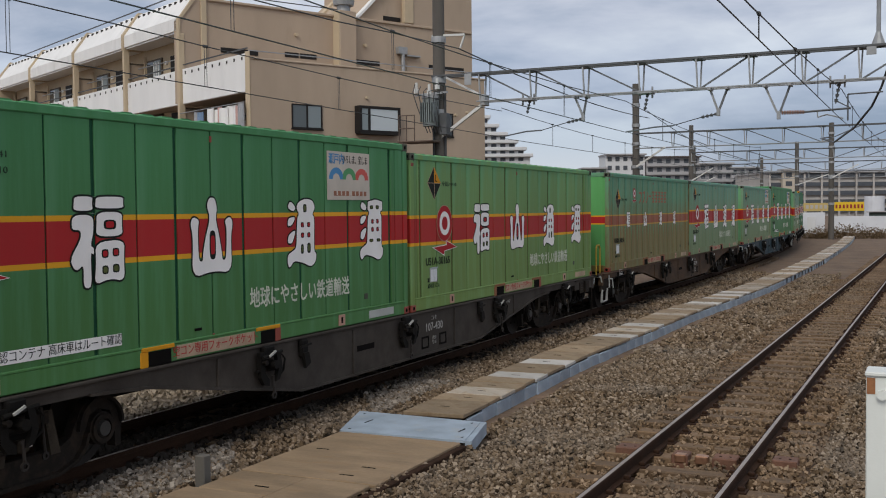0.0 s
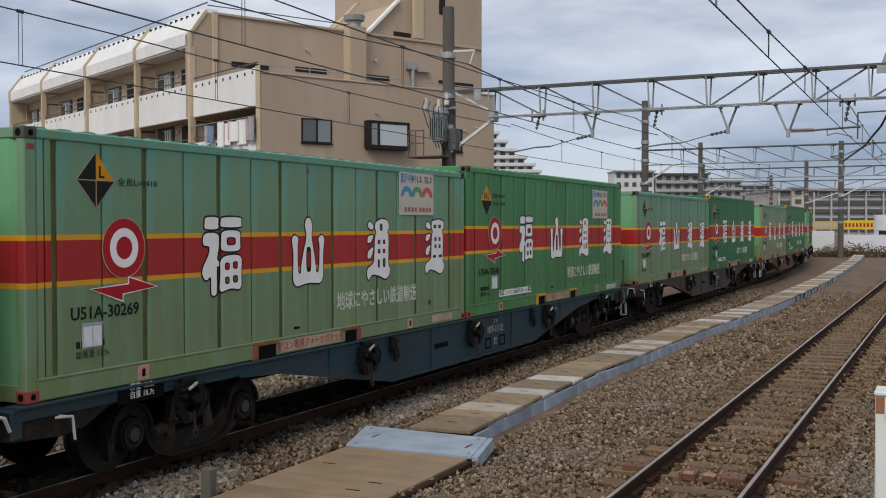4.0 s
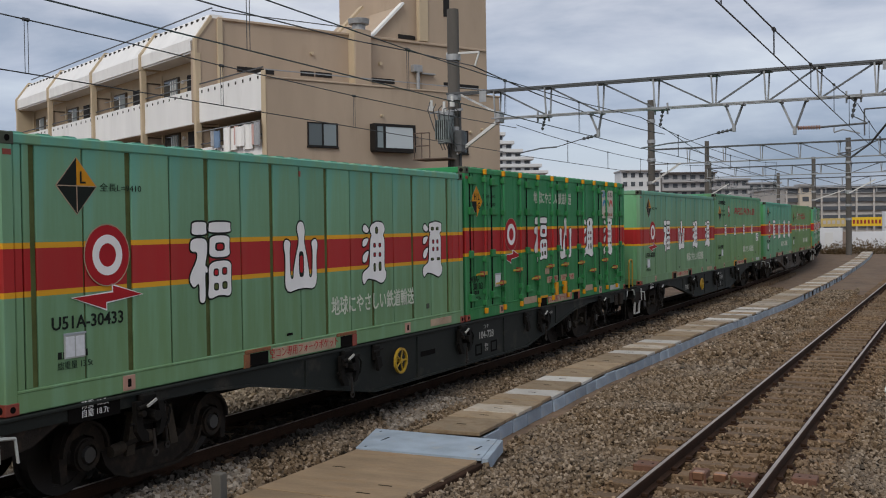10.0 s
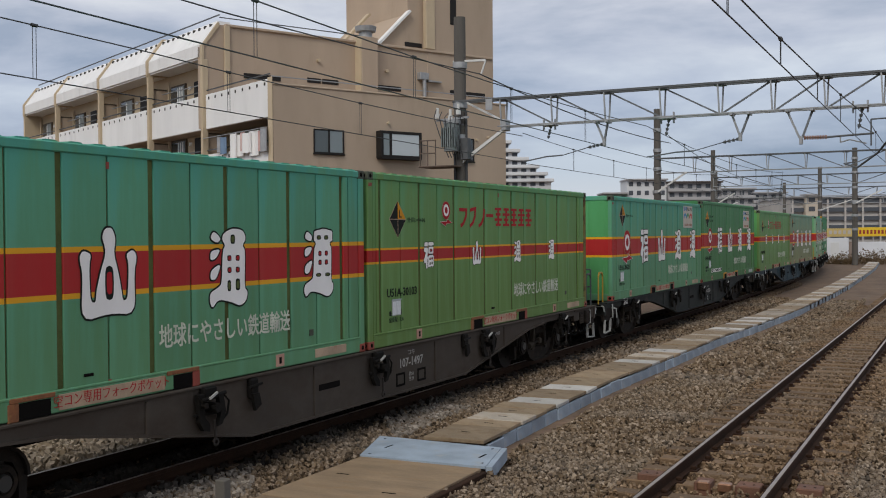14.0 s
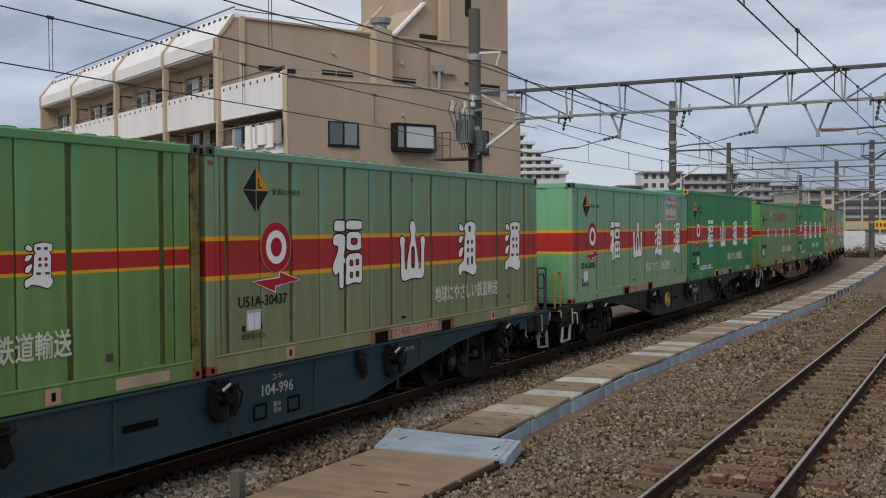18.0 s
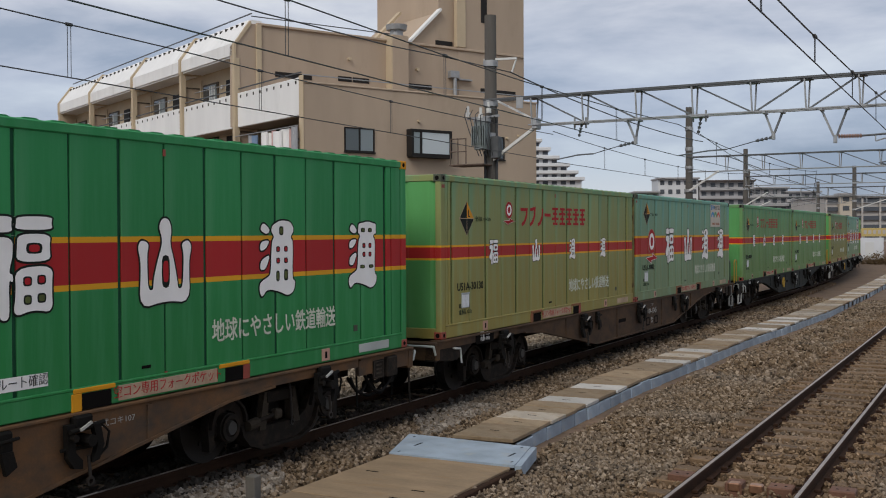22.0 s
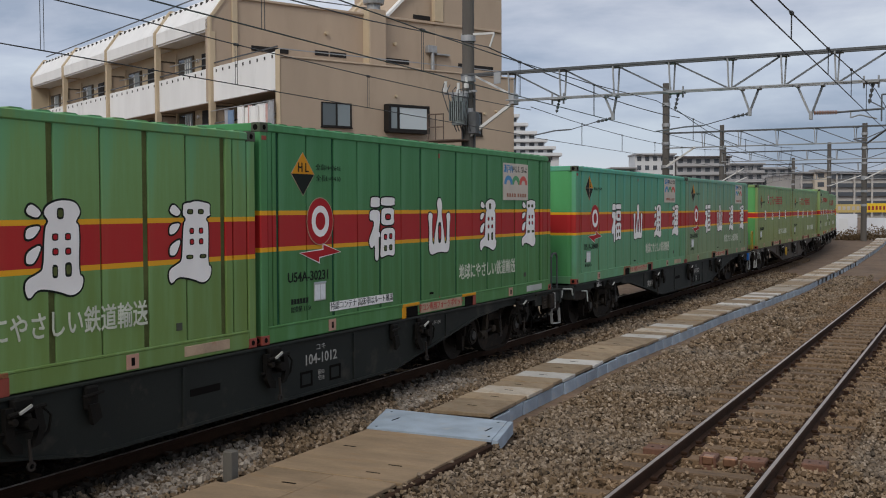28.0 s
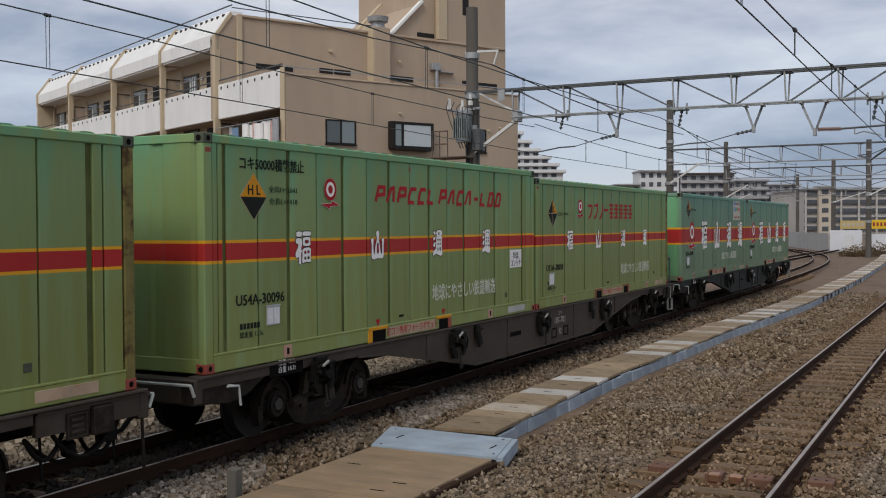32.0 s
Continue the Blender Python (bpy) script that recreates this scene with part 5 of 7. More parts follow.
def widened(points, d):
    """A closed outline, anticlockwise, moved outward by d."""
    n, out = len(points), []
    for i in range(n):
        (ax, az), (bx, bz), (cx, cz) = points[i - 1], points[i], points[(i + 1) % n]
        u, v = Vector((bz - az, ax - bx)).normalized(), Vector((cz - bz, bx - cx)).normalized()
        k = (u + v).normalized()
        k *= d / max(0.5, k.dot(u))
        out.append((bx + k.x, bz + k.y))
    return out


def turned_left(points):
    area = sum(x0 * z1 - x1 * z0 for (x0, z0), (x1, z1) in zip(points, points[1:] + points[:1]))
    return points if area > 0 else points[::-1]


def ribbon(sh, points, width, x0, x1):
    """A flat band of even width along points (y, z), as one piece."""
    ps = [Vector(p) for p in points]
    left, right = [], []
    for i, p in enumerate(ps):
        a = (p - ps[i - 1]).normalized() if i else (ps[1] - p).normalized()
        b = (ps[i + 1] - p).normalized() if i + 1 < len(ps) else a
        d = (a + b).normalized()
        k = Vector((-d.y, d.x)) * (width / 2 / max(0.55, d.dot(a)))
        left.append(p + k), right.append(p - k)
    vs = [(x, q.x, q.y) for x in (x0, x1) for pair in zip(left, right) for q in pair]
    n, fs = 2 * len(ps), []
    for i in range(0, n - 2, 2):
        fs += [(i, i + 1, i + 3, i + 2), (n + i, n + i + 2, n + i + 3, n + i + 1), (i, i + 2, n + i + 2, n + i), (i + 1, n + i + 1, n + i + 3, i + 3)]
    fs += [(0, n, n + 1, 1), (n - 2, n - 1, 2 * n - 1, 2 * n - 2)]
    return sh.add(vs, fs)


# Four white rounded shapes with dark edges; each: width, its strokes, and the holes in them as centre, width and height.
def slab(x0, z0, x1, z1, k=0.02):
    return [(x0 + k, z1), (x1, z1), (x1 - k, (z0 + z1) / 2), (x1, z0), (x0, z0), (x0 + k / 2, (z0 + z1) / 2)]


def hook(low):
    """A foot that runs out to one side."""
    return [(0.40, 0.94), (0.62, 1.0), (0.88, 0.98), (0.97, 0.87), (0.86, 0.77), (0.94, 0.73), (0.91, 0.22), (1.0, 0.19), (0.96, 0.06), (0.80, 0.0), (0.55, 0.07), (0.24, 0.11), (0.10, low), (0.04, 0.10), (0.06, 0.20), (0.26, 0.26), (0.34, 0.30), (0.37, 0.72), (0.44, 0.78), (0.35, 0.86)]


TICKS = ([(0.06, 0.87), (0.15, 0.97), (0.33, 0.87), (0.24, 0.81)], [(0.06, 0.60), (0.08, 0.72), (0.32, 0.74), (0.20, 0.62)], [(0.06, 0.36), (0.08, 0.48), (0.33, 0.56), (0.20, 0.36)])
SHIELD = (0.84, [slab(0.08, 0.845, 0.42, 1.0), slab(0.46, 0.87, 0.99, 1.0),
                 [(0.06, 0.80), (0.42, 0.80), (0.42, 0.62), (0.36, 0.46), (0.42, 0.44), (0.42, 0.36), (0.36, 0.40), (0.37, 0.03), (0.30, 0.0), (0.23, 0.03), (0.24, 0.27), (0.10, 0.19), (0.0, 0.32), (0.20, 0.54), (0.20, 0.64), (0.04, 0.64)],
                 slab(0.47, 0.56, 0.96, 0.83), [(0.45, 0.50), (0.99, 0.52), (0.97, 0.30), (0.98, 0.05), (0.70, 0.09), (0.42, 0.03), (0.46, 0.26)]],
          ((0.72, 0.69, 0.20, 0.10), (0.62, 0.37, 0.11, 0.09), (0.82, 0.38, 0.11, 0.09), (0.62, 0.19, 0.10, 0.09), (0.82, 0.20, 0.11, 0.09)))
TRIDENT = (0.86, [[(0.0, 0.68), (0.06, 0.76), (0.20, 0.72), (0.16, 0.60), (0.17, 0.27), (0.20, 0.20), (0.27, 0.20), (0.28, 0.32), (0.36, 0.54), (0.43, 0.68), (0.44, 0.78), (0.38, 0.90), (0.44, 1.0), (0.56, 1.0), (0.62, 0.88), (0.58, 0.72)]
                  + [(0.65, 0.54), (0.71, 0.32), (0.73, 0.20), (0.80, 0.20), (0.83, 0.27), (0.85, 0.60), (0.80, 0.71), (0.93, 0.76), (1.0, 0.68), (0.94, 0.50), (0.96, 0.03), (0.5, 0.07), (0.02, 0.0), (0.06, 0.50)]],
           ((0.50, 0.40, 0.13, 0.34),))
TOWER = (0.80, [*TICKS, hook(0.0)], ((0.62, 0.86, 0.10, 0.11), (0.53, 0.62, 0.09, 0.07), (0.74, 0.62, 0.09, 0.07), (0.53, 0.47, 0.09, 0.07), (0.74, 0.47, 0.09, 0.07), (0.52, 0.27, 0.08, 0.13), (0.74, 0.28, 0.10, 0.14)))
BANNER = (0.80, [*TICKS, slab(0.36, 0.80, 0.98, 0.98), hook(0.02)], ((0.52, 0.87, 0.12, 0.06), (0.76, 0.87, 0.12, 0.06), (0.55, 0.64, 0.09, 0.07), (0.76, 0.64, 0.09, 0.07), (0.55, 0.51, 0.09, 0.07), (0.76, 0.51, 0.09, 0.07), (0.50, 0.33, 0.14, 0.05), (0.80, 0.33, 0.14, 0.05)))
def bridged(me):
    """Joins the loose pieces of a flat mesh by narrow webs sunk in the panel behind it."""
    bm = bmesh.new()
    bm.from_mesh(me)
    back = min(v.co.x for v in bm.verts)
    left, hems = set(bm.verts), []
    while left:
        seed = min(left, key=lambda v: v.index)
        todo, seen = [seed], {seed}
        while todo:
            for e in todo.pop().link_edges:
                for v in e.verts:
                    if v not in seen:
                        seen.add(v)
                        todo.append(v)
        left -= seen
        hems.append([e for e in bm.edges if e.verts[0] in seen and e.verts[0].co.x < back + 1e-5 and e.verts[1].co.x < back + 1e-5][0])
    for a, b in zip(hems, hems[1:]):
        bm.faces.new((a.verts[0], a.verts[1], b.verts[0], b.verts[1]))
    bm.to_mesh(me)
    bm.free()
    return me


SIGN_MESH = {}
for big, h in ((True, 0.89), (False, 0.41)):
    for k, (wide, strokes, holes) in enumerate((SHIELD, TRIDENT, TOWER, BANNER)):
        white, dark, cuts = Shape(), Shape(), Shape()
        for i, stroke in enumerate(strokes):
            out = turned_left([((p - 0.5) * wide * h, (q - 0.5) * h) for p, q in rounded(stroke)])
            white.prism(out, -0.006, 0.005 - 0.0001 * i, "x")
            dark.prism(widened(out, 0.020 if big else 0.010), 0.0, 0.003 - 0.0001 * i, "x")
        ring = [(math.cos(a), math.sin(a)) for a in (math.pi / 6 * i for i in range(12))]
        for scale, x1 in ((1.0, 0.0060), (0.66, 0.0068)):
            for cx, cz, pw, ph in holes:
                cuts.prism([((cx - 0.5 + scale * pw * 0.58 * math.copysign(abs(a) ** 0.6, a)) * wide * h, (cz - 0.5 + scale * ph * 0.55 * math.copysign(abs(b) ** 0.6, b)) * h) for a, b in ring], -0.006, x1, "x")
        white, dark, cuts = bridged(white.mesh("sign_shape")), dark.mesh("sign_outline"), bridged(cuts.mesh("sign_gap"))
        white.materials.append(M_TEXTWHITE)
        dark.materials.append(M_TEXTDARK)
        for mt in (M_TEXTDARK, M_TEXTRED, M_JOINT):
            cuts.materials.append(mt)
        for face in cuts.polygons:
            z = face.center.z / h + 0.5
            if face.center.x > 0.0063:
                face.material_index = 1 if 0.34 < z < 0.78 else 2
        SIGN_MESH[(big, k)] = (white, dark, cuts)


def signs(parent, big, places, z):
    for k, y in enumerate(places):
        w, d, g = SIGN_MESH[(big, k)]
        m = Matrix.Translation((SX - 0.009, -CL / 2 + y, z))
        shape = part("sign_shape", w, None, parent, m=m)
        part("sign_outline", d, None, shape, m=Matrix.Translation((-0.001, 0, 0)))
        part("sign_gap", g, None, shape)


def emblem(parent, y, z, r):
    """The round red target with an arrow below it."""
    x = SX - 0.004
    part("emblem_ring", Shape().ring(x, x + 0.004, y, z, r * 0.985, r * 1.015), M_LABEL, parent, "thin pale ring")
    part("emblem_disc", Shape().rod((x, y, z), (x + 0.004, y, z), r * 0.97, 32), M_TEXTRED, parent, "round red emblem")
    part("emblem_ring", Shape().ring(x, x + 0.007, y, z, r * 0.38, r * 0.66), M_TEXTWHITE, parent, "white inner ring")
    out = [(-1.5, -1.30), (-0.10, -1.74), (-0.10, -1.52), (1.55, -1.36), (0.22, -1.0), (0.22, -1.22)]
    edge = turned_left([(y + p * r, z + q * r) for p, q in out])
    part("arrow_edge", Shape().prism(widened(edge, 0.045 * r), x, x + 0.003, "x"), M_TEXTWHITE, parent, "thin white arrow edge")
    part("emblem_arrow", Shape().prism(edge, x, x + 0.005, "x"), M_TEXTRED, parent, "red arrow shape")


def poster(parent, y, z, wide=1.15):
    x = SX - 0.006
    p = part("poster", shared(("poster",), lambda: Shape().box(x, x + 0.010, 0, 1.15, 0, 0.66, 0.002), M_POSTER), M_POSTER, parent, "pale poster with three coloured arches", m=Matrix.Translation((0, y, z)) @ Matrix.Diagonal((1, wide / 1.15, 1, 1)))
    for k, mt in enumerate((M_SKY, M_LEAF, M_PINK)):
        def arch():
            c = 0.23 + k * 0.345
            sh = Shape()
            n = 12
            vs = []
            for q in (0.095, 0.19):
                vs += [(xx, c + q * math.cos(math.pi * i / n), 0.28 + q * 0.85 * math.sin(math.pi * i / n)) for xx in (x + 0.009, x + 0.0125) for i in range(n + 1)]
            m = n + 1
            fs = [(m + i, m + i + 1, 3 * m + i + 1, 3 * m + i) for i in range(n)] + [(2 * m + i, 2 * m + i + 1, 3 * m + i + 1, 3 * m + i) for i in range(n)] + [(i, i + 1, m + i + 1, m + i) for i in range(n)]
            return sh.add(vs, fs)
        part("arch", shared(("arch", k), arch, mt), mt, p)
    words("headline", p, "瀬戸内", 0.235, 0.55, 0.115, M_SKY, x + 0.012, 0.9)
    words("headline", p, "ひろしま、宝しま", 0.735, 0.55, 0.10, M_TEXTDARK, x + 0.012, 0.66)

    def bars():
        teeth = []
        for k in range(8):
            y0 = 0.16 + k * 0.11 + (0.05 if k > 3 else 0)
            teeth += [(y0, 0.06), (y0, 0.12), (y0 + 0.07, 0.12), (y0 + 0.07, 0.06)]
        return Shape().prism(teeth + [(1.05, 0.055), (0.16, 0.055)], x + 0.009, x + 0.012, "x")
    part("printing", shared(("printing",), bars, M_TEXTFADED), M_TEXTFADED, p, "row of small bars")


INKED = {}


def words(name, parent, text, y, z, h, mt, x=SX + 0.001, squeeze=1.0):
    key = (text, h, squeeze, mt.name)
    if key not in INKED:
        INKED[key] = letters(text, h, 0.0015, squeeze).copy()
        INKED[key].materials.clear()
        INKED[key].materials.append(mt)
    me = INKED[key]
    return part(name, me, mt, parent, m=Matrix.Translation((x, y, z)))


MESHES = {}


def shared(key, make, mat):
    """A mesh that alike pieces share."""
    k = (*key, mat.name)
    if k not in MESHES:
        me = make().mesh(key[0])
        me.materials.append(mat)
        MESHES[k] = me
    return MESHES[k]


def corrugated(x0, x1, y, out, n, z0, z1, back):
    """A ribbed end sheet: trapezoid ribs standing out along y."""
    step = (x1 - x0) / n
    pts = [(x0, y)]
    for k in range(n):
        a = x0 + k * step
        pts += [(a + step * 0.10, y), (a + step * 0.18, y + out), (a + step * 0.82, y + out), (a + step * 0.90, y)]
    pts += [(x1, y), (x1, y + back), (x0, y + back)]
    return Shape().prism(pts, z0, z1, "z")


def container(label, number, height, mat, style, with_poster=False, plate=False, hl=False, corners=None, seams=(0.016, 0.052)):
    """A 9.4 m goods container; its space: the floor's middle, y away from the leading end."""
    c = thing("freight_container", label, "freight container", "freight containers on the train")
    H, h = height, CL / 2
    hk = round(H, 3)

    def piece(name, make, mt=mat, parent=c, note="", m=None, key=()):
        return part(name, shared((name, hk, *key), make, mt), mt, parent, note, m=m)

    def frame_shape():
        sh = Shape()
        for sx in (-1, 1):
            for sy in (-1, 1) if sx < 0 else (-1,):
                sh.box(sx * (SX - 0.10), sx * SX, sy * h, sy * (h - 0.14), 0.0, H, 0.012)
            sh.box(sx * (SX - 0.08), sx * (SX + 0.002), -h + 0.13, h - 0.13, 0.0, 0.185, 0.01)
            sh.box(sx * (SX - 0.07), sx * (SX + 0.006), -h + 0.13, h - 0.13, 0.18, 0.21, 0.008)
            sh.box(sx * (SX - 0.07), sx * (SX + 0.004), -h + 0.13, h - 0.13, H - 0.10, H - 0.005, 0.012)
        for sy in (-1, 1):
            sh.box(-SX + 0.09, SX - 0.09, sy * h, sy * (h - 0.10), 0.0, 0.16, 0.01)
            sh.box(-SX + 0.09, SX - 0.09, sy * h, sy * (h - 0.10), H - 0.10, H, 0.01)
        return sh

    piece("frame", frame_shape)
    piece("corner_post", lambda: Shape().box(SX - 0.10, SX, h - 0.14, h, 0.0, H, 0.012), M_POSTRUST if style == "title" else mat)

    def roof():
        pts = [(-h + 0.08, H - 0.05)]
        n = 30
        st = (CL - 0.16) / n
        for k in range(n):
            a = -h + 0.08 + k * st
            pts += [(a, H - 0.012), (a + st * 0.2, H + 0.012), (a + st * 0.6, H + 0.012), (a + st * 0.8, H - 0.012)]
        pts += [(h - 0.08, H - 0.012), (h - 0.08, H - 0.05)]
        return Shape().prism(pts, -SX + 0.05, SX - 0.03, "x")

    piece("roof", roof)
    piece("floor", lambda: Shape().box(-SX + 0.08, SX - 0.08, -h + 0.1, h - 0.1, 0.03, 0.12), M_IRON)
    piece("far_wall", lambda: Shape().box(-SX + 0.01, -SX + 0.06, -h + 0.13, h - 0.13, 0.16, H - 0.09))
    # shows in the joints, in a colour darker than most panels
    piece("inner_wall", lambda: Shape().box(SX - 0.075, SX - 0.030, -h + 0.13, h - 0.13, 0.16, H - 0.09), M_JOINTGREEN if hl and style != "parcel" else M_JOINTDARK if "rusty" in mat.name else M_JOINT)
    for sy in (-1, 1):
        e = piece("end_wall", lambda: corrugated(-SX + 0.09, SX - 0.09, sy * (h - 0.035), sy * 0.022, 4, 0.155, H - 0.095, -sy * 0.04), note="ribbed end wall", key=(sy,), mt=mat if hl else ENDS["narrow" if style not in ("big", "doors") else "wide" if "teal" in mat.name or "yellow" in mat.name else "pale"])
    # side panels, one by one, narrow and wide joints between them in turn
    y = -h + 0.352
    for k in range(PANELS):
        lo, hi = (seams[1] / 2, seams[0] / 2) if k % 2 == 0 else (seams[0] / 2, seams[1] / 2)
        part("side_panel", shared(("side_panel", hk, k % 2, seams), lambda: Shape().box(SX - 0.05, SX - 0.012, lo, PITCH - hi, 0.205, H - 0.098, 0.006), mat), mat, c, m=Matrix.Translation((0, y, 0)))
        y += PITCH

    def post(y0, w):
        piece("end_post", lambda: Shape().box(SX - 0.05, SX - 0.006, y0, y0 + w, 0.205, H - 0.098, 0.008), key=(round(y0, 3),))

    for y0, w in ((-h + 0.145, 0.085), (-h + 0.245, 0.075), (y + 0.04, 0.12), (y + 0.18, h - 0.16 - y - 0.18)):
        if w > 0.02:
            post(y0, w)
    for sy in (-1, 1):
        for top in (0, 1):
            for sx in ((-1, 1) if sy < 0 else (1,)):
                z0 = H - 0.112 if top else -0.006
                mt = (corners or M_CASTDARK) if top else M_CASTRED
                cast = piece("corner_casting", lambda: Shape().box(sx * (SX - 0.13), sx * (SX + 0.006), sy * (h - 0.155), sy * (h + 0.006), z0, z0 + 0.118, 0.01), mt, key=(sx, sy, top))
                if sx > 0:
                    piece("casting_hole", lambda: Shape().rod((SX - 0.02, sy * (h - 0.075), z0 + 0.06), (SX + 0.009, sy * (h - 0.075), z0 + 0.06), 0.03, 10), M_DARK, cast, key=(1, sy, top))
                    if sy < 0:
                        piece("casting_hole", lambda: Shape().rod((SX - 0.062, sy * (h - 0.02), z0 + 0.06), (SX - 0.062, sy * (h + 0.009), z0 + 0.06), 0.035, 10), M_DARK, cast, key=(2, sy, top))
    piece("door_mark", lambda: Shape().box(SX - 0.002, SX + 0.003, -h + 0.03, -h + 0.12, H - 0.20, H - 0.15), M_CASTRED, note="small red mark")
    # fork pockets with painted frames, the plate between them, label holders
    edge = M_ORANGE if hl else M_RUSTEDGE
    for y0 in (-h + 3.42, -h + 5.42):
        pk = piece("fork_pocket", lambda: Shape().box(SX - 0.06, SX + 0.005, y0 + 0.07, y0 + 0.43, 0.0, 0.15), M_DARK, key=(round(y0, 2),))
        first = y0 < 0
        piece("pocket_frame", lambda: Shape().box(SX - 0.01, SX + 0.010, y0 - 0.05, y0 + 0.07, -0.01, 0.155, 0.006), (M_ORANGE if hl and first else M_CASTRED) if (hl or not first) else edge, pk, key=(round(y0, 2),),
              m=None if first else Matrix.Translation((0, 0.42, 0)))
        piece("pocket_lintel", lambda: Shape().box(SX - 0.01, SX + 0.012, y0 - 0.03, y0 + 0.48, 0.155, 0.20, 0.006), M_ORANGE if hl else edge, pk, key=(round(y0, 2),))
    pl = piece("pocket_plate", lambda: Shape().box(SX - 0.01, SX + 0.008, -h + 3.94, -h + 5.36, 0.02, 0.165, 0.003), M_LABEL)
    words("plate_lettering", pl, "空コン専用フォークポケット", -h + 4.65, 0.095, 0.095, M_TEXTRED, SX + 0.009, 0.95)
    for y0 in (-h + 1.42, h - 2.1):
        hd = piece("label_holder", lambda: Shape().box(SX - 0.01, SX + 0.010, y0, y0 + 0.17, 0.02, 0.17, 0.003), M_PINKPLATE, key=(round(y0, 2),))
        piece("holder_slot", lambda: Shape().box(SX + 0.004, SX + 0.013, y0 + 0.062, y0 + 0.108, 0.055, 0.135), M_DARK, hd, key=(round(y0, 2),))
    piece("rating_plate", lambda: Shape().box(SX - 0.01, SX + 0.008, h - 1.25, h - 0.50, 0.04, 0.15, 0.003), M_GREY if hl else M_LABEL)
    # marks
    x = SX - 0.010
    doors, narrow = style == "doors", style in ("title", "parcel")
    yd, zd, r = -h + (0.49 if doors else 0.88), (1.94 if style == "parcel" else 1.83 if narrow else 2.035), 0.262
    gas = doors
    rim = [(yd - r * 0.98, zd), (yd, zd - r * 1.04), (yd + r * 0.98, zd), (yd, zd + r * 1.04)]
    if not hl:
        piece("diamond_cross", lambda: Shape().box(x + 0.003, x + 0.0055, yd - r * 0.9, yd + r * 0.9, zd - 0.005, zd + 0.005).box(x + 0.003, x + 0.0055, yd - 0.005, yd + 0.005, zd - r * 0.95, zd), M_LABEL, note="thin pale cross lines", key=(style,))
    piece("diamond_rim", lambda: Shape().prism(rim, x - 0.001, x + 0.002, "x"), M_LABEL, note="pale rim of a diamond mark", key=(style,))
    top = [(yd - r * 0.93, zd), (yd, zd + r), (yd + r * 0.93, zd)] if hl and not gas else [(yd - r * 0.93, zd), (yd, zd + r), (yd + r * 0.93, zd), (yd, zd - r), (yd, zd)] if gas else [(yd, zd + r), (yd + r * 0.93, zd), (yd, zd)]
    low = [(yd - r * 0.93, zd - 0.001), (yd, zd - r), (yd + r * 0.93, zd - 0.001)] if hl and not gas else [(yd - r * 0.93, zd - 0.002), (yd - 0.002, zd - r), (yd - 0.002, zd - 0.002)] if gas else [(yd - 0.002, zd + r), (yd - r * 0.93, zd), (yd, zd - r), (yd + r * 0.93, zd - 0.003), (yd - 0.002, zd - 0.003)]
    piece("diamond_top", lambda: Shape().prism(top, x, x + 0.004, "x"), M_ORANGE, note="orange half of a diamond mark", key=(hl, style))
    piece("diamond_base", lambda: Shape().prism(low, x, x + 0.004, "x"), M_TEXTDARK, note="black part of a diamond mark", key=(hl, style))
    words("mark_lettering", c, "H L" if hl else "L", yd + (0.0 if hl else 0.07), zd + 0.075, 0.12, M_TEXTDARK, x + 0.006)
    if gas:
        words("mark_lettering", c, "G", yd + 0.09, zd - 0.08, 0.12, M_TEXTDARK, x + 0.006)
        words("number", c, number[:5], -h + 0.32, 0.69, 0.125, M_TEXTDARK, x + 0.003, 1.0)
        words("number", c, number[5:], -h + 0.50, 0.56, 0.125, M_TEXTDARK, x + 0.003, 1.0)
    else:
        words("number", c, number, -h + 1.00, 0.755, 0.128, M_TEXTDARK, x + 0.003, 1.05)
    ym = -h + (1.02 if gas else 1.46)
    if hl:
        words("size_mark", c, "全高H=2641", ym, zd + 0.09, 0.065, M_TEXTMARK, x + 0.003, 1.3)
    words("size_mark", c, "全長L=9410", ym, zd - (0.05 if hl else 0.01), 0.066, M_TEXTMARK, x + 0.003, 1.3)
    yl = -h + (0.36 if gas else 0.80)
    teeth = []
    for k in range(6):
        teeth += [(yl - 0.19 + 0.064 * k, 0.435), (yl - 0.19 + 0.064 * k, 0.495), (yl - 0.145 + 0.064 * k, 0.495), (yl - 0.145 + 0.064 * k, 0.435)]
    piece("lettering_bar", lambda: Shape().prism(teeth + [(yl + 0.175, 0.43), (yl - 0.19, 0.43)], x, x + 0.003, "x"), M_TEXTDARK, note="small dark bars of lettering", key=(style, hl))
    words("load_mark", c, "総重量 20.25t" if gas else "総重量 13.5t", yl + 0.02, 0.36, 0.062, M_TEXTMARK, x + 0.003)
    at = Matrix.Translation((0, 0.54, 0.06)) if gas else Matrix.Translation((0, 0.40, -0.02)) if hl else Matrix.Translation((0, -0.02, -0.03))
    tag = piece("card_holder", lambda: Shape().box(x, x + 0.012, -h + 0.70, -h + 0.96, 0.455, 0.69, 0.003), M_GREY, m=at)
    for k in (0, 1):
        card = piece("card", lambda: Shape().box(x + 0.010, x + 0.015, -h + 0.715, -h + 0.823, 0.47, 0.66, 0.002), M_CARD, tag, m=Matrix.Translation((0, 0.122 * k, 0)))
    piece("card_edge", lambda: Shape().box(x + 0.010, x + 0.017, -h + 0.69, -h + 0.97, 0.675, 0.695, 0.003), M_CARDBLUE, tag)
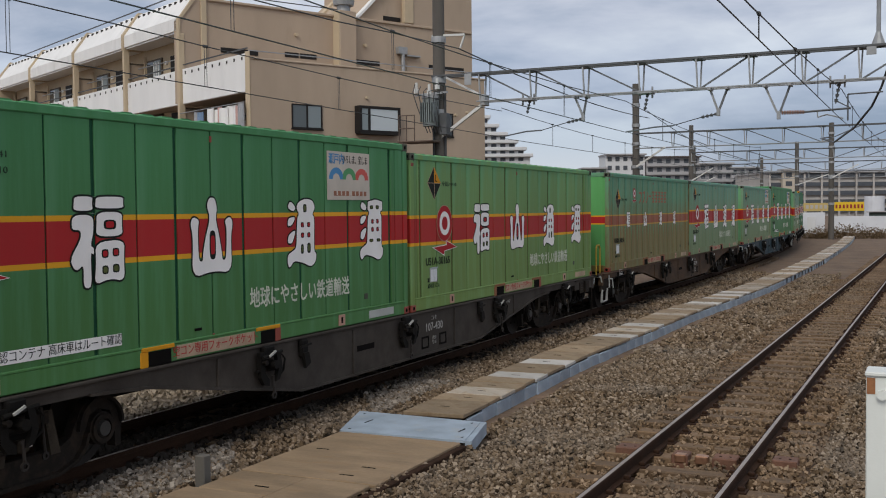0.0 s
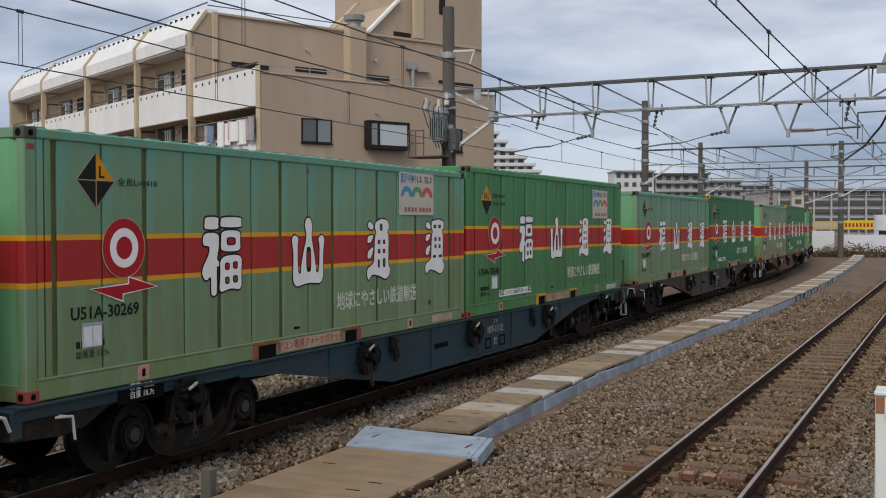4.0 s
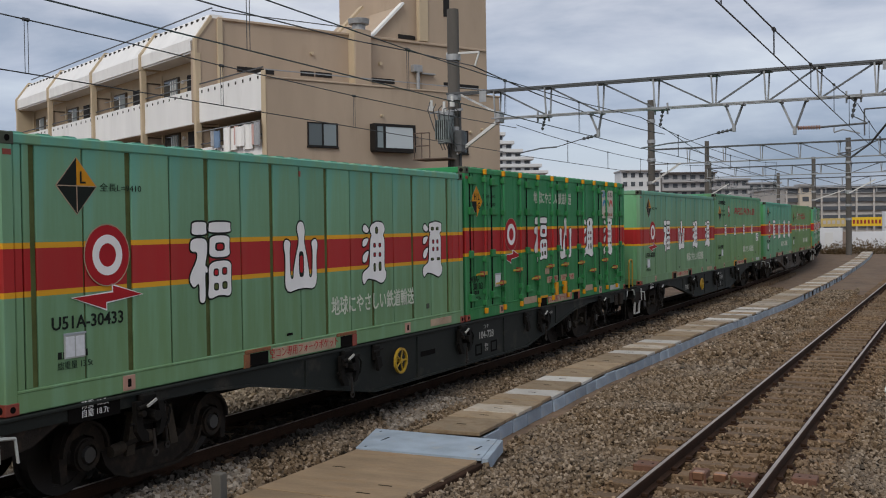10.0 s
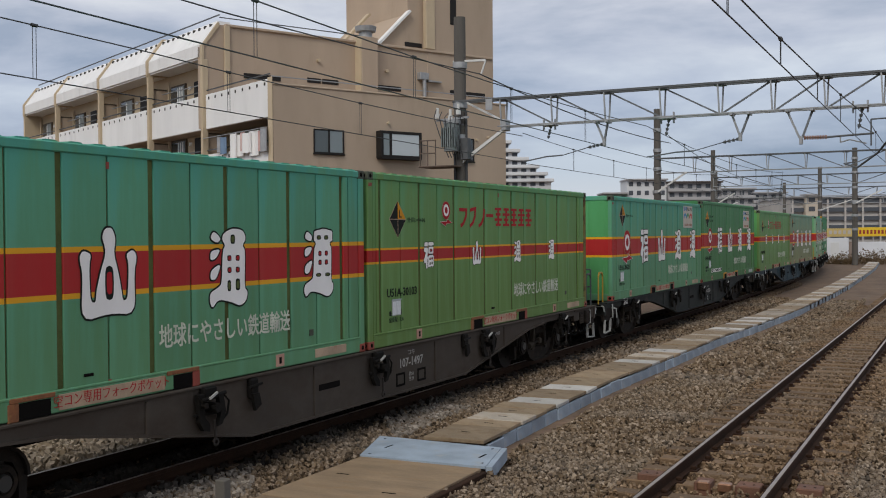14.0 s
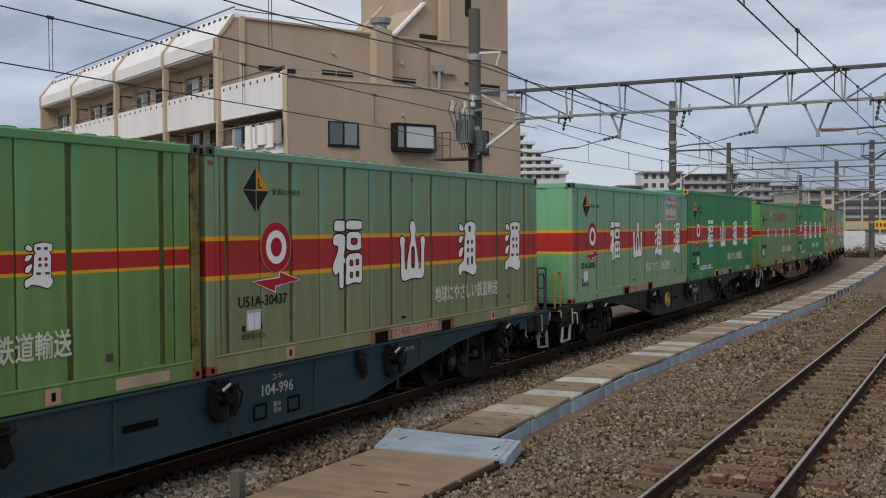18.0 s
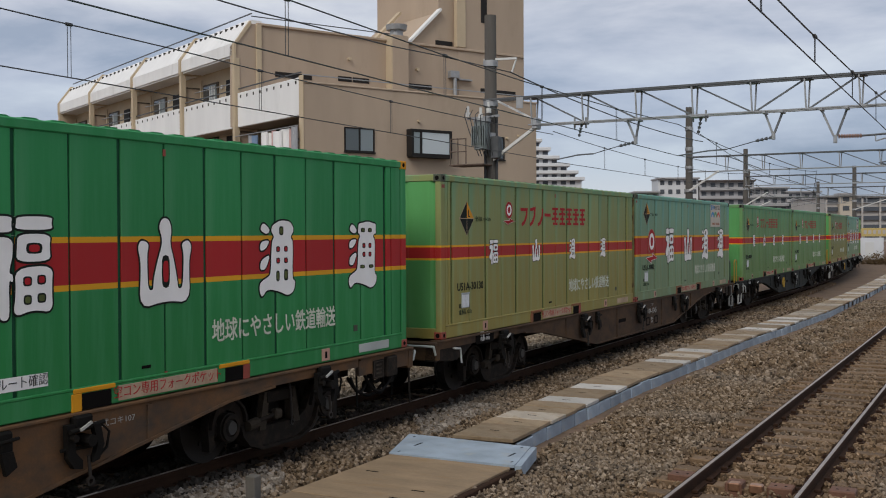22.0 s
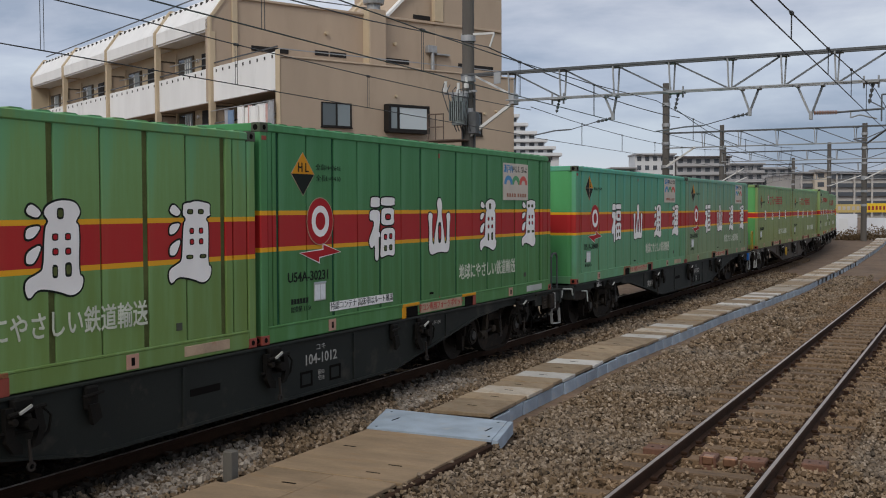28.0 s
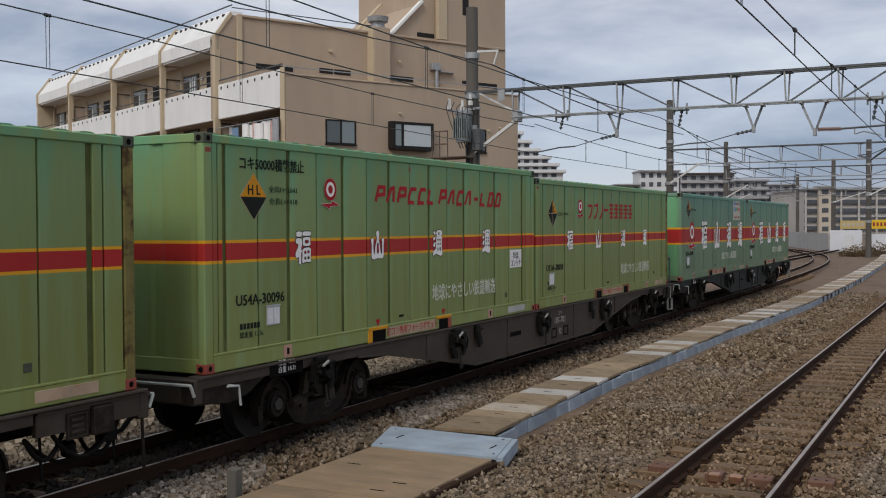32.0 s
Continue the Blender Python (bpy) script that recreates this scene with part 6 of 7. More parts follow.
    if "rust" not in mat.name:
        words("slogan", c, "地球にやさしい鉄道輸送", -h + (6.46 if not doors else 4.32), 0.545 if not doors else 2.135, 0.20 if not doors else 0.19, M_TEXTWORN, x + 0.003, 0.80)
    # ticks at the middle joint, a small dark vent and a drain plate
    if not doors:
        for z in (0.19, H - 0.19):
            piece("joint_tick", lambda: Shape().box(x, x + 0.006, -h + 4.575, -h + 4.615, z - 0.035, z + 0.035, 0.002), M_CASTRED, key=(round(z, 2),))
        piece("side_vent", lambda: Shape().box(x, x + 0.010, -h + 4.26, -h + 4.38, 0.285, 0.315, 0.003), M_DARK)
        piece("drain_plate", lambda: Shape().box(x, x + 0.008, -h + 8.05, -h + 8.14, 0.33, 0.41, 0.003), M_CASTDARK)
    if style == "parcel":
        for y0 in (-h + 3.66, -h + 5.66):
            piece("arrow_mark", lambda: Shape().prism([(y0 - 0.06, 0.30), (y0, 0.20), (y0 + 0.06, 0.30)], x, x + 0.004, "x"), M_TEXTRED, note="small red triangle", key=(round(y0, 2),))
    if not narrow:
        lift = 0.07 if hl else 0.0
        emblem(c, -h + (2.02 if doors else 1.25), 1.375 + lift, 0.30)
        signs(c, True, (3.57, 5.05, 6.58, 8.03) if doors else (2.82, 4.60, 6.43, 8.27), 1.247 + lift)
    else:
        emblem(c, -h + 2.47, 2.07 if style == "parcel" else 1.99, 0.145)
        signs(c, False, (1.86, 3.66, 5.47, 7.26), 1.33 if style == "parcel" else 1.28)
        if style == "parcel":
            # slanted red bands, one by one
            loops = ([(0.0, 0.0), (0.12, 1.0), (0.80, 1.0), (0.88, 0.52), (0.16, 0.44)], [(0.0, 0.0), (0.30, 0.92), (0.62, 1.0), (0.80, 0.0)], [(0.88, 1.0), (0.22, 1.0), (0.06, 0.5), (0.10, 0.0), (0.78, 0.0)], [(0.12, 1.0), (0.04, 0.04), (0.74, 0.0)], [(0.10, 0.48), (0.70, 0.48)], [(0.80, 1.0), (0.20, 1.0), (0.06, 0.0), (0.72, 0.0), (0.84, 0.90)])
            for k, g in enumerate((0, 1, 0, 2, 2, 3, 0, 1, 2, 1, 4, 3, 5, 5)):
                y0 = -h + 3.62 + 0.305 * k + (0.08 if k > 5 else 0.0) + (-0.03 if k > 10 else 0.0)
                piece("title_shape", lambda: ribbon(Shape(), [(u * 0.235 + v * 0.055, 1.94 + v * 0.20) for u, v in loops[g]], 0.056, x, x + 0.004), M_TEXTRED, key=(g,), m=Matrix.Translation((0, y0, 0)))
        else:
            # nine red shapes: three hooks, a dash and five combs of bars
            red = M_TEXTFADED if "rust" in mat.name else M_TEXTRED
            for k in range(9):
                def glyph():
                    if k == 3:
                        return Shape().box(x, x + 0.004, 0.0, 0.29, 1.90, 1.955)
                    if k < 3:
                        return ribbon(Shape(), [(0.0 if k == 0 else 0.06, 2.01), (0.27, 2.01 if k == 0 else 2.04), (0.25, 1.90), (0.16, 1.79), (0.05, 1.74)][k // 2:], 0.055, x, x + 0.004)
                    rows = ((0.02, 0.30), (0.06, 0.26), (0.0, 0.32), (0.05, 0.28)) if k % 2 else ((0.05, 0.27), (0.0, 0.32), (0.06, 0.26), (0.02, 0.30))
                    right, left = [], []
                    for q, (y0, y1) in enumerate(rows):
                        z0 = 1.745 + 0.093 * q
                        right += [(0.20, z0), (y1, z0), (y1, z0 + 0.046), (0.20, z0 + 0.046)]
                        left += [(0.13, z0), (y0, z0), (y0, z0 + 0.046), (0.13, z0 + 0.046)]
                    return Shape().prism(right + left[::-1], x, x + 0.004, "x")
                piece("title_shape", glyph, red, key=(k,), m=Matrix.Translation((0, -h + 2.98 + k * 0.362, 0)))
    if with_poster:
        poster(c, -h + (7.60 if doors else 7.07), 1.75, 0.85 if doors else 1.15)
    if plate:
        words("notice", piece("notice_plate", lambda: Shape().box(x, x + 0.004, -h + 1.47, -h + 3.12, 0.27, 0.39, 0.002), M_TEXTWHITE), "特認コンテナ 高床車はルート確認", -h + 2.3, 0.33, 0.085, M_TEXTDARK, x + 0.006, 0.95)
    if style == "parcel":
        words("notice", piece("notice_plate", lambda: Shape().box(x, x + 0.004, -h + 8.27, -h + 8.8, 0.84, 1.16, 0.002), M_TEXTWHITE, key=(2,)), "特認\nコンテナ", -h + 8.53, 0.98, 0.10, M_TEXTDARK, x + 0.006, 0.9)
        words("notice", c, "コキ50000積載禁止", -h + 1.25, 2.31, 0.12, M_TEXTDARK, x + 0.003, 0.95)
    if doors:
        bars = (0.77, 1.61, 2.43, 3.37, 4.17, 5.07, 6.13, 6.93, 7.85, 8.62)
        for k, yb in enumerate(bars):
            at = Matrix.Translation((0, -h + yb, 0))
            rod = piece("lock_bar", lambda: Shape().rod((SX + 0.03, 0, 0.10), (SX + 0.03, 0, H - 0.06), 0.022, 8), m=at)
            for z in (0.22, 0.42, 0.98, 1.80, H - 0.24):
                piece("bar_bracket", lambda: Shape().box(SX - 0.02, SX + 0.058, -0.05, 0.05, 0, 0.09, 0.008), mat, rod, m=Matrix.Translation((0, 0, z)))
            for z in (0.125, H - 0.06):
                piece("bar_cam", lambda: Shape().box(SX, SX + 0.06, -0.035, 0.035, -0.05, 0.05, 0.012), M_ORANGE, rod, m=Matrix.Translation((0, 0, z)))
            grip = piece("handle", lambda: Shape().prism([(-0.42, 0.0), (-0.40, 0.03), (-0.06, 0.045), (0.0, 0.055), (0.0, -0.005), (-0.06, 0.0)], SX + 0.035, SX + 0.06, "x"), M_YELLOWPAINT, rod, m=Matrix.Translation((0, 0, 0.76 if k in (0, 2, 4, 5, 6, 8) else 0.56)))
            piece("handle_catch", lambda: Shape().box(SX - 0.01, SX + 0.065, -0.16, -0.12, -0.03, 0.06, 0.005), M_CASTRED, rod, m=Matrix.Translation((0, 0, 0.76 if k in (0, 2, 4, 5, 6, 8) else 0.56)))
        for k, yg in enumerate((0.20, 1.13, 2.83, 4.57, 5.87, 7.36, 9.03)):
            gap = piece("door_joint", lambda: Shape().box(SX - 0.03, SX - 0.003, -0.022, 0.022, 0.17, H - 0.10), M_DARK, m=Matrix.Translation((0, -h + yg, 0)))
            for z in (0.32, 1.06, 1.80, 2.32):
                piece("hinge", lambda: Shape().box(SX - 0.02, SX + 0.04, -0.075, 0.075, 0, 0.13, 0.012).box(SX - 0.02, SX + 0.03, 0.05, 0.23, 0.0, 0.04, 0.006), mat, gap, m=Matrix.Translation((0, 0, z)))
        piece("door_sill_joint", lambda: Shape().box(SX - 0.03, SX - 0.002, -h + 0.2, h - 0.2, 0.172, 0.195), M_DARK)
        for y0 in (-h + 4.27, -h + 4.80):
            piece("fork_guide", lambda: Shape().box(SX - 0.01, SX + 0.06, y0, y0 + 0.14, 0.17, 0.43, 0.01), M_ORANGE, key=(round(y0, 2),))
        for y0, w, z0 in ((3.90, 0.62, 0.44), (4.72, 0.83, 0.44), (2.60, 0.68, 0.10), (6.18, 0.62, 0.13), (3.80, 0.22, 0.62)):
            piece("notice_plate", lambda: Shape().box(x, x + (0.02 if z0 < 0.2 else 0.012), -h + y0, -h + y0 + w, z0, z0 + 0.125, 0.002), M_LABEL, key=(3, round(y0, 2)))
        words("notice", c, "空コン専用", -h + 4.21, 0.505, 0.08, M_TEXTRED, x + 0.014, 0.85)
        words("notice", c, "フォークポケット", -h + 5.13, 0.505, 0.08, M_TEXTRED, x + 0.014, 0.85)
    if style != "parcel":
        words("number", c, number, 0, 0, 0.135, M_TEXTDARK).matrix_basis = Matrix.LocRotScale((0.0, -h - 0.004, 2.02), Euler((0, 0, radians(-90))), None)
    return c


def wheelset(parent, y, piece):
    w = piece("wheelset", lambda: Shape().rod((-0.8, 0, 0), (0.8, 0, 0), 0.075, 10).rod((-GAUGE / 2 - 0.06, 0, 0), (-GAUGE / 2 + 0.06, 0, 0), 0.43, 28).rod((-GAUGE / 2 + 0.06, 0, 0), (-GAUGE / 2 + 0.095, 0, 0), 0.455, 28), M_IRON, parent, m=pose(0, y, 0.43))
    for sx in (1,):
        x = sx * GAUGE / 2

        def wheel():
            wh = Shape().rod((x - 0.06, 0, 0), (x + 0.06, 0, 0), 0.43, 28).rod((x - sx * 0.06, 0, 0), (x - sx * 0.095, 0, 0), 0.455, 28)
            wh.ring(x + sx * 0.058, x + sx * 0.07, 0, 0, 0.34, 0.43, 28)
            for k in range(6):
                a = k * math.pi / 3
                wh.rod((x + sx * 0.05, 0.22 * math.cos(a), 0.22 * math.sin(a)), (x + sx * 0.075, 0.22 * math.cos(a), 0.22 * math.sin(a)), 0.03, 6)
            return wh
        piece("wheel", wheel, M_TYRE, w, key=(sx,))
    return w


def bogie(parent, y, piece):
    b = piece("bogie", lambda: Shape().box(-0.80, 0.80, -0.22, 0.22, 0.42, 0.72, 0.03), M_IRON, parent, m=pose(0, y, 0))
    half = [(0.0, 0.33), (0.22, 0.33), (0.44, 0.35), (0.56, 0.41), (0.63, 0.54), (0.70, 0.66), (0.80, 0.735), (0.95, 0.755), (1.10, 0.735), (1.21, 0.66), (1.275, 0.48), (1.25, 0.20), (1.17, 0.20), (1.165, 0.47), (1.10, 0.585),
            (0.95, 0.63), (0.82, 0.585), (0.76, 0.45), (0.72, 0.30), (0.60, 0.185), (0.36, 0.105), (0.0, 0.095)]
    prof = half + [(-p, q) for p, q in half[::-1]][1:-1]
    x = 0.88
    frame_part = piece("side_frame", lambda: Shape().prism(prof, x - 0.05, x + 0.06, "x"), M_GEAR, b)
    # the rim that stands out along the pan of the side frame
    rim = [(-0.76, 0.42), (-0.71, 0.29), (-0.60, 0.175), (-0.36, 0.095), (0.36, 0.095), (0.60, 0.175), (0.71, 0.29), (0.76, 0.42)]
    piece("frame_rim", lambda: ribbon(Shape(), rim, 0.035, x - 0.05, x + 0.12), M_GEAR, frame_part)
    for sy in (-1, 1):
        arch = [(sy * (0.95 + 0.30 * math.cos(a)), 0.45 + 0.30 * math.sin(a)) for a in [math.pi * i / 10 for i in range(11)]]
        piece("hood_rim", lambda: ribbon(Shape(), arch, 0.03, x - 0.05, x + 0.11), M_GEAR, frame_part, key=(sy,))
        box = piece("axle_box", lambda: Shape().rod((x - 0.10, sy * 0.95, 0.43), (x + 0.10, sy * 0.95, 0.43), 0.17, 20).box(x - 0.08, x + 0.05, sy * 0.95 - 0.20, sy * 0.95 + 0.20, 0.34, 0.52, 0.03).ring(x + 0.10, x + 0.13, sy * 0.95, 0.43, 0.105, 0.15, 20), M_GEAR, b, key=(sy,))
        cap = piece("end_cap", lambda: Shape().rod((x + 0.09, sy * 0.95, 0.43), (x + 0.145, sy * 0.95, 0.43), 0.088, 16, 0.075), M_CAP, box, key=(sy,))
    # bolster, its leaning guide plates, the brake pull rod with its pale end
    piece("bolster_end", lambda: Shape().box(0.70, 0.98, -0.27, 0.27, 0.60, 0.74, 0.02), M_GEAR, b)
    # the guide plates are paler: light on them is put into the colour
    for sy in (-1, 1):
        piece("guide_plate", lambda: Shape().prism([(sy * 0.20, 0.74), (sy * 0.30, 0.74), (sy * 0.40, 0.30), (sy * 0.28, 0.30)], x - 0.02, x + 0.09, "x"), M_GEARPALE, b, "dusty leaning plate", key=(sy,))
    pull = piece("pull_rod", lambda: Shape().rod((x + 0.10, -0.62, 0.40), (x + 0.10, -0.12, 0.46), 0.026, 8), M_GEAR, b)
    piece("rod_end", lambda: Shape().rod((x + 0.10, -0.64, 0.395), (x + 0.10, -0.46, 0.415), 0.062, 10).box(x + 0.05, x + 0.15, -0.16, -0.02, 0.40, 0.52, 0.02), M_GEARPALE, pull)
    piece("brake_hanger", lambda: Shape().bar((x - 0.02, 0.30, 0.70), (x - 0.02, 0.46, 0.24), 0.07, 0.04).bar((x - 0.02, -0.30, 0.70), (x - 0.02, -0.46, 0.24), 0.07, 0.04), M_IRON, b)
    piece("safety_chain", lambda: Shape().rod((x + 0.16, 0.1, 0.80), (x + 0.16, 0.14, 0.36), 0.014, 6).ring(x + 0.15, x + 0.17, 0.14, 0.33, 0.02, 0.04, 10), M_TYRE, b)
    for sy in (-0.95, 0.95):
        wheelset(b, sy, piece)
    return b


def trailing_end(w, piece, number):
    """Shallow sill with boxes on it and brake hoses hanging below, open to the track."""
    piece("end_sill", lambda: Shape().box(1.17, 1.235, 8.45, 9.86, 0.74, 0.955, 0.008).box(1.10, 1.26, 8.45, 9.86, 0.945, 0.965), note="shallow end sill")
    fp = piece("framed_plate", lambda: Shape().box(1.236, 1.250, 8.78, 9.06, 0.66, 0.91, 0.004), M_GEAR)

    def lines():
        sh = Shape().box(1.250, 1.253, 8.80, 9.04, 0.885, 0.895).box(1.250, 1.253, 8.80, 9.04, 0.675, 0.685).box(1.250, 1.253, 8.80, 8.81, 0.685, 0.885).box(1.250, 1.253, 9.03, 9.04, 0.685, 0.885)
        for k in range(3):
            sh.box(1.250, 1.253, 8.85, 8.99, 0.72 + 0.055 * k, 0.745 + 0.055 * k)
        return sh
    piece("plate_frame", lines, M_GEARPALE, fp, "thin pale frame with three bars")
    blue = number == "104-2352"
    piece("valve_box", lambda: Shape().box(1.15, 1.30, 9.08, 9.34, 0.66, 0.93, 0.015), M_BLUEBOX if blue else M_GEAR, note="blue box" if blue else "", key=(blue,))

    def hoses():
        sh = Shape()
        for x, y0, y1, z, low in ((1.12, 8.42, 8.86, 0.72, 0.50), (1.16, 8.70, 9.45, 0.72, 0.46), (1.02, 8.50, 9.60, 0.70, 0.40), (0.90, 9.20, 9.80, 0.72, 0.36)):
            n = 10
            sh.tube([(x, y0 + (y1 - y0) * k / n, z - (z - low) * (1 - (2 * k / n - 1) ** 2)) for k in range(n + 1)], 0.022, 6)
        for y, low in ((8.62, 0.30), (9.30, 0.44), (9.52, 0.34)):
            sh.rod((1.08, y, 0.74), (1.07, y + 0.03, low), 0.014, 6)
        return sh.box(0.95, 1.12, 9.40, 9.56, 0.52, 0.72, 0.02).box(0.92, 1.06, 8.98, 9.10, 0.44, 0.60, 0.03)
    piece("brake_hoses", hoses, M_IRON, note="black brake hoses and cocks")
    piece("release_rod", lambda: Shape().rod((1.20, 9.80, 0.74), (1.22, 9.80, 0.20), 0.016, 6), M_GEAR)


def wagon(label, number, body, lead, handwheel, humped):
    """A flat container wagon; its space: the middle between the couplers at rail height, y away from the leading end.
    lead: the end platform with its rails and steps is at the leading end."""
    w = thing("container_wagon", label, "flat wagon", "container wagons of the train")

    def piece(name, make, mt=body, parent=w, note="", m=None, key=()):
        return part(name, shared((name, "wagon", *key), make, mt), mt, parent, note, m=m)

    for sx in (-1, 1):
        prof = [(-9.8, 0.98), (-9.8, 0.87), (-6.6, 0.86), (-5.8, 0.81), (-2.9, 0.32), (2.9, 0.32), (5.8, 0.81), (6.6, 0.86), (8.4, 0.87), (8.4, 0.98)]
        piece("side_sill", lambda: Shape().prism(prof, sx * 1.20, sx * 1.255, "x"), key=(sx,))
        piece("sill_flange", lambda: Shape().box(sx * 1.10, sx * 1.29, -9.8, 9.8, 0.975, 1.005, 0.006), key=(sx,))
        if sx < 0:
            continue
        piece("belly_flange", lambda: Shape().prism([(-6.6, 0.875), (-6.6, 0.845), (-5.8, 0.79), (-2.9, 0.295), (2.9, 0.295), (5.8, 0.79), (6.6, 0.845), (6.6, 0.875), (5.8, 0.82), (2.9, 0.325), (-2.9, 0.325), (-5.8, 0.82)], sx * 1.16, sx * 1.285, "x"), key=(sx,))
        for y in (-4.6, -1.55, 1.85, 4.6):
            piece("stiffener", lambda: Shape().box(sx * 1.25, sx * 1.275, y - 0.03, y + 0.03, 0.60 if abs(y) > 4 else 0.31, 0.95, 0.004), key=(sx, y))
    piece("deck", lambda: Shape().box(-1.18, 1.18, -9.75, 9.75, 0.90, 0.945), M_IRON)
    piece("centre_sill", lambda: Shape().box(-0.3, 0.3, -9.6, 9.6, 0.55, 0.90), M_IRON)
    # twist locks and lashing gear hung on the sill
    for y in (-7.55, -3.70, -0.02, 3.70, 7.55):
        def gear_shape():
            sh = Shape().box(1.25, 1.34, -0.10, 0.12, 0.84, 0.985, 0.02).rod((1.37, -0.19, 0.86), (1.37, 0.21, 0.90), 0.022, 8).rod((1.31, -0.24, 0.70), (1.31, 0.25, 0.68), 0.018, 8)
            sh.prism([(-0.20, 0.92), (-0.11, 0.92), (-0.10, 0.66), (-0.02, 0.58), (-0.02, 0.50), (-0.12, 0.52), (-0.19, 0.62)], 1.29, 1.345, "x")
            sh.prism([(0.06, 0.90), (0.15, 0.88), (0.19, 0.70), (0.13, 0.57), (0.05, 0.55), (0.09, 0.64), (0.11, 0.72)], 1.34, 1.395, "x")
            sh.rod((1.25, 0.02, 0.76), (1.43, 0.02, 0.76), 0.055, 10).rod((1.27, -0.14, 0.80), (1.40, -0.14, 0.80), 0.035, 8)
            return sh.tube([(1.37, 0.18, 0.88), (1.38, 0.26, 0.80), (1.37, 0.24, 0.66), (1.36, 0.16, 0.60)], 0.014, 6)
        gear = piece("lock_gear", gear_shape, M_IRON, m=Matrix.Translation((0, y, 0)))
        piece("hanging_link", lambda: Shape().rod((1.36, 0.03, 0.62), (1.36, 0.05, 0.42), 0.016, 6).ring(1.35, 1.37, 0.05, 0.38, 0.025, 0.045, 10), M_TYRE, gear)
        piece("white_lever", lambda: Shape().bar((1.405, -0.10, 0.87), (1.405, 0.03, 0.925), 0.02, 0.024), M_STEP, gear)
    for y in (-2.88, 2.88):
        piece("small_lock", lambda: Shape().box(1.25, 1.32, -0.08, 0.08, 0.74, 0.97, 0.02).prism([(-0.07, 0.80), (0.05, 0.80), (0.09, 0.66), (-0.02, 0.60)], 1.30, 1.345, "x").rod((1.33, -0.14, 0.88), (1.33, 0.12, 0.90), 0.016, 6), M_IRON, m=Matrix.Translation((0, y, 0)))
    for y in (0.72, 1.38):
        piece("inspection_frame", lambda: Shape().box(1.253, 1.262, -0.13, -0.10, 0.40, 0.58).box(1.253, 1.262, 0.10, 0.13, 0.40, 0.58).box(1.253, 1.262, -0.13, 0.13, 0.56, 0.59).box(1.253, 1.262, -0.13, 0.13, 0.395, 0.425), M_DARK, m=Matrix.Translation((0, y, 0)))
    words("wagon_number", w, number, 1.05, 0.72, 0.135, M_TEXTDIM, 1.258, 1.1)
    words("series_mark", w, "コキ", 1.05, 0.86, 0.07, M_TEXTDIM, 1.258, 1.3)
    words("load_mark", w, "積50\n空18", 1.05, 0.50, 0.055, M_TEXTDIM, 1.258)
    words("weight_mark", piece("weight_plate", lambda: Shape().box(1.258, 1.264, -8.55, -7.88, 0.83, 0.99), M_DARK), "荷重 40.5t\n自重 18.7t", -8.215, 0.94, 0.062, M_TEXTWHITE, 1.266)
    if humped:
        words("shunting_mark", w, "突放禁止", -3.9, 0.66, 0.13, M_TEXTDIM, 1.258, 1.1)
    words("type_mark", w, "形式コキ" + number[:3], 4.15, 0.85, 0.06, M_TEXTDIM, 1.258, 1.2)
    if body.name == "wagon_rust":
        def slants():
            sh = Shape()
            for k, (a, b) in enumerate(((0.0, 0.16), (0.20, 0.42), (0.46, 0.60))):
                sh.prism([(-2.02 + a, 0.64), (-2.02 + b, 0.64), (-1.94 + b, 0.84), (-1.94 + a, 0.84)], 1.255, 1.259, "x")
            return sh
        piece("slanted_bars", slants, M_TEXTDIM, note="silver-grey slanted bars")
    piece("oval_hole", lambda: Shape().box(1.25, 1.259, -1.45, -0.95, 0.62, 0.70, 0.003), M_DARK)
    if handwheel:
        hw = piece("hand_wheel", lambda: Shape().ring(1.30, 1.335, -2.2, 0.66, 0.16, 0.19, 22), M_YELLOWPAINT, note="yellow brake hand wheel")

        def spokes():
            sp = Shape()
            for k in range(5):
                a = k * 2 * math.pi / 5
                sp.rod((1.315, -2.2, 0.66), (1.315, -2.2 + 0.17 * math.cos(a), 0.66 + 0.17 * math.sin(a)), 0.014, 6)
            return sp.rod((1.25, -2.2, 0.66), (1.34, -2.2, 0.66), 0.035, 8)
        piece("spokes", spokes, M_YELLOWPAINT, hw)
    for sy in (-1, 1):
        piece("end_beam", lambda: Shape().box(-1.25, 1.25, sy * 9.72, sy * 9.86, 0.70, 0.985, 0.02), key=(sy,))
        if sy < 0:
            piece("end_plate", lambda: Shape().prism([(-9.86, 0.955), (-9.86, 0.70), (-9.25, 0.655), (-8.95, 0.70), (-8.62, 0.86), (-8.62, 0.955)], 1.06, 1.235, "x"), M_GEAR)
            piece("corner_lever", lambda: Shape().rod((1.24, -9.30, 0.85), (1.33, -9.30, 0.85), 0.016, 6).rod((1.33, -9.42, 0.86), (1.33, -9.22, 0.84), 0.014, 6).rod((1.33, -9.22, 0.84), (1.34, -9.20, 0.62), 0.014, 6), M_GREY)
        else:
            trailing_end(w, piece, number)
        piece("coupler", lambda: Shape().box(-0.10, 0.10, sy * 9.8, sy * 10.1, 0.78, 0.98, 0.02).box(-0.17, 0.17, sy * 10.03, sy * 10.19, 0.74, 1.02, 0.04), M_IRON, key=(sy,))

        def hose():
            sh = Shape()
            pts = [(0.45, sy * 9.86, 0.72), (0.45, sy * 9.98, 0.54), (0.42, sy * 10.08, 0.42), (0.40, sy * 10.19, 0.40)]
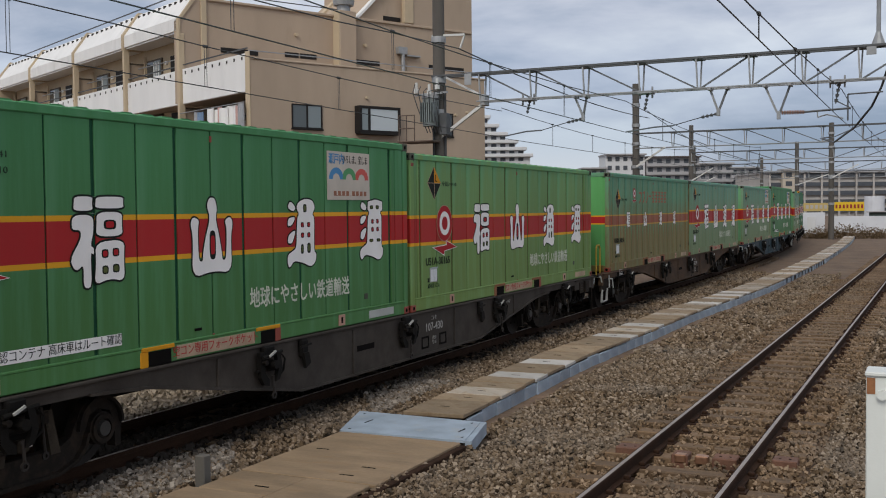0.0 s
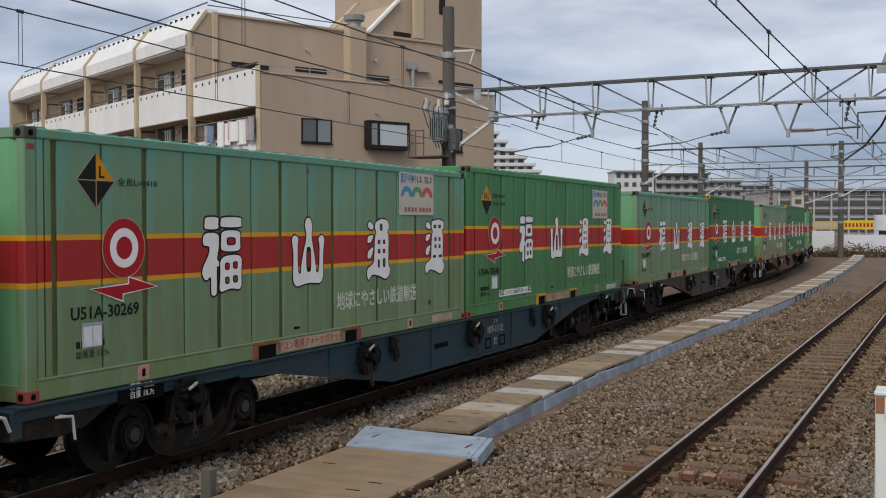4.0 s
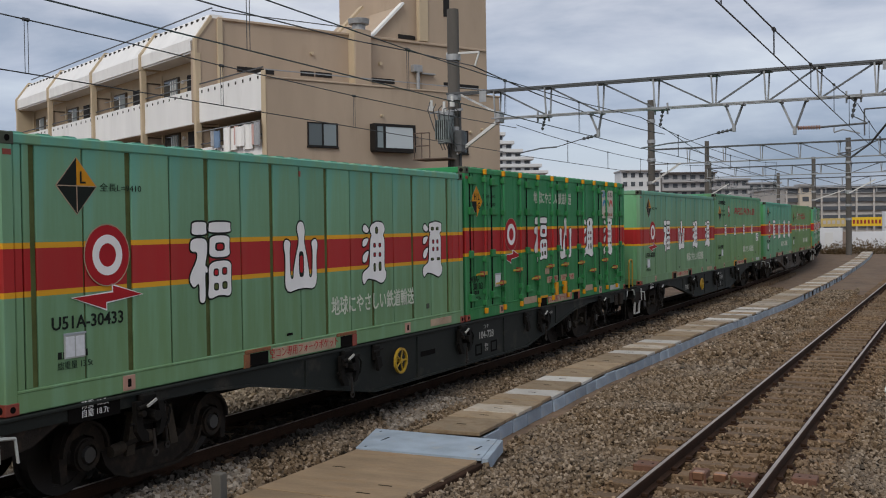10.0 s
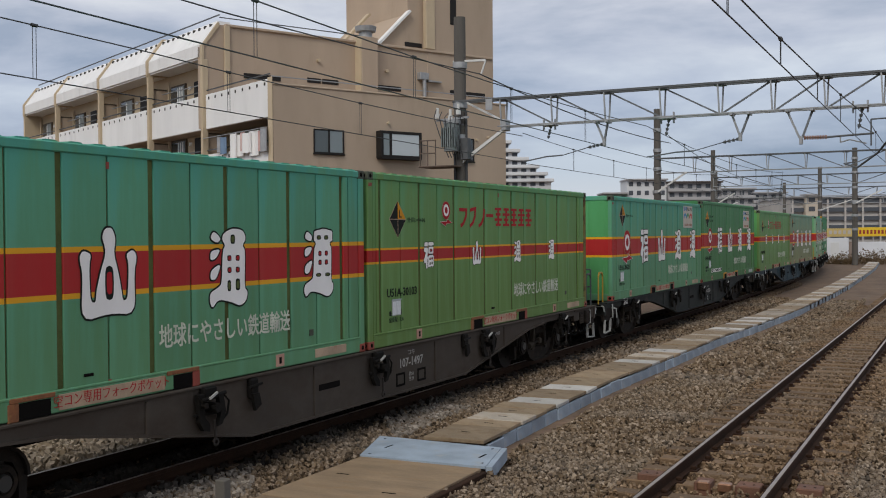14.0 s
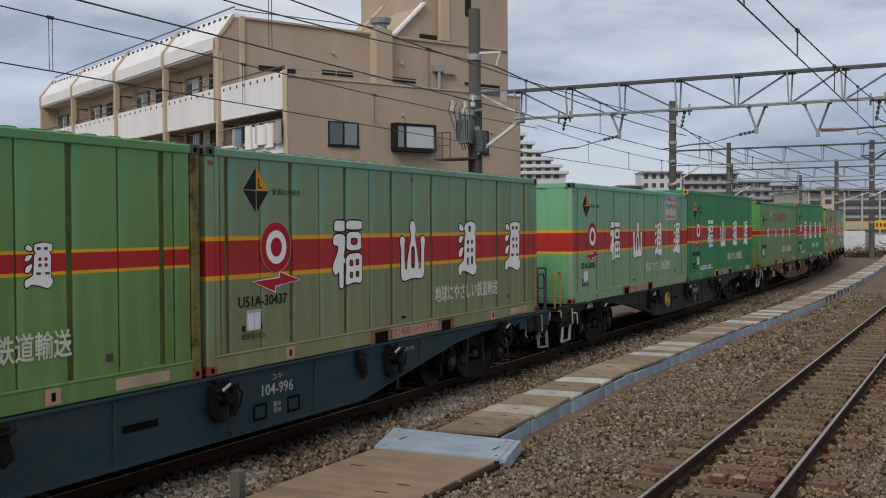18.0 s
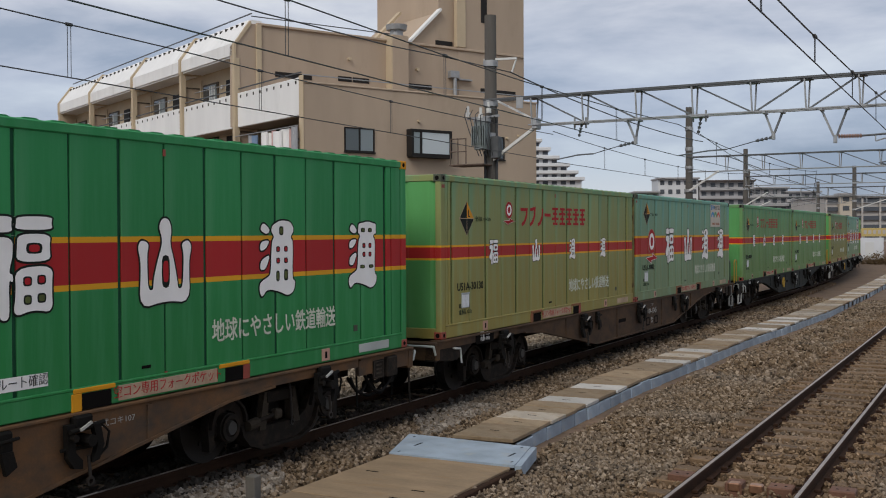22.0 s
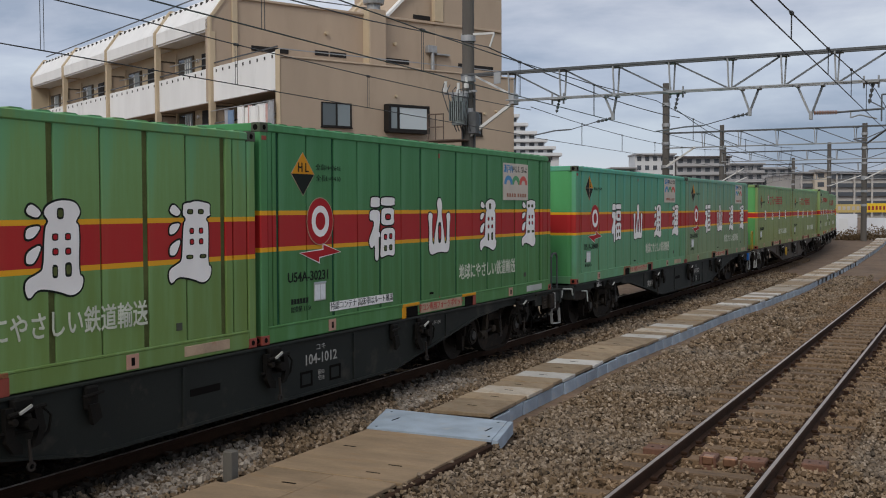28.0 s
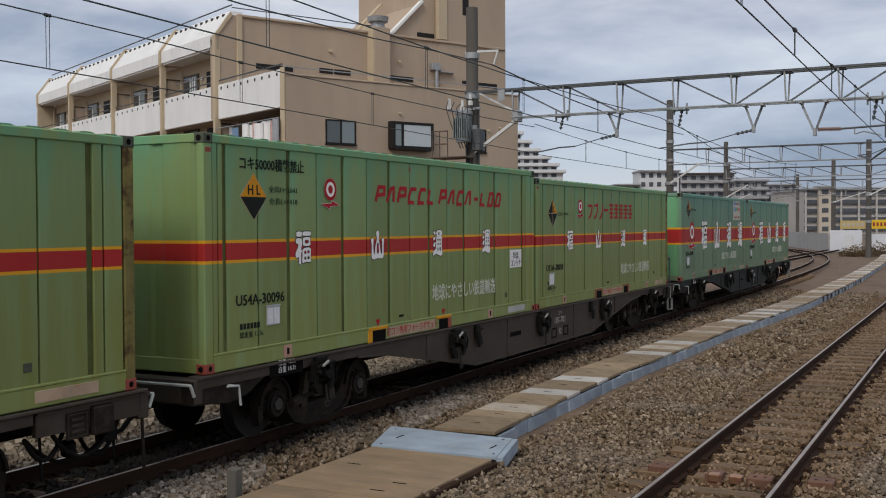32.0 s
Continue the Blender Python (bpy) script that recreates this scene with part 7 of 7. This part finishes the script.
            for p, q in zip(pts, pts[1:]):
                sh.rod(p, q, 0.028, 8)
            return sh
        cock = piece("air_hose", hose, M_IRON, key=(sy,))
        piece("angle_cock", lambda: Shape().rod((0.45, sy * 9.84, 0.76), (0.45, sy * 9.97, 0.66), 0.04, 8), M_STEP, cock, key=(sy,))
        piece("lever_loop", lambda: Shape().rod((1.24, sy * 9.86, 0.80), (1.24, sy * 9.92, 0.93), 0.018, 6).rod((1.24, sy * 9.92, 0.93), (0.2, sy * 9.95, 0.93), 0.018, 6), M_GREY, key=(sy,))
        if (sy < 0) != bool(lead):
            continue

        def step():
            sh = Shape()
            for p, q in (((9.33, 0.60), (9.38, 0.32)), ((9.38, 0.32), (9.80, 0.30)), ((9.80, 0.30), (9.76, 0.60))):
                sh.bar((1.22, sy * p[0], p[1]), (1.22, sy * q[0], q[1]), 0.05, 0.022)
            return sh
        piece("foot_step", step, M_STEP, note="pale foot step", key=(sy,))
        piece("step_bracket", lambda: Shape().box(1.16, 1.215, min(sy * 9.30, sy * 9.84), max(sy * 9.30, sy * 9.84), 0.56, 0.90, 0.01), M_GEAR, key=(sy,))
        piece("grab_handle", lambda: Shape().tube([(1.22, sy * 9.36, 0.94), (1.28, sy * 9.36, 0.94), (1.29, sy * 9.36, 0.64), (1.22, sy * 9.36, 0.60)], 0.016, 6), M_STEP, key=(sy,))
        piece("platform", lambda: Shape().box(-1.2, 1.2, sy * 9.75, sy * 10.02, 0.94, 0.975, 0.006), M_IRON, key=(sy,))

        def hoop():
            sh = Shape()
            for y in (9.60, 9.92):
                sh.rod((1.12, sy * y, 0.96), (1.12, sy * y, 1.62), 0.017, 8)
                sh.rod((1.12, sy * y, 1.62), (1.12, sy * (9.76 + (y - 9.76) * 0.6), 1.70), 0.021, 8)
            return sh.rod((1.12, sy * 9.664, 1.70), (1.12, sy * 9.856, 1.70), 0.021, 8)
        piece("hand_rail", hoop, M_YELLOWPAINT if sy < 0 else M_DARKSTEEL, note="bent hand rail", key=(sy,))

        def far_rail():
            sh = Shape().rod((0.95, sy * 9.97, 1.78), (-1.1, sy * 9.97, 1.78), 0.02, 8)
            for xx in (0.95, 0.1, -1.1):
                sh.rod((xx, sy * 9.97, 0.95), (xx, sy * 9.97, 1.78), 0.02, 8)
            return sh.rod((0.95, sy * 9.97, 1.38), (-1.1, sy * 9.97, 1.38), 0.016, 8)
        piece("end_rail", far_rail, M_DARKSTEEL, key=(sy,))
    for y in (-7.1, 7.1):
        bogie(w, y, piece)
    return w


# Colours of weathered paint, top and bottom; sky and ground light is mixed in.
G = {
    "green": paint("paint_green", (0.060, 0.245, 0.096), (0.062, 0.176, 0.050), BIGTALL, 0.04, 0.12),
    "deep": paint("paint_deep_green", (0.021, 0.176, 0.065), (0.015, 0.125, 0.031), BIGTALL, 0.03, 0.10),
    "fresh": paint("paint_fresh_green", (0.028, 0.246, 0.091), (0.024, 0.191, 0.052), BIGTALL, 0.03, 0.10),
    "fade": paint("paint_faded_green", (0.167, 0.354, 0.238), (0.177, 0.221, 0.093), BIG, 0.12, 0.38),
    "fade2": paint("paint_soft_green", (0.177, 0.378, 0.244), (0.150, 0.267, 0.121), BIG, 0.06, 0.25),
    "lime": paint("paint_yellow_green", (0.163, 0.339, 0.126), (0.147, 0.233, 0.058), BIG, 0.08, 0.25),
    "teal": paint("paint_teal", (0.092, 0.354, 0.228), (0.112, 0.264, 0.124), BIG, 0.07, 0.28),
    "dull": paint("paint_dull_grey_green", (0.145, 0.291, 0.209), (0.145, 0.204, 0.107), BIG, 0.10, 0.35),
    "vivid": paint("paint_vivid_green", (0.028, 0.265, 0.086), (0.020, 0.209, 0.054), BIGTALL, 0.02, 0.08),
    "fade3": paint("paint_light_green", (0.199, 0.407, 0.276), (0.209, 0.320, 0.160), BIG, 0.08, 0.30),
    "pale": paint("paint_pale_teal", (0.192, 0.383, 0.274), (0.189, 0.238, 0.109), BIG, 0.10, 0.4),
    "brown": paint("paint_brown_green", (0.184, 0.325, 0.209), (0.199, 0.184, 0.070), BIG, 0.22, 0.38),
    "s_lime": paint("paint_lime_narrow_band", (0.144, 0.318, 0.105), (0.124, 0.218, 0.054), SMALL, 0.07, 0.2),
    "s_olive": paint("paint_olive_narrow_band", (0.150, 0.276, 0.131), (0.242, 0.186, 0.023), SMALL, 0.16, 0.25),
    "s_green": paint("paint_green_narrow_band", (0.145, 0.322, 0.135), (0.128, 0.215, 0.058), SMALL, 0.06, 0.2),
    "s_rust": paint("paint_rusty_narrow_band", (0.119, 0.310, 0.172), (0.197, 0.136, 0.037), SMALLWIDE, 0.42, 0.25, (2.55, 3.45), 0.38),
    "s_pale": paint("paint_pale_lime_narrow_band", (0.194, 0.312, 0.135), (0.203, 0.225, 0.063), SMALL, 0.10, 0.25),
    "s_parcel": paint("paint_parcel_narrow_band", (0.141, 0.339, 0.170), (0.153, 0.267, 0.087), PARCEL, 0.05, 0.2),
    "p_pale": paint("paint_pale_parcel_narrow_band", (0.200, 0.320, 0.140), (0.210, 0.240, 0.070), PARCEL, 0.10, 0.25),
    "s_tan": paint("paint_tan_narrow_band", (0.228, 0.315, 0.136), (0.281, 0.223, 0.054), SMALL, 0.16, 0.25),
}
# Ends: fresher paint, made lighter in the colour because they face the sun.
ENDS = {"wide": paint("paint_fresh_sunlit_end", (0.078, 0.349, 0.130), (0.076, 0.286, 0.094), BIG, 0.05, 0.15), "narrow": paint("paint_fresh_sunlit_end_narrow_band", (0.103, 0.359, 0.118), (0.090, 0.286, 0.080), SMALL, 0.05, 0.15),
        "pale": paint("paint_pale_sunlit_end", (0.163, 0.422, 0.230), (0.153, 0.354, 0.157), BIG, 0.07, 0.2)}
WB = {
    "soot": plain("wagon_drab_grey", (0.061, 0.052, 0.044), 0.75, gloss=0.2, vary=0.3, scale=1.2, grain=40, bump=0.1, stain=(0.034, 0.027, 0.022), stain_at=(0.4, 0.7)),
    "grey": plain("wagon_grey", (0.065, 0.054, 0.044), 0.7, gloss=0.2, vary=0.25, scale=1.2, grain=40, bump=0.1, stain=(0.050, 0.037, 0.028), stain_at=(0.40, 0.68), streak=(1, 1, 1.6)),
    "dark": plain("wagon_dark_grey", (0.016, 0.019, 0.017), 0.7, gloss=0.2, vary=0.25, scale=1.2, grain=40, bump=0.1, stain=(0.076, 0.064, 0.051), stain_at=(0.55, 0.85)),
    "rust": plain("wagon_rust", (0.157, 0.082, 0.038), 0.8, gloss=0.2, vary=0.3, scale=1.2, grain=40, bump=0.15, stain=(0.064, 0.049, 0.038), stain_at=(0.40, 0.68), streak=(1, 1, 1.6)),
    "brown": plain("wagon_brown", (0.058, 0.037, 0.025), 0.8, gloss=0.2, vary=0.3, scale=1.2, grain=40, bump=0.15, stain=(0.102, 0.058, 0.030), stain_at=(0.40, 0.68), streak=(1, 1, 1.6)),
    "blue": plain("wagon_blue", (0.015, 0.044, 0.060), 0.65, gloss=0.2, vary=0.3, scale=1.2, grain=40, bump=0.1, stain=(0.038, 0.047, 0.049), stain_at=(0.40, 0.68), streak=(1, 1, 1.6)),
}
# wagon colour, number, hand wheel, platform leading, shunting mark; then its two containers: paint, style, number, poster, tall
TRAIN = (
    ("soot", "107-430", 0, 1, 0, ("green", "big", "U54A-30241", 1, 1), ("lime", "big", "U51A-30165", 0, 0)),
    ("brown", "107-390", 0, 1, 0, ("s_rust", "title", "U50A-30036", 0, 0), ("fade", "big", "U51A-30224", 0, 0)),
    ("blue", "107-1112", 0, 0, 0, ("fade", "big", "U51A-30269", 1, 0), ("green", "big", "U54A-30240", 1, 1)),
    ("grey", "107-686", 0, 0, 0, ("fade", "big", "U51A-30279", 0, 0), ("deep", "big", "U54A-30308", 0, 1)),
    ("rust", "107-1354", 0, 1, 0, ("brown", "big", "U51A-30251", 0, 0), ("deep", "big", "U54A-30305", 0, 1)),
    ("dark", "104-728", 1, 1, 0, ("fade2", "big", "U51A-30433", 0, 0), ("fresh", "doors", "U49A-38103", 1, 1)),
    ("dark", "104-2564", 1, 1, 1, ("fade2", "big", "U51A-30228", 0, 0), ("s_parcel", "parcel", "U54A-30084", 0, 1)),
    ("grey", "107-1497", 0, 0, 0, ("teal", "big", "U51A-30348", 0, 0), ("s_lime", "title", "U51A-30103", 0, 0)),
    ("dark", "104-1828", 0, 1, 0, ("teal", "big", "U51A-30420", 1, 0), ("green", "big", "U54A-30227", 1, 1)),
    ("blue", "104-996", 0, 0, 0, ("s_lime", "title", "U51A-30107", 0, 0), ("brown", "big", "U51A-30437", 0, 0)),
    ("dark", "104-651", 1, 1, 0, ("fade3", "big", "U51A-30291", 1, 0), ("fresh", "big", "U54A-30313", 0, 1)),
    ("rust", "107-543", 0, 1, 1, ("s_green", "title", "U51A-30024", 0, 0), ("vivid", "big", "U54A-30299", 0, 1)),
    ("brown", "104-1345", 0, 0, 0, ("s_tan", "title", "U51A-30130", 0, 0), ("pale", "big", "U51A-30462", 1, 0)),
    ("dark", "104-165", 1, 1, 0, ("s_green", "title", "U51A-30073", 0, 0), ("s_green", "title", "U51A-30022", 0, 0)),
    ("dark", "104-785", 1, 1, 0, ("s_olive", "title", "U51A-30042", 0, 0), ("pale", "big", "U51A-30266", 1, 0)),
    ("dark", "104-1012", 0, 0, 0, ("lime", "big", "U51A-30358", 0, 0), ("green", "big", "U54A-30231", 1, 1)),
    ("dark", "104-2352", 0, 0, 1, ("teal", "big", "U51A-30488", 1, 0), ("fade", "big", "U51A-30290", 1, 0)),
    ("grey", "106-686", 1, 1, 0, ("s_pale", "title", "U51A-30090", 0, 0), ("s_pale", "title", "U51A-30117", 0, 0)),
    ("grey", "107-701", 0, 0, 0, ("p_pale", "parcel", "U54A-30096", 0, 1), ("s_pale", "title", "U51A-30059", 0, 0)),
    ("dark", "104-930", 0, 0, 0, ("dull", "big", "U51A-30441", 1, 0), ("dull", "big", "U51A-30452", 0, 0)),
)
WORDS = {"p_pale": "pale yellow-green", "fresh": "deep green", "dull": "dull grey-green", "s_parcel": "light green", "s_pale": "pale yellow-green", "s_tan": "tan-stained green", "vivid": "vivid green", "fade3": "light faded green", "green": "green", "deep": "deep green", "fade": "faded green", "fade2": "faded green", "lime": "yellow-green", "teal": "blue-green", "pale": "pale blue-green", "brown": "brown-stained green",
         "s_lime": "yellow-green", "s_olive": "olive green", "s_green": "mid-green", "s_rust": "badly rusted"}
FLOOR, GAP, UNIT, SHIFT, LEADER = 1.015, 0.05, 20.4, 0.22, 9.2
SEAMS = {"vivid": (0.022, 0.045), "deep": (0.022, 0.045), "fresh": (0.022, 0.045), "s_rust": (0.05, 0.07), "green": (0.022, 0.055)}
rolling = []
for n, (wc, wnum, hwheel, lead, humped, *loads) in enumerate(TRAIN):
    w = wagon("%s flat wagon carrying two green freight containers" % {"soot": "drab grey", "grey": "dusty grey", "dark": "dark grey", "brown": "dark brown", "rust": "rust-brown", "blue": "dull blue"}[wc], wnum, WB[wc], lead, hwheel, humped)
    rolling.append((n, 0.0, 0.0, w))
    for k, (pc, style, num, post, tall) in enumerate(loads):
        lb = "%s container with %s red band%s" % (WORDS[pc], "wide" if style in ("big", "doors") else "narrow", {"doors": ", side doors and lock bars", "parcel": " and slanted red title", "title": " and red title"}.get(style, ", poster and white signs" if post else " and white signs"))
        c = container(lb, num, 2.61 if tall else 2.485, G[pc], style, bool(post), bool(tall) and style == "big", bool(tall), M_ORANGE if pc in ("deep", "fresh", "vivid") and style == "big" else None, SEAMS.get(pc, (0.022, 0.078)))
        rolling.append((n, (CL / 2 + GAP) * (-1, 1)[k] + (SHIFT if lead else -SHIFT), FLOOR, c))


# ---- movement ----
RUN = (
    (0, -4.97), (1, 4.50), (2, 13.99), (3, 23.66), (4, 33.59), (5, 43.59), (6, 53.87), (7, 64.02),
    (8, 74.43), (9, 84.82), (10, 95.57), (11, 106.20), (12, 117.02), (13, 128.03), (14, 139.33), (15, 150.09),
    (16, 161.25), (17, 172.49), (18, 183.84), (19, 195.30), (20, 207.02), (21, 218.60), (22, 230.55), (23, 242.64),
    (24, 254.85), (25, 267.22), (26, 279.65), (27, 292.33), (28, 305.15), (29, 318.16), (30, 331.22), (31, 344.38),
    (32, 357.92))


def run(t):
    """Metres that the train has come along by t seconds."""
    k = min(max(int(t), 0), len(RUN) - 2)
    f = t - k
    s1, s2 = RUN[k][1], RUN[k + 1][1]
    s0 = RUN[k - 1][1] if k > 0 else 2 * s1 - s2
    s3 = RUN[k + 2][1] if k + 2 < len(RUN) else 2 * s2 - s1
    a, b = (s2 - s0) / 2, (s3 - s1) / 2
    return s1 + f * (a + f * (3 * (s2 - s1) - 2 * a - b + f * (a + b - 2 * (s2 - s1))))


def wagon_pose(n, t):
    mid = UNIT * n + LEADER - run(t)
    x0, y0, _ = on_line(mid - 7.1)
    x1, y1, _ = on_line(mid + 7.1)
    return pose((x0 + x1) / 2, (y0 + y1) / 2, 0, 0, 0, -math.degrees(math.atan2(x1 - x0, y1 - y0)))


def motions():
    times = [i * 0.5 for i in range(65)]
    for n, y, z, ob in rolling:
        walk(ob, [(t, wagon_pose(n, t) @ Matrix.Translation((0, y, z))) for t in times])
    # wheels roll while they pass near the camera
    for n, y, z, ob in rolling:
        for b in ob.children:
            if not b.name.startswith("bogie"):
                continue
            for wh in b.children:
                if not wh.name.startswith("wheelset"):
                    continue
                y0 = wh.matrix_basis.translation.y
                near = [f / FPS for f in range(0, 961, 1) if 4.0 < UNIT * n + LEADER + b.matrix_basis.translation.y - run(f / FPS) < 34.0]
                if not near:
                    continue
                ts = sorted({0.0, *near, 32.0})
                clampt = lambda t: min(max(t, near[0]), near[-1])
                walk(wh, [(t, pose(0, y0, 0.43, math.degrees(run(clampt(t)) / 0.43) % 360.0, 0, 0)) for t in ts])


motions()
